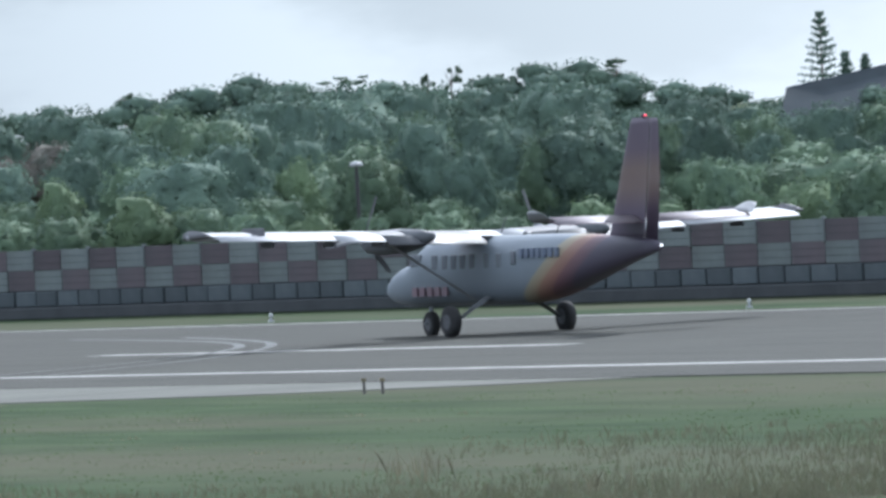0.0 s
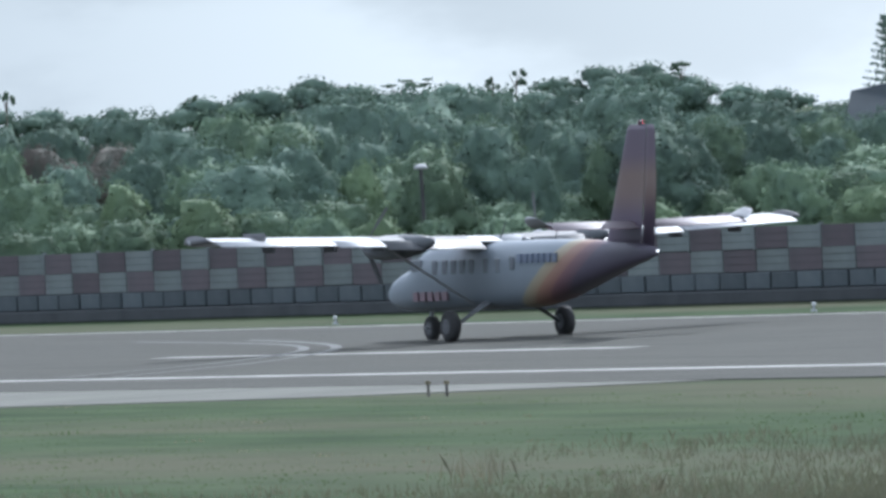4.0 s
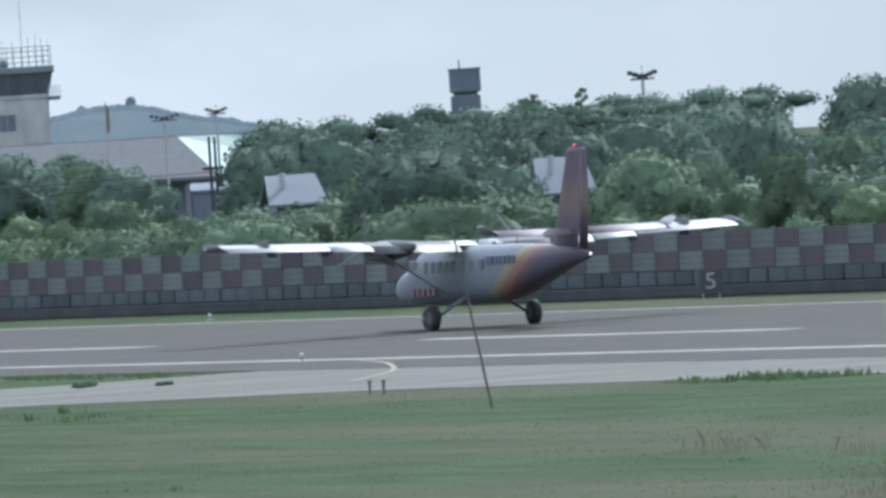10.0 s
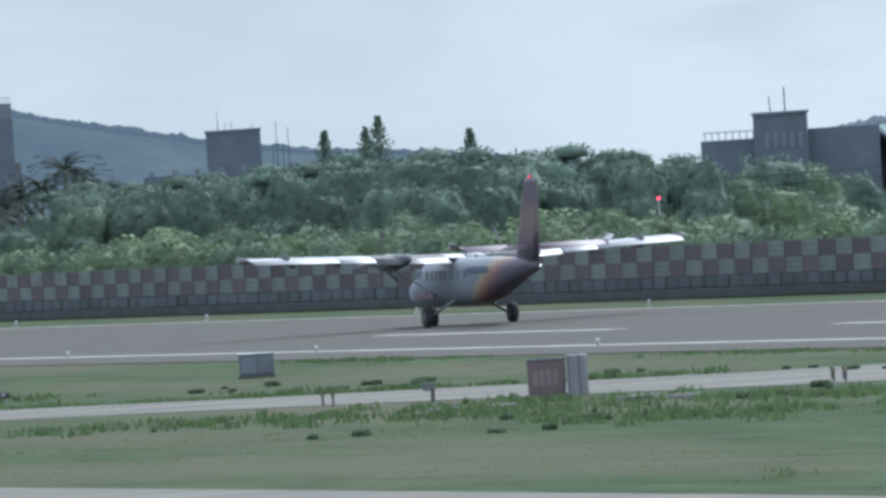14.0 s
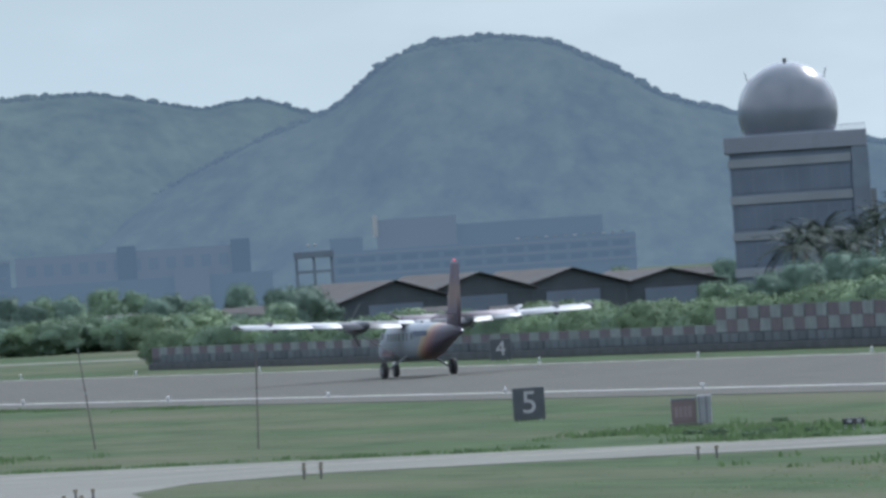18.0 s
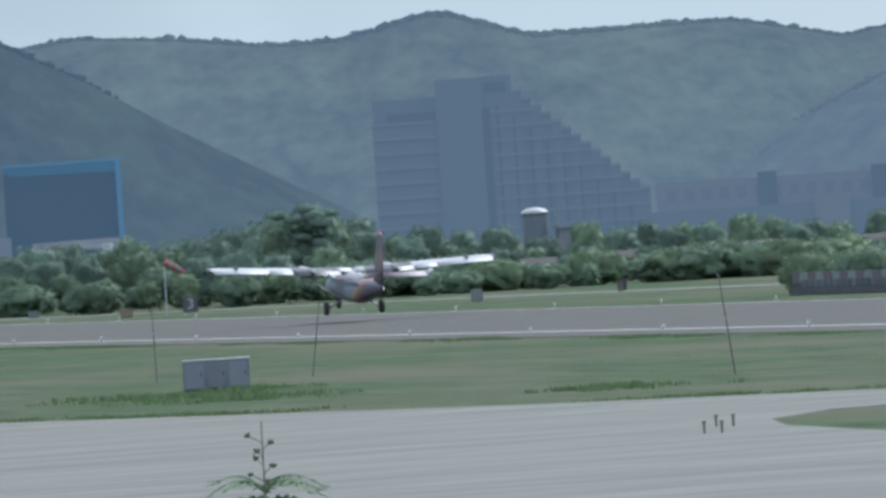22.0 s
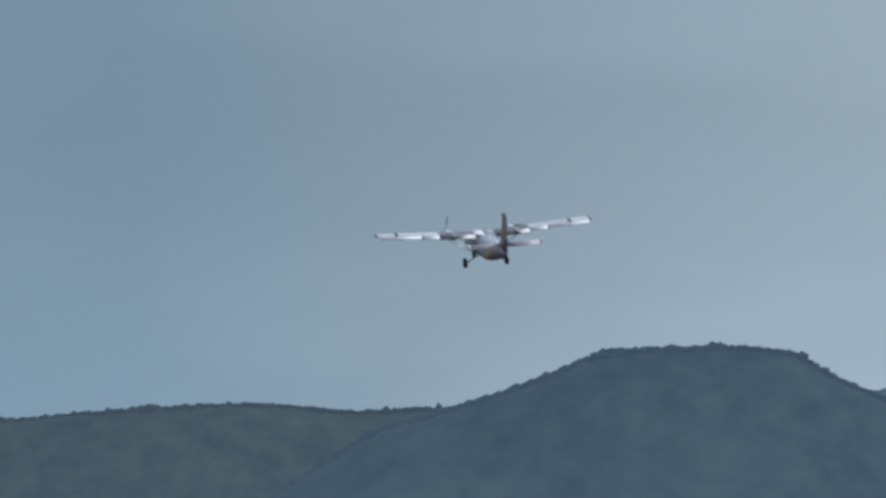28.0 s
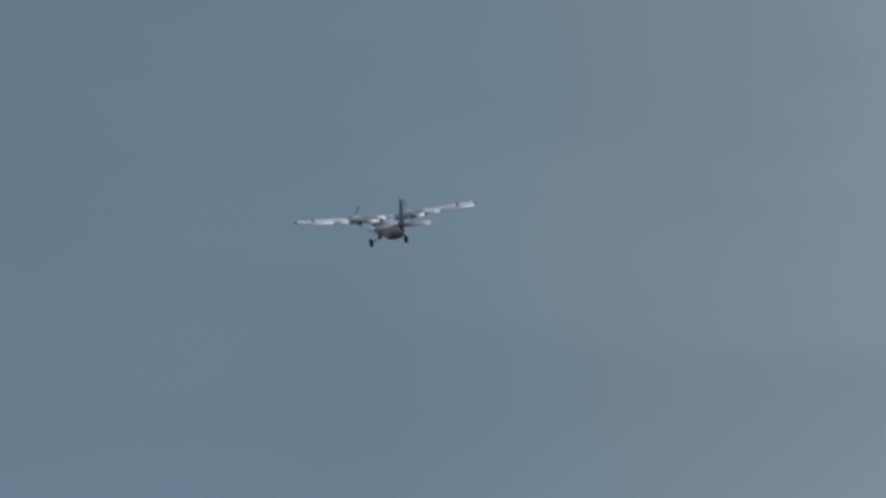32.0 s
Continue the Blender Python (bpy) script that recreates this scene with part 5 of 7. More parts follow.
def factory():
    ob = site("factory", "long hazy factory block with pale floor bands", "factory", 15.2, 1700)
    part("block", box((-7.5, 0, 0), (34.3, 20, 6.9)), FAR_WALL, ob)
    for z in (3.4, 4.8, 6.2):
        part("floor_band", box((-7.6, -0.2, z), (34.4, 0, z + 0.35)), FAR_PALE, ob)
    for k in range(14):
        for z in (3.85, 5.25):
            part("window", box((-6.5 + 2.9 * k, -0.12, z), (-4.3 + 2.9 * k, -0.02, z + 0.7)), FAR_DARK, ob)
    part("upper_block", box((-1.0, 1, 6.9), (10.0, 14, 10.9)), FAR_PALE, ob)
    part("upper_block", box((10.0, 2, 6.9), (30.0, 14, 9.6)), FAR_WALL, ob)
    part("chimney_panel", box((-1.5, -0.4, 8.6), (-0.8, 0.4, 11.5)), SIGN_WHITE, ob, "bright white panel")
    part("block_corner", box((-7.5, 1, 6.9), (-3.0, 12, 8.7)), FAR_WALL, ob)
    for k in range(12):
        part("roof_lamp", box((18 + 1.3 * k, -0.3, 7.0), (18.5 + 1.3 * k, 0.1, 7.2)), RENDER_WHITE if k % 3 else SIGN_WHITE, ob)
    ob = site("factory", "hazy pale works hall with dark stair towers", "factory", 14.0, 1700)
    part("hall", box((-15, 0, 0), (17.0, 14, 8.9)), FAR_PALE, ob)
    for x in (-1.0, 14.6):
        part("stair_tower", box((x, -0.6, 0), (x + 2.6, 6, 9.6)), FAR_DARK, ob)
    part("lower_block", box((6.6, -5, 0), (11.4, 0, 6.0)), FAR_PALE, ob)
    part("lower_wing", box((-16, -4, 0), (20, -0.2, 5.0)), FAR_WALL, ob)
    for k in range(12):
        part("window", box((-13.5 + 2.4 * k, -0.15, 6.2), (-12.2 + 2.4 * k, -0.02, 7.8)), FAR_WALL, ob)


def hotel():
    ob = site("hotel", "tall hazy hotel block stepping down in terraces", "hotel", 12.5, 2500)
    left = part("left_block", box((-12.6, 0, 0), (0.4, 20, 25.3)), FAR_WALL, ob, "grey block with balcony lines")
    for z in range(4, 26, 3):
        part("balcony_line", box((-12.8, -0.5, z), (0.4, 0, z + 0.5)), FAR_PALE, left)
    # dark box standing in for shade at the roof block's foot
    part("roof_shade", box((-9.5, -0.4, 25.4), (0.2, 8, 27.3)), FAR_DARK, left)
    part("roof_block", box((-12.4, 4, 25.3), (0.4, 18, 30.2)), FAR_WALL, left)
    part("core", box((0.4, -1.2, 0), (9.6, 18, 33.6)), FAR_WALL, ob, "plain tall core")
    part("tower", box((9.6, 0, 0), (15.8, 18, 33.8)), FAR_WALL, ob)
    # dark strip standing in for shade beside the core
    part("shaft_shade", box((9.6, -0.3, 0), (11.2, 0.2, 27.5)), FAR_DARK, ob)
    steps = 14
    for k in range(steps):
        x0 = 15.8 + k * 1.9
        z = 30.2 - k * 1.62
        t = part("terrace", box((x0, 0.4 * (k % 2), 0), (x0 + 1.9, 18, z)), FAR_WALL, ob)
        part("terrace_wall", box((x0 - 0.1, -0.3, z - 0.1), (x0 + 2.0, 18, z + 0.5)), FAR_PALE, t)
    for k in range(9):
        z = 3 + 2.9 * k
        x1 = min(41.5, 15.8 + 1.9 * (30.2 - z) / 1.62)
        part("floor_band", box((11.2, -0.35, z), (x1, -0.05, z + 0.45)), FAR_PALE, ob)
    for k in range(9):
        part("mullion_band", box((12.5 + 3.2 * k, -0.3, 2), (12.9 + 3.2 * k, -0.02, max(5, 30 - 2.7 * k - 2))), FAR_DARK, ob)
    # dark panel painted for a shaded recess, though it stands proud
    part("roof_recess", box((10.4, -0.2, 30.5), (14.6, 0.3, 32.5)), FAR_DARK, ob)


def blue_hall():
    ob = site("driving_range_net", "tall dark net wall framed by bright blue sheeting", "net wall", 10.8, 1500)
    # the shaded inside is put into this box's dark blue
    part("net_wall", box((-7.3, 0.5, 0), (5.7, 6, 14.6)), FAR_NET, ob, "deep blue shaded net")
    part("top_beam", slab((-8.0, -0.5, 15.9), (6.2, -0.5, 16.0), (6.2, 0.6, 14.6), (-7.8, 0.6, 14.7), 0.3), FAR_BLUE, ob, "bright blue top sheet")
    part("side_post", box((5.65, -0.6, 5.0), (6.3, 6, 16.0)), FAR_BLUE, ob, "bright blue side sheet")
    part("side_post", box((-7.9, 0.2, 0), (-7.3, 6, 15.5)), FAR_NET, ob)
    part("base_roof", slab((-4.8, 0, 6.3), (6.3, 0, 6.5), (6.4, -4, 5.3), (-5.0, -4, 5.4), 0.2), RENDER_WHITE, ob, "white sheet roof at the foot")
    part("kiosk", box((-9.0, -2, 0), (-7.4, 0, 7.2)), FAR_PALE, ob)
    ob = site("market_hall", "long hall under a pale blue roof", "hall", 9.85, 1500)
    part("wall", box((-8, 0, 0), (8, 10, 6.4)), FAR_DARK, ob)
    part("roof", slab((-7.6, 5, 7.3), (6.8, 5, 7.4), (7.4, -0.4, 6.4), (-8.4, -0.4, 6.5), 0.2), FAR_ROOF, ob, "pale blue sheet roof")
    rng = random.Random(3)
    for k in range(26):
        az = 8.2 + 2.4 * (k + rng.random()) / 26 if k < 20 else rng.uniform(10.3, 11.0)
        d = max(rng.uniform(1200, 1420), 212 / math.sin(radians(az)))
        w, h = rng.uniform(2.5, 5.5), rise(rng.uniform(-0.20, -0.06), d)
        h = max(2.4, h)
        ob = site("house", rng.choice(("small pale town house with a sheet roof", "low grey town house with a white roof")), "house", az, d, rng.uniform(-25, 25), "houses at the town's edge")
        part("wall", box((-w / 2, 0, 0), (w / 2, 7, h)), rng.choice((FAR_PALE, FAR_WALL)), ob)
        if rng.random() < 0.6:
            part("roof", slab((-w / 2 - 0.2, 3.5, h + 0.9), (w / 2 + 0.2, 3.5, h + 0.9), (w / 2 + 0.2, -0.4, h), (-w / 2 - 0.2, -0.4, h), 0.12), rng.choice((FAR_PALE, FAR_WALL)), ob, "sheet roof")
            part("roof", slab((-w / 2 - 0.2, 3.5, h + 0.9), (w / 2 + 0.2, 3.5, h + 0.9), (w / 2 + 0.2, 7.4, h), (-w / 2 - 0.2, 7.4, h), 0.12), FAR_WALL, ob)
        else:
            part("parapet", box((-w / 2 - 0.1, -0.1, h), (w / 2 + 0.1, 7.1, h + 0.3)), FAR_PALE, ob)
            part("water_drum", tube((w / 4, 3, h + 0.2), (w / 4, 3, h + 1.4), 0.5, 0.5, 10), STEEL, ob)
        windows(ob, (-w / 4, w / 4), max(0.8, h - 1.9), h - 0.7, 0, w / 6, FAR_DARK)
    ob = site("domed_shelter", "shelter with a shiny white domed roof and a low annex", "shelter", 12.93, 1210)
    bm = bmesh.new()
    bmesh.ops.create_uvsphere(bm, u_segments=20, v_segments=12, radius=1.0)
    for v in bm.verts:
        v.co = Vector((v.co.x * 1.35, v.co.y * 1.35 + 2, 6.1 + max(0, v.co.z) * 0.62))
    part("dome_roof", bm, PLANE_WHITE, ob, "shiny white domed roof", smooth=True)
    part("body", tube((0, 2, 0), (0, 2, 6.1), 1.2, 1.2, 18), RENDER_DARK, ob)
    part("tail_wall", box((1.9, 1.2, 0), (2.2, 2.8, 6.0), 0.05), RENDER_WHITE, ob)
    part("annex", box((2.2, 0.5, 0), (5.3, 3.5, 4.5), 0.05), RENDER_GREY, ob)
    part("annex_roof", box((2.1, 0.3, 4.5), (5.5, 3.7, 4.75), 0.03), RENDER_WHITE, ob)


def lookout_hut():
    ob = site("lookout_hut", "tiny hazy lookout hut on the hill's crest", "hut", 22.55, 3180)
    z = rise(0.212, 3180)
    part("base", box((-1.0, 0, z - 3.0), (1.0, 2, z + 0.4)), FAR_WALL, ob)
    part("cabin", box((-1.3, -0.2, z + 0.4), (1.3, 2.2, z + 1.7), 0.1), FAR_WALL, ob)
    part("roof", box((-0.9, 0, z + 1.7), (0.9, 2, z + 2.3), 0.1), FAR_DARK, ob)


control_tower()
terminal()
lookout_hut()
flag_and_masts()
water_tank()
roofs_in_the_wood()
radar_building()
sheds()
factory()
hotel()
blue_hall()
# ---- plants ----
def crown_hull(blobs, centre, d):
    """How far the crown reaches from its centre along the directions d, and the way its surface faces there."""
    best = np.full(len(d), 0.25)
    face = d.copy()
    for x, y, z, rx, rz in blobs:
        k = np.array([1 / rx, 1 / rx, 1 / rz])
        o = (centre - np.array([x, y, z])) * k
        e = d * k
        a, b, c = (e * e).sum(1), (e * o).sum(1), (o * o).sum() - 1
        disc = b * b - a * c
        t = np.where(disc > 0, (-b + np.sqrt(np.maximum(disc, 0))) / a, 0)
        on = t > best
        best = np.where(on, t, best)
        n = (o + e * t[:, None]) * k
        n /= np.linalg.norm(n, axis=1)[:, None] + 1e-9
        face = np.where(on[:, None], n, face)
    return best, face


def leaf_mesh(name, blobs, count, size, mat, seed, tiers=False):
    """A crown: small leaves over the lumpy mass that the blobs (x, y, z, rx, rz) make together; tiers keep their gaps."""
    rng = np.random.default_rng(seed)
    bm = bmesh.new()
    bmesh.ops.create_icosphere(bm, subdivisions=1 if tiers else 3, radius=1.0)
    bm.verts.index_update()
    ball = np.array([v.co[:] for v in bm.verts])
    ball /= np.linalg.norm(ball, axis=1)[:, None]
    tri = np.array([[v.index for v in f.verts] for f in bm.faces])
    bm.free()
    d = rng.normal(size=(count, 3))
    d[:, 2] = np.where(d[:, 2] < -0.3, d[:, 2] * 0.5, d[:, 2])
    d /= np.linalg.norm(d, axis=1)[:, None]
    if tiers:
        w = np.array([b[3] * b[3] + 2 * b[3] * b[4] for b in blobs])
        B = np.array(blobs)[rng.choice(len(blobs), count, p=w / w.sum())]
        ax = np.stack([B[:, 3], B[:, 3], B[:, 4]], 1)
        c = B[:, :3] + d * ax * rng.uniform(0.8, 1.12, count)[:, None]
        face = d / ax
        core, cn, ct = [], [], []
        for i, (x, y, z, rx, rz) in enumerate(blobs):
            ax1 = np.array([rx, rx, rz])
            core.append(np.array([x, y, z]) + ball * ax1 * 0.86 * (1 + rng.normal(size=(len(ball), 1)) * 0.05))
            cn.append(ball / ax1)
            ct.append(tri + i * len(ball))
        core, cn, ct = np.concatenate(core), np.concatenate(cn), np.concatenate(ct)
    else:
        mid = np.array([0, 0, float(np.mean([b[2] for b in blobs]))])
        r, face = crown_hull(blobs, mid, d)
        c = mid + d * (r * rng.uniform(0.95, 1.08, count) + rng.uniform(-0.02, 0.12, count) * size * 4)[:, None]
        r, cn = crown_hull(blobs, mid, ball)
        near = (ball @ ball.T > 0.965).astype(float)
        soft_r = near @ r / near.sum(1)
        r = np.maximum(0.45 * r + 0.55 * soft_r, 0.96 * r)
        wob = np.array([noise.fractal(Vector(q) * 5.0 + Vector((seed, 0, 0)), 1.0, 2.0, 3) for q in ball])
        core, ct = mid + ball * (r * (0.95 + 0.07 * wob))[:, None], tri
    face /= np.linalg.norm(face, axis=1)[:, None]
    cn /= np.linalg.norm(cn, axis=1)[:, None]
    # leaves hang at all angles, so a crown shades more softly than a solid
    cn = cn * np.array([1, 1, 0.42]) + np.array([0, 0, 0.14])
    cn /= np.linalg.norm(cn, axis=1)[:, None]
    n = face + rng.normal(size=(count, 3)) * 0.6
    n *= np.sign((n * face).sum(1))[:, None]
    n /= np.linalg.norm(n, axis=1)[:, None]
    u = np.cross(n, rng.normal(size=(count, 3)))
    u /= np.linalg.norm(u, axis=1)[:, None]
    v = np.cross(n, u)
    s = size * rng.uniform(0.5, 1.4, count)[:, None]
    pts = np.stack([c - u * s, c + v * s * -0.6 + u * s * 0.3, c + u * s * 0.8 + v * s * 0.7], 1).reshape(-1, 3)
    soft = face * np.array([1, 1, 0.42]) + np.array([0, 0, 0.14]) + rng.normal(size=(count, 3)) * 0.22
    soft /= np.linalg.norm(soft, axis=1)[:, None]
    base = len(pts)
    me = bpy.data.meshes.new(name)
    me.from_pydata(np.concatenate([pts, core]).tolist(), [], np.concatenate([np.arange(base).reshape(-1, 3), ct + base]).tolist())
    me.materials.append(mat)
    for p in me.polygons:
        p.use_smooth = True
    me.normals_split_custom_set_from_vertices(np.concatenate([np.repeat(soft, 3, 0), cn]).tolist())
    return me


def trunk_bm(height, r, limbs, seed):
    rng = random.Random(seed)
    bm = bmesh.new()
    p = Vector((0, 0, -0.1))
    segs = 4
    for i in range(segs):
        q = Vector((rng.uniform(-.12, .12) * height * 0.3, rng.uniform(-.12, .12) * height * 0.3, height * (i + 1) / segs))
        add_tube(bm, p, q, r * (1 - 0.6 * i / segs), r * (1 - 0.6 * (i + 1) / segs), 7, i == segs - 1)
        p = q
        if i >= 1:
            for _ in range(limbs):
                a = rng.uniform(0, 6.28)
                e = q + Vector((math.cos(a), math.sin(a), rng.uniform(0.3, 0.8))) * height * rng.uniform(0.14, 0.24)
                add_tube(bm, q, e, r * 0.35, r * 0.1, 5, False)
    return bm


TREES = {}


def tree_kind(key, name, label, height, blobs, count, size, mat, seed, trunk_h=None, trunk_r=0.16, limbs=2, category="tree", tiers=False):
    ob = thing(name, label, category, Matrix.Translation((0, -900 - 12 * len(TREES), 0)))
    part("trunk", trunk_bm(trunk_h or height * 0.6, trunk_r, limbs, seed), BARK, ob, "brown bark trunk with limbs", smooth=True)
    crown = new("crown", leaf_mesh("crown", blobs, count, size, mat, seed, tiers))
    crown.parent = ob
    TREES[key] = (ob, max(v.co.z for v in crown.data.vertices) * 0.985)


def round_blobs(h, w, n, seed, low=0.22):
    """Clumps of leaves crowding over a domed crown."""
    rng = random.Random(seed)
    out = [(0, 0, h * 0.58, w * 0.36, h * 0.33)]
    for i in range(n):
        z = low + (0.96 - low) * (i + rng.random()) / n
        reach = math.sqrt(max(0.05, 1 - ((z - 0.52) / 0.46) ** 2))
        a, r = rng.uniform(0, 6.28), w * 0.5 * reach * rng.uniform(0.62, 0.95)
        s = w * rng.uniform(0.10, 0.19)
        out.append((math.cos(a) * r, math.sin(a) * r, min(z * h, h - s * 0.8), s, s * rng.uniform(0.7, 1.0)))
    return out


def flat_blobs(h, w, n, seed):
    """Storeyed flat-topped crown."""
    rng = random.Random(seed)
    out = []
    for i in range(n):
        a, r = rng.uniform(0, 6.28), w * 0.5 * rng.uniform(0.1, 0.85)
        z = h * rng.uniform(0.55, 0.93)
        s = w * rng.uniform(0.16, 0.26)
        out.append((math.cos(a) * r, math.sin(a) * r, z, s, h * rng.uniform(0.045, 0.08)))
    return out


tree_kind("roundA", "broadleaf_tree", "dense dark green broadleaf tree with an uneven crown", 8.0, round_blobs(8, 6.0, 46, 1), 3000, 0.15, LEAF_DARK, 1)
tree_kind("roundB", "broadleaf_tree", "dark green broadleaf tree with a lumpy crown", 8.0, round_blobs(8, 5.4, 42, 2), 2600, 0.15, LEAF_DARK, 2)
tree_kind("roundC", "broadleaf_tree", "mid green broadleaf tree with a loose crown", 8.0, round_blobs(8, 5.6, 42, 3), 2800, 0.15, LEAF_MID, 3)
tree_kind("flatA", "flat_crowned_tree", "dark green tree with flat spreading tiers of foliage", 8.0, flat_blobs(8, 5.6, 14, 4) + round_blobs(7.2, 4.4, 14, 14), 3000, 0.14, LEAF_DARK, 4, tiers=True)
tree_kind("flatB", "flat_crowned_tree", "dark tree with a ragged flat-topped crown", 8.0, flat_blobs(8, 5.0, 12, 5) + round_blobs(7.2, 4.2, 14, 15), 3000, 0.14, LEAF_DARK, 5, tiers=True)
tree_kind("bushA", "young_tree", "young light green tree with a pointed leafy crown", 5.0, round_blobs(5, 3.2, 26, 6, 0.08) + [(0, 0, 4.3, 0.5, 0.7)], 1900, 0.11, LEAF_LIGHT, 6, 2.5, 0.08)
tree_kind("bushB", "young_tree", "young mid green tree with a leafy crown", 5.0, round_blobs(5, 3.8, 28, 7, 0.08), 1900, 0.12, LEAF_MID, 7, 2.5, 0.08)
tree_kind("bushC", "shrub", "low dense dark green shrub", 3.0, round_blobs(3, 4.2, 34, 8, 0.06), 1500, 0.12, LEAF_MID, 8, 1.2, 0.06, category="shrub")
tree_kind("bushD", "shrub", "low light green shrub", 3.0, round_blobs(3, 3.8, 34, 9, 0.06), 1500, 0.12, LEAF_LIGHT, 9, 1.2, 0.06, category="shrub")
tree_kind("rust", "flowering_tree", "broadleaf tree with rust-brown flowers over the crown", 8.0, round_blobs(8, 6.0, 42, 10), 2800, 0.14, LEAF_RUST, 10)
tree_kind("weed", "weed_clump", "low sprawling clump of leafy green weeds", 1.0, round_blobs(1, 3.4, 40, 12, 0.02), 2200, 0.11, LEAF_WEED, 12, 0.5, 0.03, category="weed")
PLACED = {}


def plant(key, x, y, height, turn=0.0, wide=1.0, group=""):
    """Stand one plant on the ground, scaled to its height."""
    src, h = TREES[key]
    k = height / h
    if key not in PLACED:
        PLACED[key] = src
        ob = src
    else:
        ob = copy_thing(src, Matrix())
    ob.matrix_basis = pose(x, y, 0, 0, 0, turn) @ Matrix.Diagonal((k * wide, k * wide, k, 1))
    if group:
        ob["group"] = group
    return ob


# skyline of the wood behind the wall, elevation over azimuth
WOOD_TOP = [(17.6, 0.0), (18.3, 0.02), (18.7, 0.06), (19.2, 0.05), (19.9, 0.06), (20.5, -0.02), (21.0, -0.06), (23.0, 0.02), (23.2, 0.12), (24.0, 0.10), (24.4, 0.11), (24.8, 0.09), (25.1, 0.11), (25.43, 0.165),
            (25.56, 0.05), (25.64, -0.09), (25.73, -0.09), (25.79, 0.06), (25.9, 0.11), (26.1, 0.15), (26.3, 0.15), (26.6, 0.08), (26.9, 0.1), (27.2, 0.06), (27.5, 0.13), (27.8, 0.165), (28.1, 0.13),
            (28.7, 0.09), (29.0, 0.07), (29.2, 0.135), (29.5, 0.13), (29.9, 0.02), (30.3, -0.08), (30.6, -0.02), (31.6, 0.0)]


def build_wood():
    rng = random.Random(11)
    row = "wood behind the wall"
    for dist, drop, loose, kinds, gap in ((665, 0.0, 0.0, ("flatA", "flatB", "roundB", "flatA"), 2.6), (640, -0.03, 0.03, ("roundA", "roundB", "flatB", "roundA"), 3.2),
                                          (600, -0.11, 0.07, ("roundA", "roundB", "roundA", "roundC"), 3.0), (562, -0.20, 0.08, ("roundA", "roundC", "roundA", "roundB"), 3.0),
                                          (530, -0.31, 0.06, ("roundC", "bushB", "roundB", "bushA"), 3.4)):
        az = 17.75
        while az < 31.3:
            step = gap * rng.uniform(0.8, 1.25)
            d = dist * rng.uniform(0.985, 1.02)
            gap_view = 20.7 < az < 23.15 or (25.55 < az < 25.71 and drop > -0.25) or (24.30 < az < 24.76 and drop < -0.15) or (23.08 < az < 23.50 and drop < -0.15)
            if not gap_view:
                el = lerp_curve(WOOD_TOP, az) + 0.02 + drop + (rng.uniform(-0.045, 0.012) if drop == 0 else rng.uniform(-loose, loose * 0.8))
                kind = "rust" if 26.55 < az < 27.0 and -0.2 < drop < -0.05 else rng.choice(kinds)
                d = max(d, 207 / math.sin(radians(az)) + (d - dist) + (dist - 520) * 0.3)
                x, y = spot(az, d)
                plant(kind, x, y, max(3.0, rise(el, d)), rng.uniform(0, 360), rng.uniform(0.72, 1.05), row)
            az += math.degrees(step / dist)
    az = 18.0
    while az < 31.2:
        lo = 200 / math.sin(radians(az))
        d = min(lo + rng.uniform(6, 40), 520 if az > 22.5 else 700)
        x, y = spot(az, d)
        el = -0.40 + rng.uniform(-0.12, 0.11) if az > 23 else -0.36 + rng.uniform(-0.08, 0.05)
        plant(rng.choice(("bushA", "bushB", "bushA", "roundC", "bushB")), x, y, max(2.7, rise(el, d)), rng.uniform(0, 360), rng.uniform(0.9, 1.3), "young trees behind the wall")
        az += math.degrees(rng.uniform(1.7, 3.0) / d)
    # thick undergrowth between the trunks
    az = 18.0
    while az < 31.2:
        d = max(rng.uniform(512, 590), 206 / math.sin(radians(az)) + rng.uniform(2, 30))
        x, y = spot(az, d)
        if not (20.7 < az < 23.4 or 24.36 < az < 24.66):
            plant(rng.choice(("bushC", "bushB", "bushC")), x, y, max(2.4, rise(rng.uniform(-0.44, -0.24), d)), rng.uniform(0, 360), rng.uniform(1.1, 1.6), "undergrowth in the wood")
        az += math.degrees(rng.uniform(1.0, 1.8) / d)
    # low far trees closing the gap in the skyline
    for az in (25.48, 25.56, 25.63, 25.70, 25.78):
        x, y = spot(az, 740)
        plant("roundB", x, y, rise(-0.115, 740), az * 700, 0.8, row)
    # tall bushes and a few trees before the terminal
    for az, d, el in ((21.75, 820, -0.06), (21.95, 800, 0.03), (22.12, 830, -0.02), (22.35, 810, -0.02), (22.5, 790, -0.06), (22.62, 800, -0.14), (21.3, 760, -0.16), (21.1, 740, -0.10), (20.9, 700, -0.05),
                      (21.5, 700, -0.26), (22.0, 690, -0.24), (22.2, 680, -0.27), (22.45, 690, -0.20), (22.75, 700, -0.30), (23.0, 640, -0.24), (22.9, 610, -0.30), (21.7, 640, -0.30), (22.3, 620, -0.33),
                      (20.8, 660, -0.13), (21.0, 640, -0.2), (21.2, 630, -0.27), (22.6, 600, -0.38), (21.9, 600, -0.38)):
        x, y = spot(az, d)
        plant(rng.choice(("roundC", "roundB", "roundA")) if el > -0.2 else rng.choice(("roundC", "bushB", "bushA")), x, y, max(2.6, rise(el, d)), rng.uniform(0, 360), rng.uniform(1.0, 1.3), "trees before the terminal")
    # hedge of creepers leaning on the far end of the wall
    y = 470.0
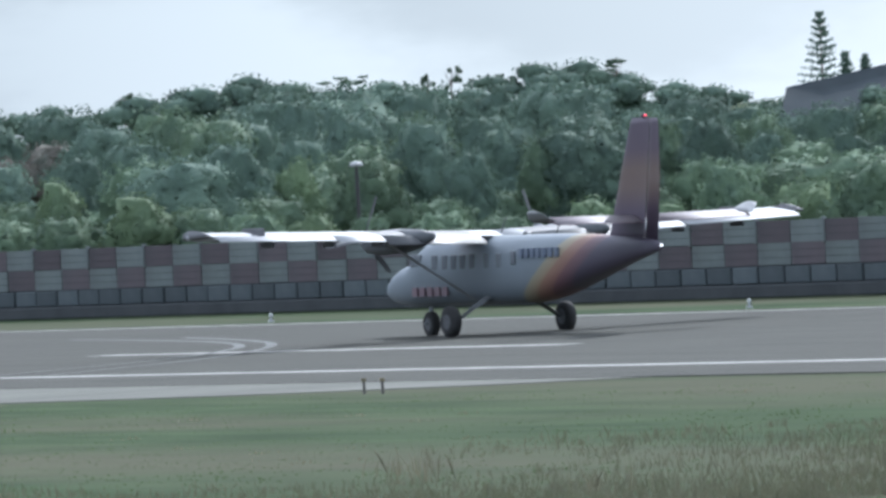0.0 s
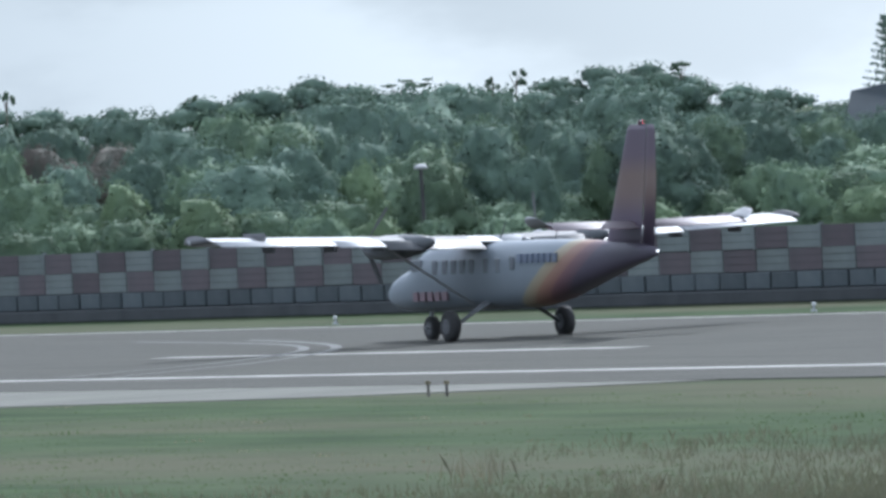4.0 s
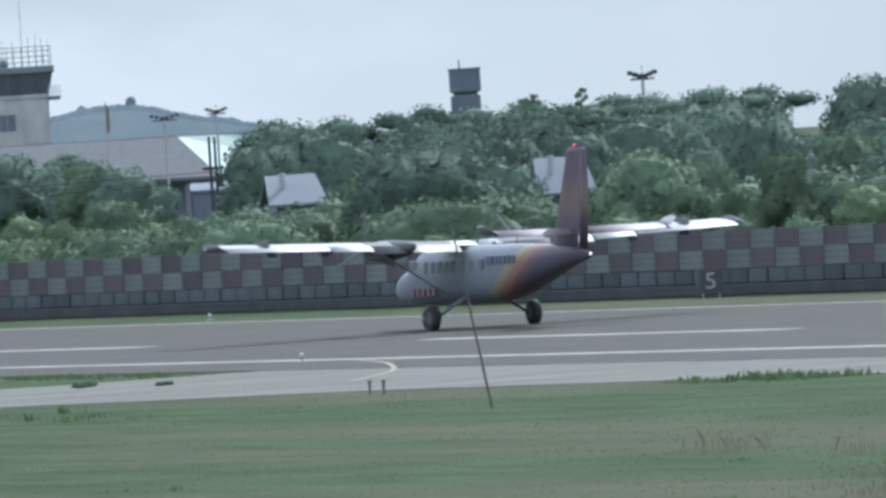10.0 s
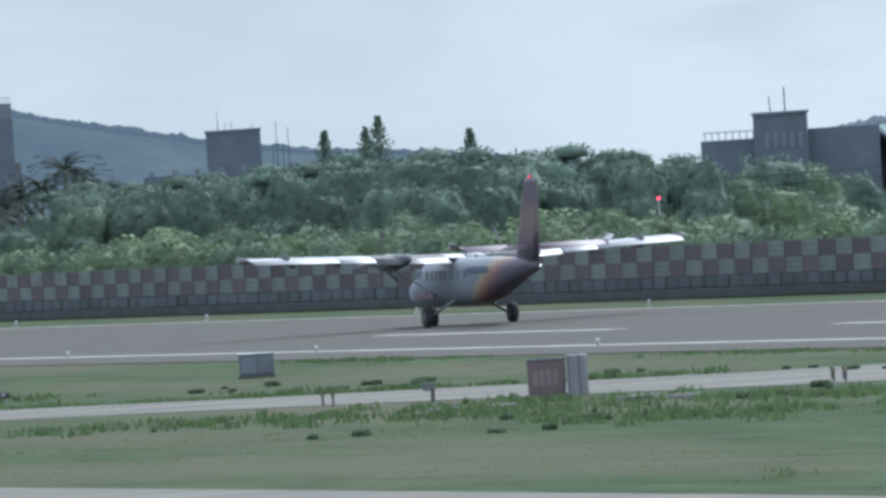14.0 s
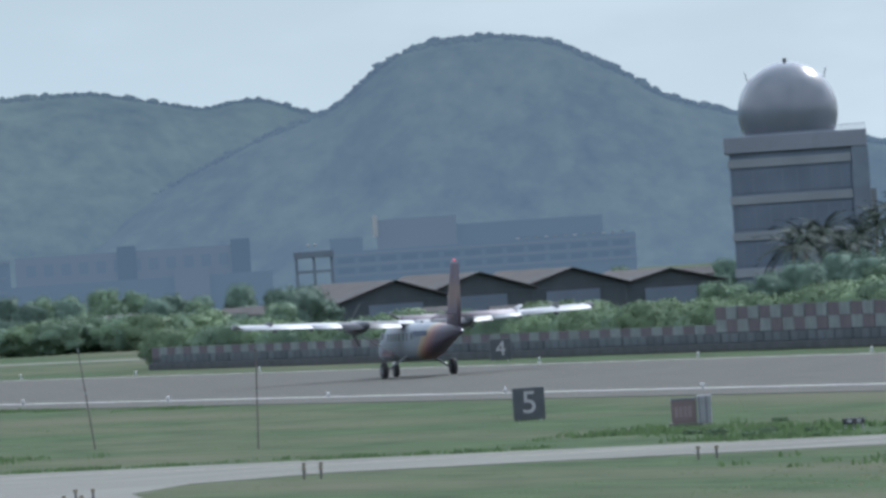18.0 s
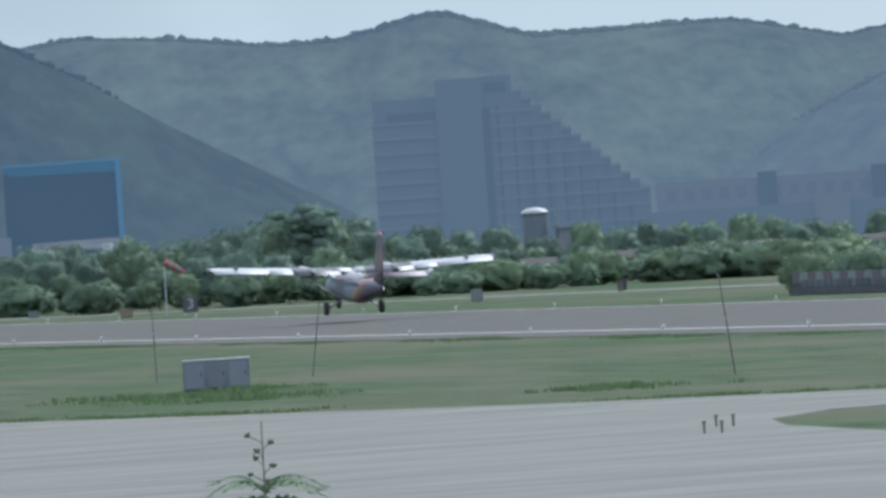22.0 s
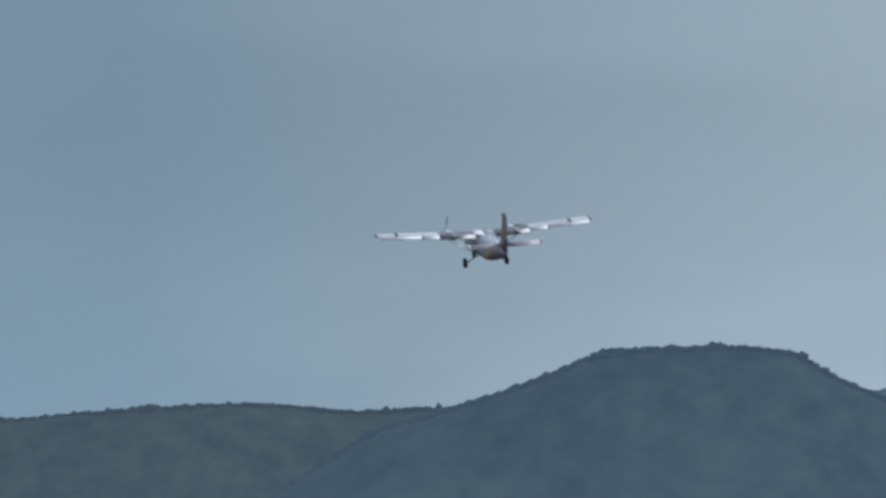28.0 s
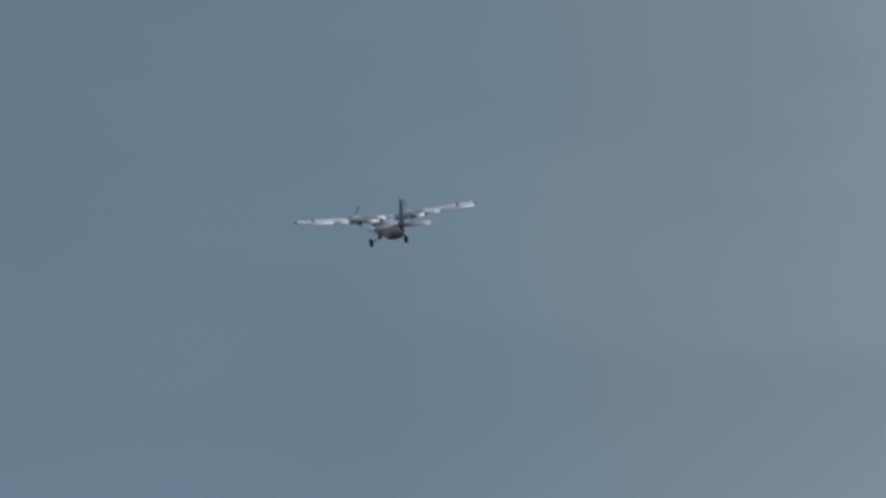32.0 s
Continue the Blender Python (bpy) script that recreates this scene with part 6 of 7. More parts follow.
    while y < 790:
        plant(rng.choice(("bushD", "bushD", "bushC")), WALL_X + rng.uniform(3.0, 5.5), y, rng.uniform(2.9, 3.7) * (1 if y < WALL_STEP else 0.78), rng.uniform(0, 360), rng.uniform(0.9, 1.2), "creeper hedge behind the wall")
        y += rng.uniform(2.6, 3.8)
    y = 560.0
    while y < 800:
        plant(rng.choice(("bushD", "bushC", "bushB")), WALL_X + rng.uniform(8, 16), y, rng.uniform(3.2, 4.3) * (1 if y < WALL_STEP else 0.72), rng.uniform(0, 360), rng.uniform(1.0, 1.4), "creeper hedge behind the wall")
        y += rng.uniform(4.0, 6.0)


build_wood()


# tops of the belt beyond the runway's far half
FAR_TOP = [(7.0, -0.06), (8.8, -0.05), (9.3, -0.01), (9.9, -0.005), (10.4, -0.03), (10.9, -0.03), (11.4, 0.01), (11.75, 0.03), (12.1, 0.01), (12.3, -0.05), (13.0, -0.09), (13.5, -0.09), (14.0, -0.08), (14.4, -0.11), (15.0, -0.17),
           (15.6, -0.18), (16.6, -0.14), (17.2, -0.12), (17.9, -0.05)]


def build_far_trees():
    rng = random.Random(21)
    for dist, drop, kinds, gap in ((1190, 0.0, ("roundA", "roundB", "roundC"), 3.2), (1120, -0.05, ("roundA", "roundC", "roundB"), 4.0), (1060, -0.13, ("roundC", "bushB", "roundA"), 3.6), (1030, -0.21, ("bushB", "bushC", "bushA"), 3.4)):
        az = 7.2
        while az < 17.9:
            d = dist * rng.uniform(0.985, 1.015)
            lo = 203 / math.sin(radians(az))
            d = max(d, lo + 6 + (dist - 1030) * 0.35)
            x, y = spot(az, d)
            el = lerp_curve(FAR_TOP, az) + drop + rng.uniform(-0.045, 0.02)
            skip = (14.7 < az < 16.6 and drop > -0.1 and rng.random() < 0.7) or (9.0 < az < 9.75 and drop < -0.04 and rng.random() < 0.3)
            if not skip:
                plant(rng.choice(kinds), x, y, min(8.5, max(2.0, rise(el, d))), rng.uniform(0, 360), rng.uniform(0.95, 1.3), "trees beyond the runway")
            az += math.degrees(gap * rng.uniform(0.8, 1.3) / dist)
    az = 8.0
    while az < 14.4:
        d = (201 + (10 if az > 11 else 0) + max(0, az - 11.5) * 12) / math.sin(radians(az)) + rng.uniform(2, 16)
        x, y = spot(az, d)
        plant(rng.choice(("bushC", "bushB", "bushC", "bushD")), x, y, rng.uniform(1.7, 3.3), rng.uniform(0, 360), rng.uniform(1.1, 1.7), "shrubs beyond the runway")
        az += math.degrees(rng.uniform(1.3, 2.3) / d)


build_far_trees()
# ---- airfield fittings ----
LENS_WHITE = surface("clear_white_lens", (0.55, 0.56, 0.55), (0.65, 0.65, 0.64), 4.0, 0.3)


def runway_lights():
    ob = thing("runway_light", "small white runway edge light on a stub", "runway light", pose(148.5, 345.5, 0), "runway edge lights")
    part("base", tube((0, 0, 0), (0, 0, 0.06), 0.10, 0.09, 10), STEEL, ob)
    part("stem", tube((0, 0, 0.06), (0, 0, 0.18), 0.04, 0.04, 8), STEEL, ob)
    bm = bmesh.new()
    bmesh.ops.create_uvsphere(bm, u_segments=10, v_segments=8, radius=0.058)
    bmesh.ops.translate(bm, verts=bm.verts, vec=(0, 0, 0.23))
    part("lens", bm, LENS_WHITE, ob, "dull white lens", smooth=True)
    part("collar", tube((0, 0, 0.16), (0, 0, 0.20), 0.07, 0.07, 10), STEEL, ob)
    for k in range(1, 30):
        copy_thing(ob, pose(148.5, 345.5 + 30.4 * k, 0, 0, 0, 40 * k))
    for k in range(-6, 26):
        copy_thing(ob, pose(186.2, 320.3 + 30.4 * k, 0, 0, 0, 30 * k))


def edge_markers():
    ob = thing("taxiway_marker", "pair of short weathered edge marker posts", "marker", pose(137.6, 254.3, 0), "taxiway edge markers")
    for y in (-0.45, 0.45):
        part("post", tube((0, y, 0), (0, y, 0.30), 0.035, 0.035, 8), BAMBOO, ob)
        part("cap", tube((0, y, 0.29), (0, y, 0.37), 0.065, 0.065, 8), PAINT_YELLOW, ob, "dull yellow cap")
    for x, y in ((136.7, 279), (129.2, 295.8), (124.9, 322.5), (123.4, 318.5), (114.5, 336), (103.7, 347.4), (95.1, 360), (97.1, 367.5), (83.0, 340.8), (85.5, 349.6)):
        copy_thing(ob, pose(x, y, 0, 0, 0, 20 if x < 110 else 0))


def distance_sign(digit, x, y, turn, k=1.0, foot=0.22):
    ob = thing("distance_sign", "square black board with a white figure " + digit + " on short legs", "sign", pose(x, y, 0, 0, 0, turn) @ Matrix.Diagonal((k, k, k, 1)), "distance signs")
    board = part("board", box((-0.6, 0, foot), (0.6, 0.14, foot + 1.2), 0.02), SIGN_BLACK, ob, "black board")
    cu = bpy.data.curves.new("figure", "FONT")
    cu.body, cu.size, cu.extrude, cu.align_x, cu.align_y = digit, 1.18, 0.012, "CENTER", "CENTER"
    tmp = bpy.data.objects.new("figure", cu)
    scene.collection.objects.link(tmp)
    me = bpy.data.meshes.new_from_object(tmp.evaluated_get(bpy.context.evaluated_depsgraph_get()))
    bpy.data.objects.remove(tmp)
    me.materials.clear()
    me.materials.append(SIGN_WHITE)
    fig = new("figure", me)
    fig.parent = ob
    fig.matrix_basis = pose(0.0, -0.016, foot + 0.61, 90, 0, 0) @ Matrix.Diagonal((1.05, 1, 1, 1))
    tagged(fig, "white figure " + digit)
    for sx in (-0.42, 0.42):
        part("leg", tube((sx, 0.07, 0), (sx, 0.07, foot + 0.02), 0.04, 0.04, 8), STEEL, ob)


def taxi_sign(x, y, turn, w, h, name_label):
    """A boxed guidance sign: faded red face, ribbed pale end."""
    ob = thing("guidance_sign", name_label, "sign", pose(x, y, 0, 0, 0, turn), "guidance signs")
    part("face", box((-w / 2, 0, 0.12), (w / 2, 0.12, h), 0.02), SIGN_RED, ob, "faded red face")
    for k in range(4):
        part("letter_bar", box((-w * 0.36 + w * 0.18 * k, -0.012, h * 0.35), (-w * 0.36 + w * 0.18 * k + w * 0.12, 0.01, h * 0.75)), FAINT_BAR, ob)
    part("frame", box((-w / 2 - 0.03, -0.02, h), (w / 2 + 0.03, 0.16, h + 0.06), 0.01), BOX_GREY, ob)
    e = w * 0.56
    end = part("end_panel", box((w / 2 + 0.04, -0.16, 0.05), (w / 2 + 0.04 + e, 0.5, h + 0.12), 0.02), END_PALE, ob, "pale ribbed end panel")
    for k in range(4):
        part("rib", box((w / 2 + 0.08 + e * 0.25 * k, -0.2, 0.06), (w / 2 + 0.08 + e * 0.25 * k + 0.06, -0.15, h + 0.08), 0.01), END_PALE if k % 2 else BOX_GREY, end)
    part("plinth", box((-w / 2 - 0.1, -0.15, 0), (w / 2 + 0.2, 1.4, 0.12), 0.02), CONCRETE, ob)


def cabinet(x, y, turn, w, h, d, label, ribs=5):
    ob = thing("equipment_cabinet", label, "cabinet", pose(x, y, 0, 0, 0, turn), "equipment cabinets")
    body = part("body", box((-w / 2, 0, 0.08), (w / 2, d, h), 0.03), BOX_GREY, ob, "grey sheet body")
    part("lid", box((-w / 2 - 0.03, -0.03, h), (w / 2 + 0.03, d + 0.03, h + 0.05), 0.015), STEEL, ob)
    for k in range(ribs):
        xx = -w / 2 + w * (k + 0.5) / ribs
        door = part("door_panel", box((xx - w / ribs * 0.42, -0.025, 0.16), (xx + w / ribs * 0.42, 0.01, h - 0.08), 0.01), BOX_GREY if k % 2 else RENDER_GREY, body)
        part("handle", box((xx + w / ribs * 0.28, -0.05, h * 0.5), (xx + w / ribs * 0.34, -0.02, h * 0.62)), DARK_METAL, door)
    part("plinth", box((-w / 2 - 0.06, -0.08, 0), (w / 2 + 0.06, d + 0.06, 0.08)), CONCRETE, ob)


def thin_pole(x, y, h, lx, ly, white=True):
    ob = thing("marker_pole", "thin weathered leaning pole in the grass", "pole", pose(x, y, 0), "leaning poles")
    part("shaft", tube((0, 0, -0.1), (lx, ly, h), 0.032, 0.022, 7), BAMBOO, ob)
    part("top", tube((lx * 0.97, ly * 0.97, h * 0.97), (lx * 1.01, ly * 1.01, h * 1.01), 0.035, 0.035, 7), WALL_WHITE, ob)
    part("band", tube((lx * 0.55, ly * 0.55, h * 0.55), (lx * 0.58, ly * 0.58, h * 0.58), 0.045, 0.045, 7), WALL_WHITE, ob)


def stub_lamp(x, y):
    ob = thing("stub_lamp", "small pale lamp head on a rusty pipe", "lamp", pose(x, y, 0))
    part("pipe", tube((0, 0, 0), (0, 0, 0.38), 0.06, 0.06, 8), BAMBOO, ob)
    part("head", box((-0.28, -0.08, 0.34), (0.06, 0.08, 0.52), 0.03), WALL_WHITE, ob, "pale lamp head")
    part("hood", box((-0.30, -0.1, 0.5), (0.08, 0.1, 0.55), 0.01), BOX_GREY, ob)


def concrete_block(x, y, w, h, mat, label):
    ob = thing("concrete_block", label, "block", pose(x, y, 0, 0, 0, -12), "blocks on the far verge")
    part("block", box((-w / 2, 0, 0), (w / 2, w * 0.8, h), 0.04), mat, ob)
    part("cap", box((-w / 2 - 0.04, -0.04, h), (w / 2 + 0.04, w * 0.8 + 0.04, h + 0.07), 0.02), mat, ob)


runway_lights()
edge_markers()
distance_sign("5", 126.2, 445.5, -4, foot=0.03)
distance_sign("4", 125.2, 741.0, -4)
distance_sign("5", 192.7, 410.2, -20, 0.72)
distance_sign("4", 190.6, 678.0, -8, foot=0.05)
distance_sign("3", 194.0, 969.0, -8)
taxi_sign(117.2, 325.0, -20, 1.05, 1.06, "boxed guidance sign with a faded red face and ribbed end")
taxi_sign(120.9, 407.5, -17, 0.86, 0.90, "small guidance sign with a faded red face and striped end")
cabinet(121.9, 305.5, -22, 1.10, 1.10, 0.9, "upright pale grey sheet-metal cabinet beside the taxiway", 4)
cabinet(131.1, 391.8, -18, 1.15, 0.78, 0.7, "plain low grey box in the grass", 2)
cabinet(101.5, 502.5, -12, 2.75, 1.28, 1.2, "wide pale grey sheet-metal cabinet in the grass", 3)
ob = thing("approach_lamp_unit", "low black lamp unit on short legs", "lamp", pose(118.0, 378.8, 0, 0, 0, -18))
for sx in (-0.28, 0.0, 0.28):
    part("leg", tube((sx, 0, 0), (sx, 0, 0.18), 0.03, 0.03, 6), STEEL, ob)
part("housing", box((-0.36, -0.15, 0.17), (0.36, 0.2, 0.36), 0.03), DARK_METAL, ob, "black lamp housing")
for sx in (-0.2, 0.1):
    part("lens", box((sx, -0.17, 0.21), (sx + 0.14, -0.14, 0.31)), SIGN_WHITE, ob)
stub_lamp(116.0, 331.2)
for args in ((109.4, 220.8, 4.05, 0.12, -0.3), (121.8, 272.0, 4.3, -0.75, 0.0), (110.6, 450.0, 3.75, -0.42, 0), (110.0, 423.6, 3.65, 0.14, 0),
             (111.1, 529.0, 3.25, 0.52, 0), (108.0, 548.2, 3.8, -0.05, 0), (103.5, 612.6, 3.2, 0.08, 0), (101.5, 640.0, 3.0, -0.25, 0)):
    thin_pole(*args)
for args in ((203.2, 906.0, 0.92, 0.82, WALL_WHITE, "pale weathered concrete block on the verge"), (208.2, 970.0, 0.95, 0.68, WALL_WHITE, "pale weathered concrete block on the verge"),
             (191.6, 983.5, 1.1, 0.62, PAINT_YELLOW, "dull yellow board-faced block on the verge"), (197.5, 1055.5, 0.95, 0.55, WALL_WHITE, "pale weathered concrete block on the verge"),
             (178.5, 1070.0, 1.5, 1.0, PAINT_YELLOW, "dull yellow board-faced block on the verge"), (215.3, 910.5, 0.42, 0.6, BAMBOO, "brown marker stump on the verge"), (216.8, 916.0, 0.6, 0.7, WALL_BASE, "dark stump on the verge")):
    concrete_block(*args)
# windsock
SOCK_RED = surface("red_sock_cloth", (0.24, 0.06, 0.07), (0.30, 0.075, 0.085), 2.0, 0.9)
wx, wy = spot(11.24, 1010)
ob = thing("windsock", "red and white striped windsock hanging from a pole", "windsock", pose(wx, wy, 0, 0, 0, -11))
part("pole", tube((-0.5, 0, 0), (-0.5, 0, 4.3), 0.06, 0.05, 8), STEEL, ob)
for k in range(5):
    a, b = k / 5, (k + 1) / 5
    part("sock_band", tube((-0.45 + 1.5 * a, 0, 4.2 - 0.85 * a), (-0.45 + 1.5 * b, 0, 4.2 - 0.85 * b), 0.33 - 0.13 * a, 0.33 - 0.13 * b, 12), SOCK_RED if k % 2 == 0 else WALL_WHITE, ob)
# path along the far verge
ribbon("road_far_path", [(222, 770), (219, 850), (214, 930), (206, 990), (196, 1060), (190, 1120)], 4.5, CONCRETE, 0.014)


# ---- low boundary fence beyond the far verge ----
def far_fence():
    ob = thing("boundary_fence", "weathered concrete post fence beyond the far verge", "fence")
    x, y = 226.0, 770.0
    for k in range(70):
        yy = y + 4.2 * k
        xx = x + 30 * math.sin(k / 70 * 3.0) * (1 if k < 70 else 0)
        part("post", box((xx - 0.09, yy - 0.09, 0), (xx + 0.09, yy + 0.09, 1.7)), WALL_STONE, ob)
        if k:
            part("fence_panel", slab((px, py + 0.1, 1.45), (xx, yy - 0.1, 1.45), (xx, yy - 0.1, 0.1), (px, py + 0.1, 0.1), 0.02), WALL_BASE, ob)
        px, py = xx, yy


far_fence()


# ---- conifers, palms, odd trees ----
def conifer(az, dist, top, wide=1.0, tilt=0.0):
    """A narrow tiered pine with gaps between its whorls."""
    x, y = spot(az, dist)
    h = rise(top, dist)
    ob = thing("norfolk_pine", "tall dark tiered pine above the wood", "tree", pose(x, y, 0, 0, tilt, 0), "tiered pines")
    part("trunk", tube((0, 0, 0), (0, 0, h), 0.16, 0.02, 7), BARK, ob)
    rng = np.random.default_rng(int(az * 100))
    verts, faces = [], []
    levels = 13 if wide < 1.6 else 18
    low = max(0.5, 1 - 4.6 / h)
    for k in range(levels):
        z = h * (low + (0.985 - low) * k / (levels - 1))
        reach = wide * (0.98 * (1 - k / levels) ** 0.95 + 0.03) * rng.uniform(0.8, 1.15)
        for a in np.arange(0, 6.28, 6.28 / 6) + k * 0.4:
            for s in np.linspace(0.15, 1.0, 9):
                for _ in range(2):
                    c = np.array([math.cos(a) * reach * s, math.sin(a) * reach * s, z + 0.22 * s * s]) + rng.normal(size=3) * np.array([0.05, 0.05, 0.03])
                    u, v = rng.normal(size=3) * 0.08, rng.normal(size=3) * 0.04
                    b = len(verts)
                    verts += [tuple(c - u), tuple(c + v), tuple(c + u), tuple(c - v)]
                    faces.append((b, b + 1, b + 2, b + 3))
    me = bpy.data.meshes.new("crown")
    me.from_pydata(verts, [], faces)
    me.materials.append(LEAF_DARK)
    crown = new("crown", me)
    crown.parent = ob


for az, d, h, wide in ((30.40, 632, 5.3, 0.8), (30.52, 628, 4.9, 0.9), (30.66, 630, 5.2, 0.8), (30.80, 626, 4.8, 1.0)):
    plant("roundA", *spot(az, d), h, az * 700, wide, "trees before the house")


for args in ((30.57, 690, 0.300, 1.5), (30.68, 690, 0.11, 1.2), (30.77, 690, 0.092, 1.0), (19.13, 860, 0.235, 2.0), (19.07, 865, 0.185, 1.6), (19.55, 860, 0.150, 1.8), (18.88, 860, 0.180, 1.6)):
    conifer(*args)


def thin_tree(az, dist, top, spread, flat):
    """A bare thin stem lifting a small tuft above the wood."""
    x, y = spot(az, dist)
    h = rise(top, dist)
    ob = thing("emergent_tree", "thin bare-stemmed tree with a small flat tuft", "tree", pose(x, y, 0), "thin trees over the wood")
    bm = bmesh.new()
    add_tube(bm, (0, 0, 0), (0, 0, h * 0.93), 0.09, 0.04, 6)
    for a in (0.4, 2.3, 4.4):
        add_tube(bm, (0, 0, h * 0.88), (math.cos(a) * spread * 0.6, math.sin(a) * spread * 0.6, h * 0.97), 0.035, 0.015, 5)
    part("trunk", bm, BARK, ob)
    rng = random.Random(int(az * 100))
    blobs = [(rng.uniform(-1, 1) * spread, rng.uniform(-1, 1) * spread, h - flat * rng.uniform(0.2, 2.2), spread * rng.uniform(0.2, 0.4), flat * 0.35) for _ in range(8)]
    crown = new("crown", leaf_mesh("crown", blobs, 200, 0.09, LEAF_MID, int(az * 10), True))
    crown.parent = ob


for args in ((28.75, 660, 0.128, 0.35, 0.4), (28.86, 655, 0.158, 0.55, 0.5), (29.62, 655, 0.148, 0.9, 0.3), (27.35, 655, 0.130, 0.4, 0.35), (26.51, 655, 0.195, 0.35, 0.4), (24.37, 655, 0.150, 0.6, 0.45), (24.62, 655, 0.155, 0.4, 0.35),
             (28.33, 660, 0.145, 1.2, 0.25)):
    thin_tree(*args)


def frond_bm(length, seed):
    """A feathered palm frond, drooping along +x."""
    rng = random.Random(seed)
    bm = bmesh.new()
    n = 12
    spine = [Vector((length * (k / n) * (1 - 0.12 * k / n), 0, length * (0.42 * k / n - 0.75 * (k / n) ** 2))) for k in range(n + 1)]
    for k in range(n):
        add_tube(bm, spine[k], spine[k + 1], 0.014 * length * (1 - k / n) + 0.004, 0.014 * length * (1 - (k + 1) / n) + 0.003, 4, False)
        for side in (-1, 1):
            w = 0.62 * min(1.0, length / 1.8) * math.sin(math.pi * (k + 0.8) / (n + 1.2))
            a = spine[k].lerp(spine[k + 1], 0.2)
            b = spine[k].lerp(spine[k + 1], 0.8)
            tip = b + Vector((0.22 * min(1.0, length / 1.8), side * w, -0.30 * w + rng.uniform(-0.08, 0.04)))
            bm.faces.new([bm.verts.new(p) for p in (a, b, tip)])
    return bm


PALM_LEAF = surface("glossy_palm_leaf", (0.024, 0.036, 0.028), (0.036, 0.052, 0.038), 2.0, 0.7, spec=0.12)


def palm(az, dist, top, reach=2.3):
    x, y = spot(az, dist)
    h = rise(top, dist)
    ob = thing("palm_tree", "palm with glossy drooping fronds", "tree", pose(x, y, 0), "palms before the radar block")
    bm = bmesh.new()
    for k in range(6):
        add_tube(bm, (0.05 * k, 0, h * 0.86 * k / 6), (0.05 * (k + 1), 0, h * 0.86 * (k + 1) / 6), 0.17 - 0.012 * k, 0.15 - 0.012 * k, 8)
    part("trunk", bm, BARK, ob, "ringed grey trunk")
    rng = random.Random(int(az * 100))
    mesh = None
    for k in range(22):
        if mesh is None:
            fr = part("frond", frond_bm(reach, 4), PALM_LEAF, ob)
            mesh = fr.data
        else:
            fr = new("frond", mesh)
            fr.parent = ob
        fr.matrix_basis = Matrix.Translation((0.3, 0, h * 0.86)) @ pose(0, 0, 0, 0, rng.uniform(-55, 30), 137.5 * k + rng.uniform(-8, 8))


for args in ((17.66, 900, 0.17, 2.9), (17.2, 900, 0.0, 3.2), (17.06, 890, -0.07, 3.2), (17.85, 900, 0.02, 3.2), (17.45, 905, 0.03, 2.9), (17.3, 880, -0.10, 3.2), (17.75, 880, -0.06, 3.0), (17.98, 890, -0.03, 3.0), (17.55, 885, 0.06, 3.0), (17.36, 892, -0.02, 3.1), (17.12, 895, -0.03, 3.0), (17.62, 875, -0.04, 3.1), (17.72, 898, 0.09, 2.8)):
    palm(*args)
# bushes before the small house
for az, d, el in ((23.12, 535, -0.33), (23.2, 530, -0.36), (23.28, 532, -0.35), (23.36, 530, -0.34), (23.05, 540, -0.27), (23.43, 540, -0.25)):
    x, y = spot(az, d)
    plant("bushB", x, y, rise(el, d), az * 991, 1.2)
# feathery trees before the terminal's roof
for key, az, d, el, wide in (("flatA", 21.88, 880, 0.045, 1.15), ("flatB", 22.22, 885, 0.02, 1.0), ("roundB", 22.05, 870, -0.06, 1.1)):
    x, y = spot(az, d)
    plant(key, x, y, rise(el, d), az * 311, wide)
# broad round tree behind the shed row and one before the radar block
for key, az, d, el, wide in (("roundA", 23.85, 518, -0.02, 1.3), ("roundC", 24.95, 515, -0.14, 1.25), ("roundA", 29.45, 525, -0.13, 1.2), ("roundC", 26.6, 510, -0.20, 1.1), ("roundA", 27.55, 515, -0.17, 1.3), ("roundA", 14.78, 955, -0.13, 1.5),
                             ("roundC", 14.70, 950, -0.20, 1.4), ("roundB", 14.9, 960, -0.2, 1.3), ("roundB", 17.95, 800, -0.10, 1.3), ("roundC", 17.5, 820, -0.2, 1.4), ("roundB", 18.2, 760, -0.08, 1.3), ("roundA", 18.5, 740, -0.05, 1.3), ("roundC", 16.7, 900, -0.24, 1.4), ("roundB", 16.95, 868, -0.22, 1.2), ("roundA", 17.12, 862, -0.17, 1.2), ("roundB", 17.28, 866, -0.14, 1.1), ("roundA", 17.42, 860, -0.16, 1.2), ("roundB", 17.58, 864, -0.10, 1.1), ("roundA", 17.72, 858, -0.13, 1.2), ("roundB", 17.86, 862, -0.09, 1.1), ("flatA", 11.86, 1085, 0.09, 0.9), ("roundC", 11.95, 1090, 0.05, 1.0), ("roundC", 11.78, 1090, 0.04, 1.0)):
    x, y = spot(az, d)
    plant(key, x, y, rise(el, d), az * 77, wide)


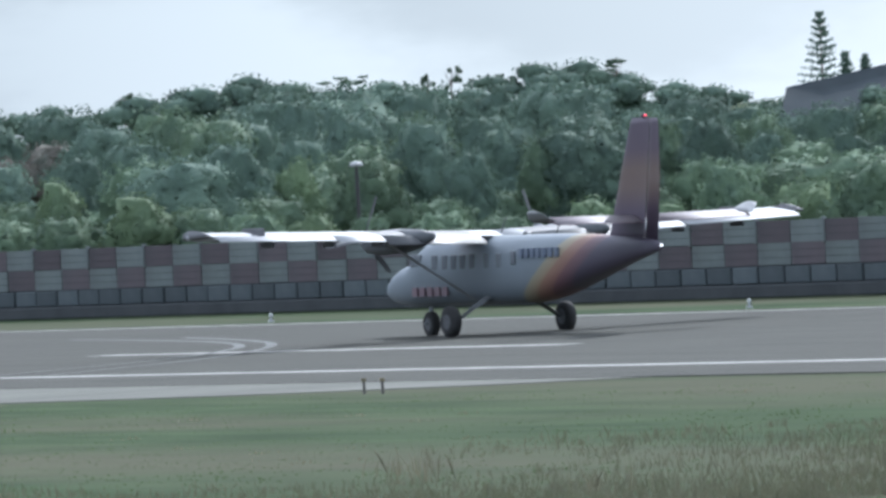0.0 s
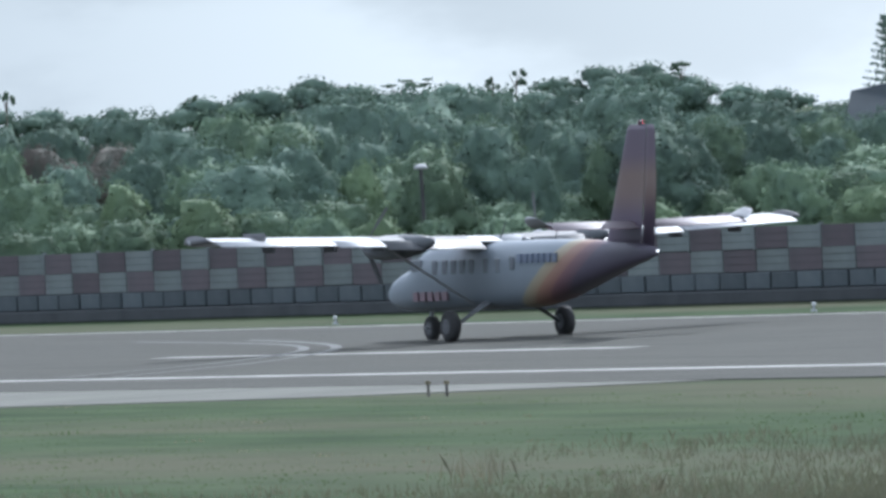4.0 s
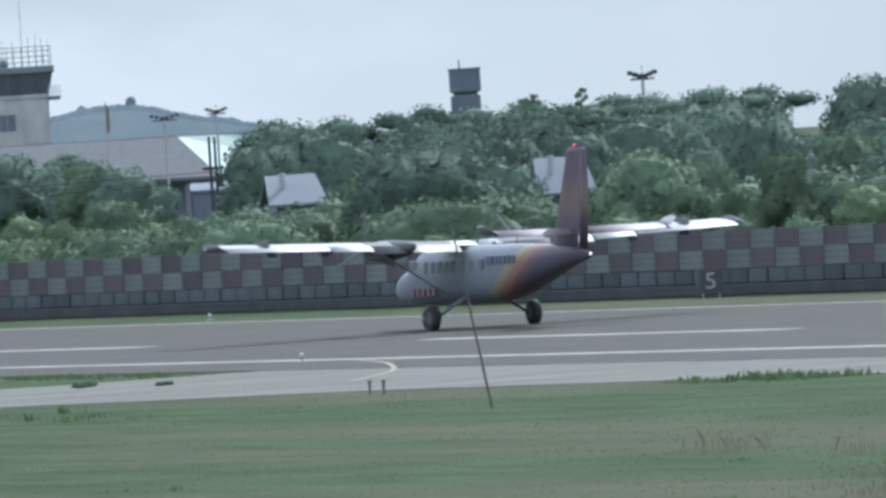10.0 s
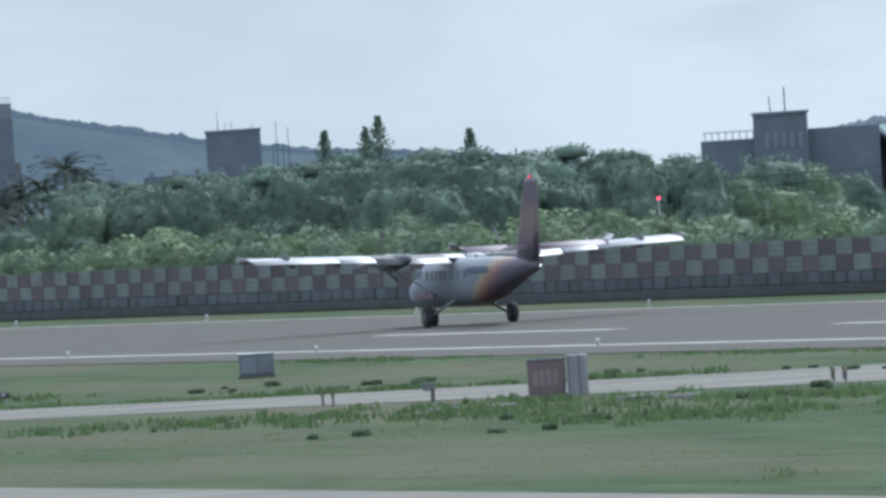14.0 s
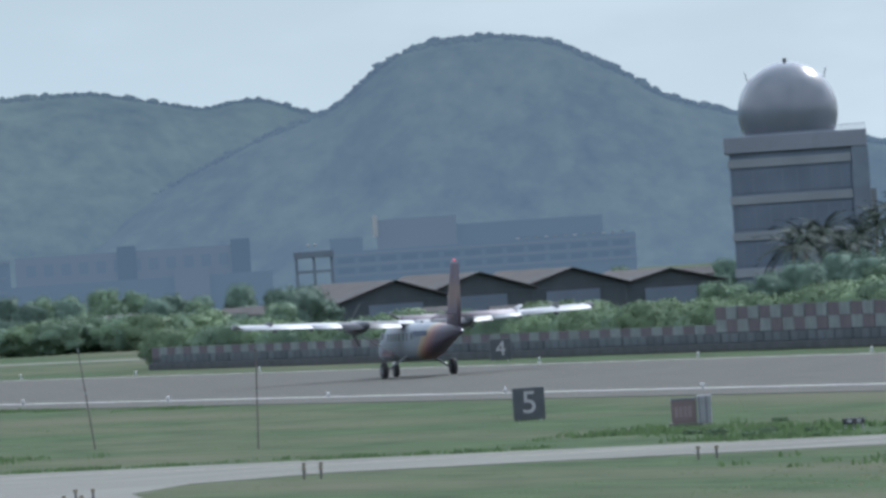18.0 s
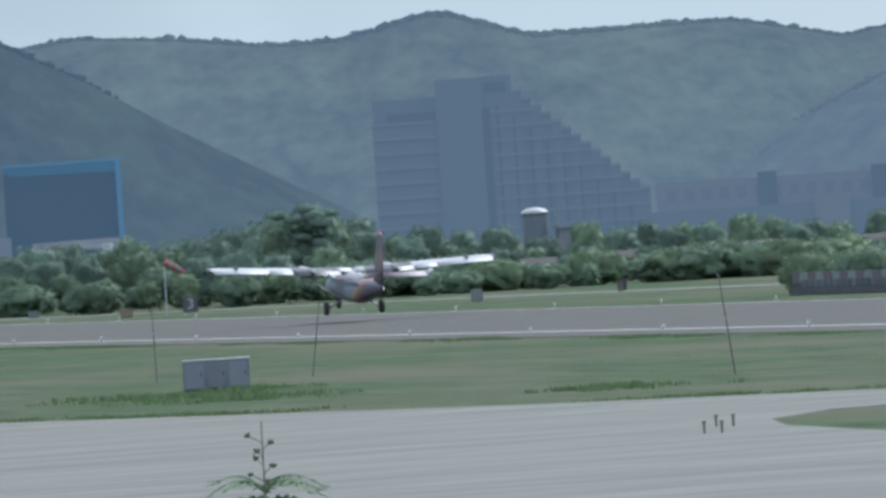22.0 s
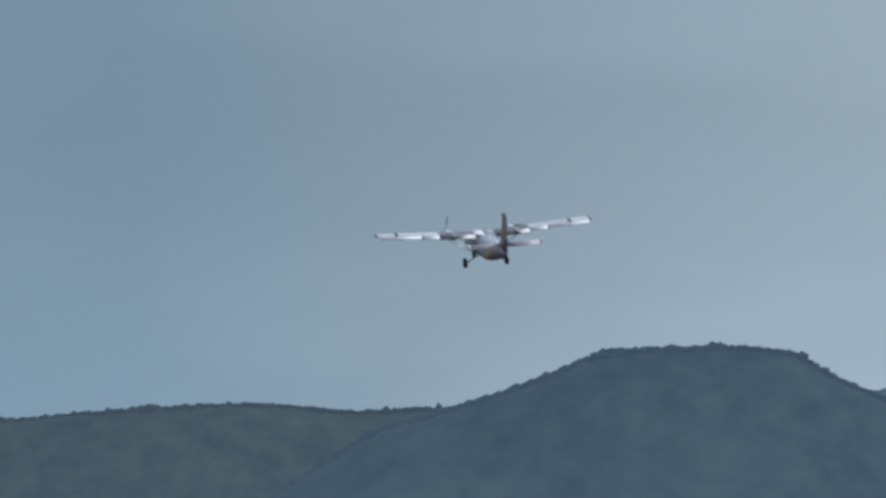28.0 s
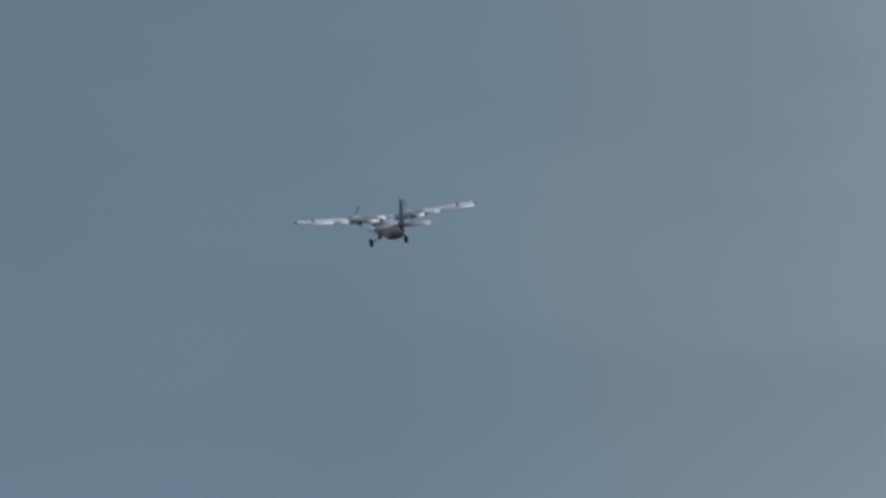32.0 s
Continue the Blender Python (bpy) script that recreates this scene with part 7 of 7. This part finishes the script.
def sapling():
    x, y = spot(11.6, 160)
    ob = thing("sapling", "thin sapling with sparse feathery leaves before the apron", "sapling", pose(x, y, 0))
    h = rise(-0.902, 160)
    bm = bmesh.new()
    add_tube(bm, (0, 0, 0), (0.03, 0, h), 0.03, 0.008, 6)
    rng = random.Random(8)
    tips = []
    for k in range(10):
        z = h * 0.72 + 0.1 * k
        a = 2.4 * k
        e = Vector((math.cos(a) * 0.16, math.sin(a) * 0.16, z + 0.10))
        add_tube(bm, (0.02, 0, z), e, 0.008, 0.004, 4, False)
        tips.append(e)
    for a in (0.0, 3.1, 1.5, 4.6):
        p = Vector((0, 0, h * 0.8 - 0.25))
        for q in range(6):
            e = p + Vector((math.cos(a) * 0.10, math.sin(a) * 0.10, 0.06 - 0.028 * q))
            add_tube(bm, p, e, 0.008, 0.006, 4, False)
            tips.append(e)
            p = e
    part("stem", bm, BARK, ob)
    rngf = random.Random(5)
    for k in range(7):
        fr = part("frond", frond_bm(rngf.uniform(0.65, 0.95), 30 + k), LEAF_LIGHT, ob, "feathery green frond")
        fr.matrix_basis = Matrix.Translation((0.02, 0.0, h - 0.82 - 0.02 * k)) @ pose(0, 0, 0, 0, rngf.uniform(-32, -8), (-20, 165, 10, 200, -60, 130, 45)[k])
    crown = new("leaves", leaf_mesh("leaves", [(t.x, t.y, t.z, 0.05, 0.04) for t in tips], 420, 0.022, LEAF_LIGHT, 12, True))
    crown.parent = ob


sapling()


def hooded_post(az, dist, top, w):
    """A dark post with a shiny hood showing among the trees."""
    x, y = spot(az, dist)
    h = rise(top, dist)
    ob = thing("vent_post", "dark post with a shiny white hood among the trees", "vent", pose(x, y, 0, 0, 0, -az), "hooded posts in the wood")
    part("shaft", tube((0, 0, 0), (0, 0, h - 0.1), 0.09, 0.08, 10), DARK_METAL, ob)
    bm = bmesh.new()
    bmesh.ops.create_uvsphere(bm, u_segments=14, v_segments=8, radius=1.0)
    for v in bm.verts:
        v.co = Vector((v.co.x * w, v.co.y * w, h - 0.1 + max(-0.3, v.co.z) * 0.16))
    part("hood", bm, PLANE_WHITE, ob, "shiny white hood", smooth=True)


hooded_post(28.4, 500, -0.258, 0.30)


# ---- leafy weed clumps and broken kerb slabs ----
CLUMPS = [(122.6, 371.3), (125.3, 375.9), (125.1, 364.3), (125.7, 361.8), (122.8, 360.3), (123.6, 358.0), (100.2, 295.9), (102.4, 288.9), (108.3, 301.8), (107.1, 294.5), (130.8, 352.5), (129.1, 338.9),
          (128.5, 331.7), (133.6, 330.7), (133.8, 328.8), (115.9, 308.4), (116.4, 307.0), (121.0, 313.7), (118.6, 302.8), (115.6, 390.3), (115.9, 385.8), (116.7, 386.3), (122.9, 404.1), (117.2, 382.4),
          (113.9, 370.4), (114.7, 379.8)]


def weed_clumps():
    rng = random.Random(77)
    for x, y in CLUMPS:
        for q in range(2):
            px, py = x + rng.gauss(0, 0.5) + 0.3, y + rng.gauss(0, 1.2)
            if on_pavement(px, py):
                px, py = px + 1.6, py + 2.0
            plant("weed", px, py, rng.uniform(0.10, 0.21), rng.uniform(0, 360), rng.uniform(0.7, 1.3), "weed clumps on the field")
    for a, b in (((111.1, 317.7), (112.2, 317.2)), ((112.7, 317.2), (113.4, 317.0)), ((116.0, 316.0), (116.7, 314.9)), ((116.5, 313.4), (117.0, 312.6)), ((119.8, 304.8), (120.9, 304.3))):
        d = Vector(b) - Vector(a)
        ob = thing("kerb_slab", "pale broken concrete kerb slab lying in the grass", "kerb", pose(a[0], a[1], 0, 0, 0, math.degrees(math.atan2(d.y, d.x))), "kerb slabs in the grass")
        n = max(1, round(d.length / 0.6))
        for k in range(n):
            part("slab", box((d.length * k / n + 0.01, -0.15, 0), (d.length * (k + 1) / n - 0.01, 0.15, 0.11 + 0.01 * (k % 2)), 0.015), LINE_SLAB, ob)


LINE_SLAB = surface("pale_kerb_concrete", (0.20, 0.20, 0.185), (0.26, 0.26, 0.24), 2.0, 0.9, c3=(0.14, 0.14, 0.125), scale3=1.5, amount3=0.6)
# ---- grass and weeds ----
def on_pavement(x, y):
    """True on the taxiway, the apron and the runway."""
    if x > RUNWAY_NEAR - 0.6:
        return True
    near = np.interp(y, [215, 232, 252, 275, 300, 321, 345, 361, 367.5], [143, 139.5, 137.4, 134.5, 130.5, 121.5, 111.5, 102, 97.5])
    far = np.interp(y, [336, 341, 355, 370, 391, 413, 441, 540], [143, 129.5, 119.5, 112, 103.6, 94, 86.5, 62])
    if y <= 367.5 and x > near - 0.3 and x < (143.2 if y < 336 else far + 0.3):
        return True
    left = np.interp(y, [325, 345, 356, 365, 367.5], [84.5, 86.2, 88.5, 92.5, 97.5])
    if y <= 367.5:
        return bool(x < left + 0.3)
    return bool(x < far + 0.3)


def tufts(name, label, places, blades, hlo, hhi, mat, seed, width=0.012):
    """Grass in one mesh: bent three-point blades in tufts."""
    rng = np.random.default_rng(seed)
    P = np.repeat(np.array(places), blades, 0)
    n = len(P)
    root = np.zeros((n, 3))
    root[:, :2] = P[:, :2] + rng.normal(size=(n, 2)) * 0.22
    h = rng.uniform(hlo, hhi, n) * P[:, 2]
    a = rng.uniform(0, 6.28, n)
    side = np.stack([np.cos(a), np.sin(a), np.zeros(n)], 1)
    b = rng.uniform(0, 6.28, n)
    lean = np.stack([np.cos(b), np.sin(b), np.zeros(n)], 1) * (h * rng.uniform(0.1, 0.6, n))[:, None]
    w = (width * rng.uniform(0.7, 1.6, n) * (0.5 + P[:, 2]))[:, None]
    up = np.zeros((n, 3))
    up[:, 2] = h
    v = np.stack([root - side * w, root + side * w, root + side * w * 0.7 + lean * 0.4 + up * 0.6, root + lean + up, root - side * w * 0.7 + lean * 0.4 + up * 0.6], 1).reshape(-1, 3)
    me = bpy.data.meshes.new(name)
    idx = np.arange(n) * 5
    faces = np.stack([idx, idx + 1, idx + 2, idx + 3, idx + 4], 1)
    me.from_pydata(v.tolist(), [], faces.tolist())
    me.materials.append(mat)
    ob = new(name, me)
    return tagged(ob, label, "grass", kind="stuff")


def build_grass():
    rng = random.Random(31)
    short, tall, dry = [], [], []
    while len(short) < 3500:
        az = rng.uniform(8.5, 31.2)
        d = 175 + 150 * rng.random() ** 1.6
        x, y = spot(az, d)
        if on_pavement(x, y):
            continue
        v = noise.noise(Vector((x * 0.09, y * 0.05, 2)))
        short.append((x, y, 0.75 + 0.5 * v))
        if v > 0.2 and rng.random() < 0.02:
            tall.append((x, y, 1.0))
        if v < -0.12 and rng.random() < 0.08:
            dry.append((x, y, 1.0))
    while len(short) < 5500:
        az = rng.uniform(8.0, 27.0)
        d = rng.uniform(300, 560)
        x, y = spot(az, d)
        if on_pavement(x, y):
            continue
        short.append((x, y, 0.9 + 0.6 * noise.noise(Vector((x * 0.07, y * 0.04, 4)))))
    tufts("grass", "short uneven green grass", short, 7, 0.012, 0.032, GRASS_BLADE, 1, 0.014)
    tufts("grass_tall", "taller rank grass in clumps", tall, 10, 0.06, 0.14, GRASS_BLADE, 2, 0.012)
    tufts("grass_dry", "dry straw-coloured grass in patches", dry, 8, 0.04, 0.08, DRY_GRASS, 3, 0.010)
    # weeds standing along the pavement edges
    edge = []
    for x, y, r, n in ((133.1, 279.7, 1.2, 50), (133.8, 292.9, 1.0, 40), (120.5, 347.5, 3.0, 80), (128.4, 337.8, 1.5, 40), (127.8, 345.5, 2.0, 40), (118.6, 386.9, 2.5, 70), (121.0, 352.0, 2.5, 80), (109.3, 292.0, 3.0, 90), (110.1, 311.2, 4, 90),
                       (117.8, 399.0, 2.5, 90), (114.0, 373.7, 2.2, 60), (97.0, 474.0, 3.0, 70), (102.8, 436.5, 2.0, 60), (96.3, 490.6, 3.5, 80), (101.9, 500.1, 2.0, 70), (115.0, 318, 4, 80), (126, 318, 2, 0), (118, 303, 3, 60), (106, 325, 4, 70)):
        for _ in range(n):
            px, py = x + rng.gauss(0, r * 0.6), y + rng.gauss(0, r * 1.6)
            if not on_pavement(px, py):
                edge.append((px, py, rng.uniform(0.6, 1.5)))
    # fringe along the runway's verge and the far side of the grass strip
    for _ in range(1300):
        py = rng.uniform(330, 820)
        v = noise.noise(Vector((3.1, py * 0.045, 7)))
        if v > -0.05:
            px = RUNWAY_NEAR - 1.0 - abs(rng.gauss(0, 0.9))
            if not on_pavement(px, py):
                edge.append((px, py, rng.uniform(0.4, 0.8) + v))
    for _ in range(900):
        py = rng.uniform(345, 520)
        px = float(np.interp(py, [336, 341, 355, 370, 391, 413, 441, 540], [143, 129.5, 119.5, 112, 103.6, 94, 86.5, 62])) + 0.6 + abs(rng.gauss(0, 1.2))
        if noise.noise(Vector((px * 0.1, py * 0.06, 1))) > -0.1:
            edge.append((px, py, rng.uniform(0.4, 1.0)))
    tufts("grass_weeds", "leafy green weeds along the pavement edges", edge, 12, 0.06, 0.20, WEED, 5, 0.022)
    # a band of dry seeding grass before the field's near edge
    band = []
    while len(band) < 2600:
        az, d = rng.uniform(25.2, 31.4), 198 + 44 * rng.random() ** 1.5
        x, y = spot(az, d)
        thick = noise.noise(Vector((x * 0.06, y * 0.03, 9))) + lerp_curve([(25.2, -0.35), (26.8, 0.2), (31, 0.35)], az) - (d - 205) * 0.012
        if thick > rng.uniform(-0.35, 0.35):
            band.append((x, y, rng.uniform(0.6, 1.2)))
    tufts("grass_seeding", "dry brownish seeding grass in a loose band", band, 9, 0.06, 0.22, SEED_GRASS, 9, 0.006)
    plume = []
    for x, y, n in ((104.6, 222.7, 16), (107.3, 197.0, 10), (104.9, 192.0, 8), (103.5, 214, 10), (102.0, 180.0, 8)):
        for _ in range(n):
            plume.append((x + rng.gauss(0, 0.35), y + rng.gauss(0, 0.6), rng.uniform(0.8, 1.3)))
    tufts("grass_plumes", "pale feathery seed heads over the grass", plume, 3, 0.25, 0.5, DRY_GRASS, 6, 0.007)


build_grass()
weed_clumps()


# ---- wall panels, one by one ----
def wall_panels():
    def boards(w, h, n):
        bm = bmesh.new()
        for k in range(n):
            add_box(bm, (-0.06, 0.025, h * k / n + 0.008), (0.0, w - 0.025, h * (k + 1) / n - 0.008))
        return bm
    W, Hh, HB = 2.07, 0.70, 0.58
    meshes = {}
    for key, mat in (("white", WALL_WHITE), ("red", WALL_RED)):
        bm = boards(W, Hh, 3)
        me = bpy.data.meshes.new("panel_" + key)
        bm.to_mesh(me)
        bm.free()
        me.materials.append(mat)
        meshes[key] = me
    bm = bmesh.new()
    add_box(bm, (-0.10, 0.06, 0.02), (0.02, 1.54, HB - 0.03), 0.03)
    block = bpy.data.meshes.new("block")
    bm.to_mesh(block)
    bm.free()
    block.materials.append(WALL_STONE)
    post = bpy.data.meshes.new("post")
    bm = bmesh.new()
    add_box(bm, (-0.12, -0.05, 0), (0.03, 0.05, 0.78), 0.01)
    bm.to_mesh(post)
    bm.free()
    post.materials.append(WALL_WHITE)
    rng = random.Random(17)
    far = bmesh.new()
    x0 = WALL_X + 0.12
    col, y = 0, 305.0
    while y < 773:
        for row in (0, 1):
            red = (col + row) % 2 == 0
            z = 1.0 + Hh * row
            lean = rng.uniform(-0.02, 0.015)
            if y < 610:
                p = new("panel", meshes["red" if red else "white"])
                p.parent = wall
                p.matrix_basis = Matrix.Translation((x0 + lean, y, z + rng.uniform(-0.012, 0.012)))
            elif row == 0 or y < WALL_STEP:
                z -= 0.25 if y > WALL_STEP else 0
                add_box(far, (x0 - 0.06 + lean, y + 0.025, z + 0.01), (x0 + lean, y + W - 0.025, z + Hh - 0.01), 0, None, 1 if red else 0)
        if col % 2 == 0 and y < WALL_STEP:
            p = new("post", post)
            p.parent = wall
            p.matrix_basis = Matrix.Translation((x0, y, 1.68))
        y += W
        col += 1
    ob = part("panels_far", far, [WALL_WHITE, WALL_RED], wall)
    tagged(ob, kind="stuff")
    y = 318.0
    n = 0
    while y < 772:
        p = new("block", block)
        p.parent = wall
        p.matrix_basis = Matrix.Translation((x0 + rng.uniform(-0.03, 0.02), y, 0.42))
        y += 1.6


wall_panels()


# ---- movement ----
# seconds, way along the runway, height of the wheels, nose-up angle, bank
ROLL_OUT = [
    (0, 307.4, 0, 0), (1, 307.4, 0, 0), (2, 307.5, 0, 0), (2.5, 307.8, 0, 0), (3.5, 309.6, 0, 0), (4.5, 313.4, 0, 0), (5, 316.2, 0, 0), (5.5, 319.8, 0, 0), (6, 323.8, 0, 0), (6.5, 328.7, 0, 0),
    (7, 334.3, 0, 0), (7.5, 340.7, 0, 0), (8, 347.7, 0, 0), (8.5, 355.3, 0, 0), (9, 363.4, 0, 0), (9.5, 372.2, 0, 0), (10, 381.7, 0, 0), (10.5, 392.1, 0, 0), (11, 403.2, 0, 0), (11.5, 415.1, 0, 0),
    (12, 427.5, 0, 0), (12.5, 440.3, 0, 0), (13, 453.6, 0, 0), (13.5, 467.7, 0, 0), (14, 482.4, 0, 0), (14.5, 497.8, 0, 0), (15, 513.8, 0, 0), (15.5, 530.6, 0, 0), (16.5, 566.0, 0, 0),
    (17.5, 603.6, 0, 0), (18, 623.5, 0, 0), (18.5, 643.7, 0, 0), (19, 664.3, 0, 0), (19.5, 685.7, 0, 0), (20, 707.7, 0, 0), (20.5, 730.0, 0, 0.4), (21, 752.4, 0.03, 1.0), (21.5, 775.3, 0.1, 2.2),
    (22, 798.6, 0.5, 5.0), (22.5, 821.2, 1.5, 7.0), (23, 844.6, 2.8, 8.0), (23.5, 868.4, 4.6, 9.0), (24, 892.4, 6.8, 10), (24.5, 916.4, 9.4, 10.5), (25.5, 965.5, 15.7, 10.5), (26.5, 1015.2, 23.2, 10.5),
    (27, 1041.4, 27.8, 10), (27.5, 1068.2, 32.5, 10), (28, 1095.4, 37.4, 10), (28.5, 1122.8, 42.6, 10), (29, 1150.0, 47.7, 10), (29.5, 1177.5, 52.9, 10), (30, 1205, 58.1, 10), (30.5, 1232.5, 63.3, 10),
    (31, 1260, 68.5, 10), (31.5, 1287, 73.5, 10), (32, 1314, 78.5, 10)]


def motions():
    def drawn_in(t):
        return lerp_curve([(21.5, 1.0), (24, 0.985), (28, 0.977)], t)

    walk(plane, [(t, pose(CENTRE * drawn_in(t), y * drawn_in(t), EYE_Z + (z + lerp_curve([(22, 0), (24, 0.12), (28, 0)], t) - EYE_Z) * drawn_in(t) if t > 21.5 else z, p * lerp_curve([(24, 1.0), (28, 1.15)], t), lerp_curve([(0, 1.0), (7, 0.9), (15, 0.45), (20, 0), (22.5, 1.0), (24, 1.5), (26, 0.3), (28, -1.3), (31, -2.8), (32, -3.0)], t), lerp_curve([(21, 0), (24, 2.0), (28, 3.5)], t))) for t, y, z, p in ROLL_OUT])
    props = [o for o in plane.children if o.name.startswith("propeller")]
    for i, prop in enumerate(props):
        walk(prop, [(k * 0.5, Matrix.Translation(prop.location) @ pose(0, 0, 0, 0, 47.0 * k + 51 + 20 * i, 0)) for k in range(65)])
    # the wings bend up a little as they take the weight
    for o in plane.children:
        if o.name.startswith("wing") and "strut" not in o.name:
            sign = 1 if o.data.vertices[20].co.x < -0.1 or o.data.vertices[60].co.x < -0.1 else -1
            walk(o, [(t, Matrix.Translation((0, 0, 2.8)) @ pose(0, 0, 0, 0, sign * b, 0) @ Matrix.Translation((0, 0, -2.8))) for t, b in ((0, 0), (19.5, 0), (21, 0.3), (22.5, 1.0), (24, 1.2), (32, 1.2))])
    # the turning beacon shows its lens to the camera every 1.3 seconds
    for o in plane.children:
        if o.name.startswith("beacon"):
            walk(o, [(0.2 * k, Matrix.Translation(o.location) @ pose(0, 0, 0, 0, 0, 360 * (0.2 * k - 2.4) / 1.3 + 180 - lerp_curve([(0, 28.5), (15, 17.9), (32, 7.6)], 0.2 * k))) for k in range(161)])
    for w in [o for o in plane.children if o.name.startswith("wheel")]:
        r = w.location.z
        rows, a, last = [], 0.0, None
        for t, y, z, p in ROLL_OUT:
            if last is not None:
                a -= max(-80.0, min(80.0, math.degrees((y - last) / r)))
            last = y
            rows.append((t, Matrix.Translation(w.location) @ pose(0, 0, 0, a, 0, 0)))
        walk(w, rows)


motions()
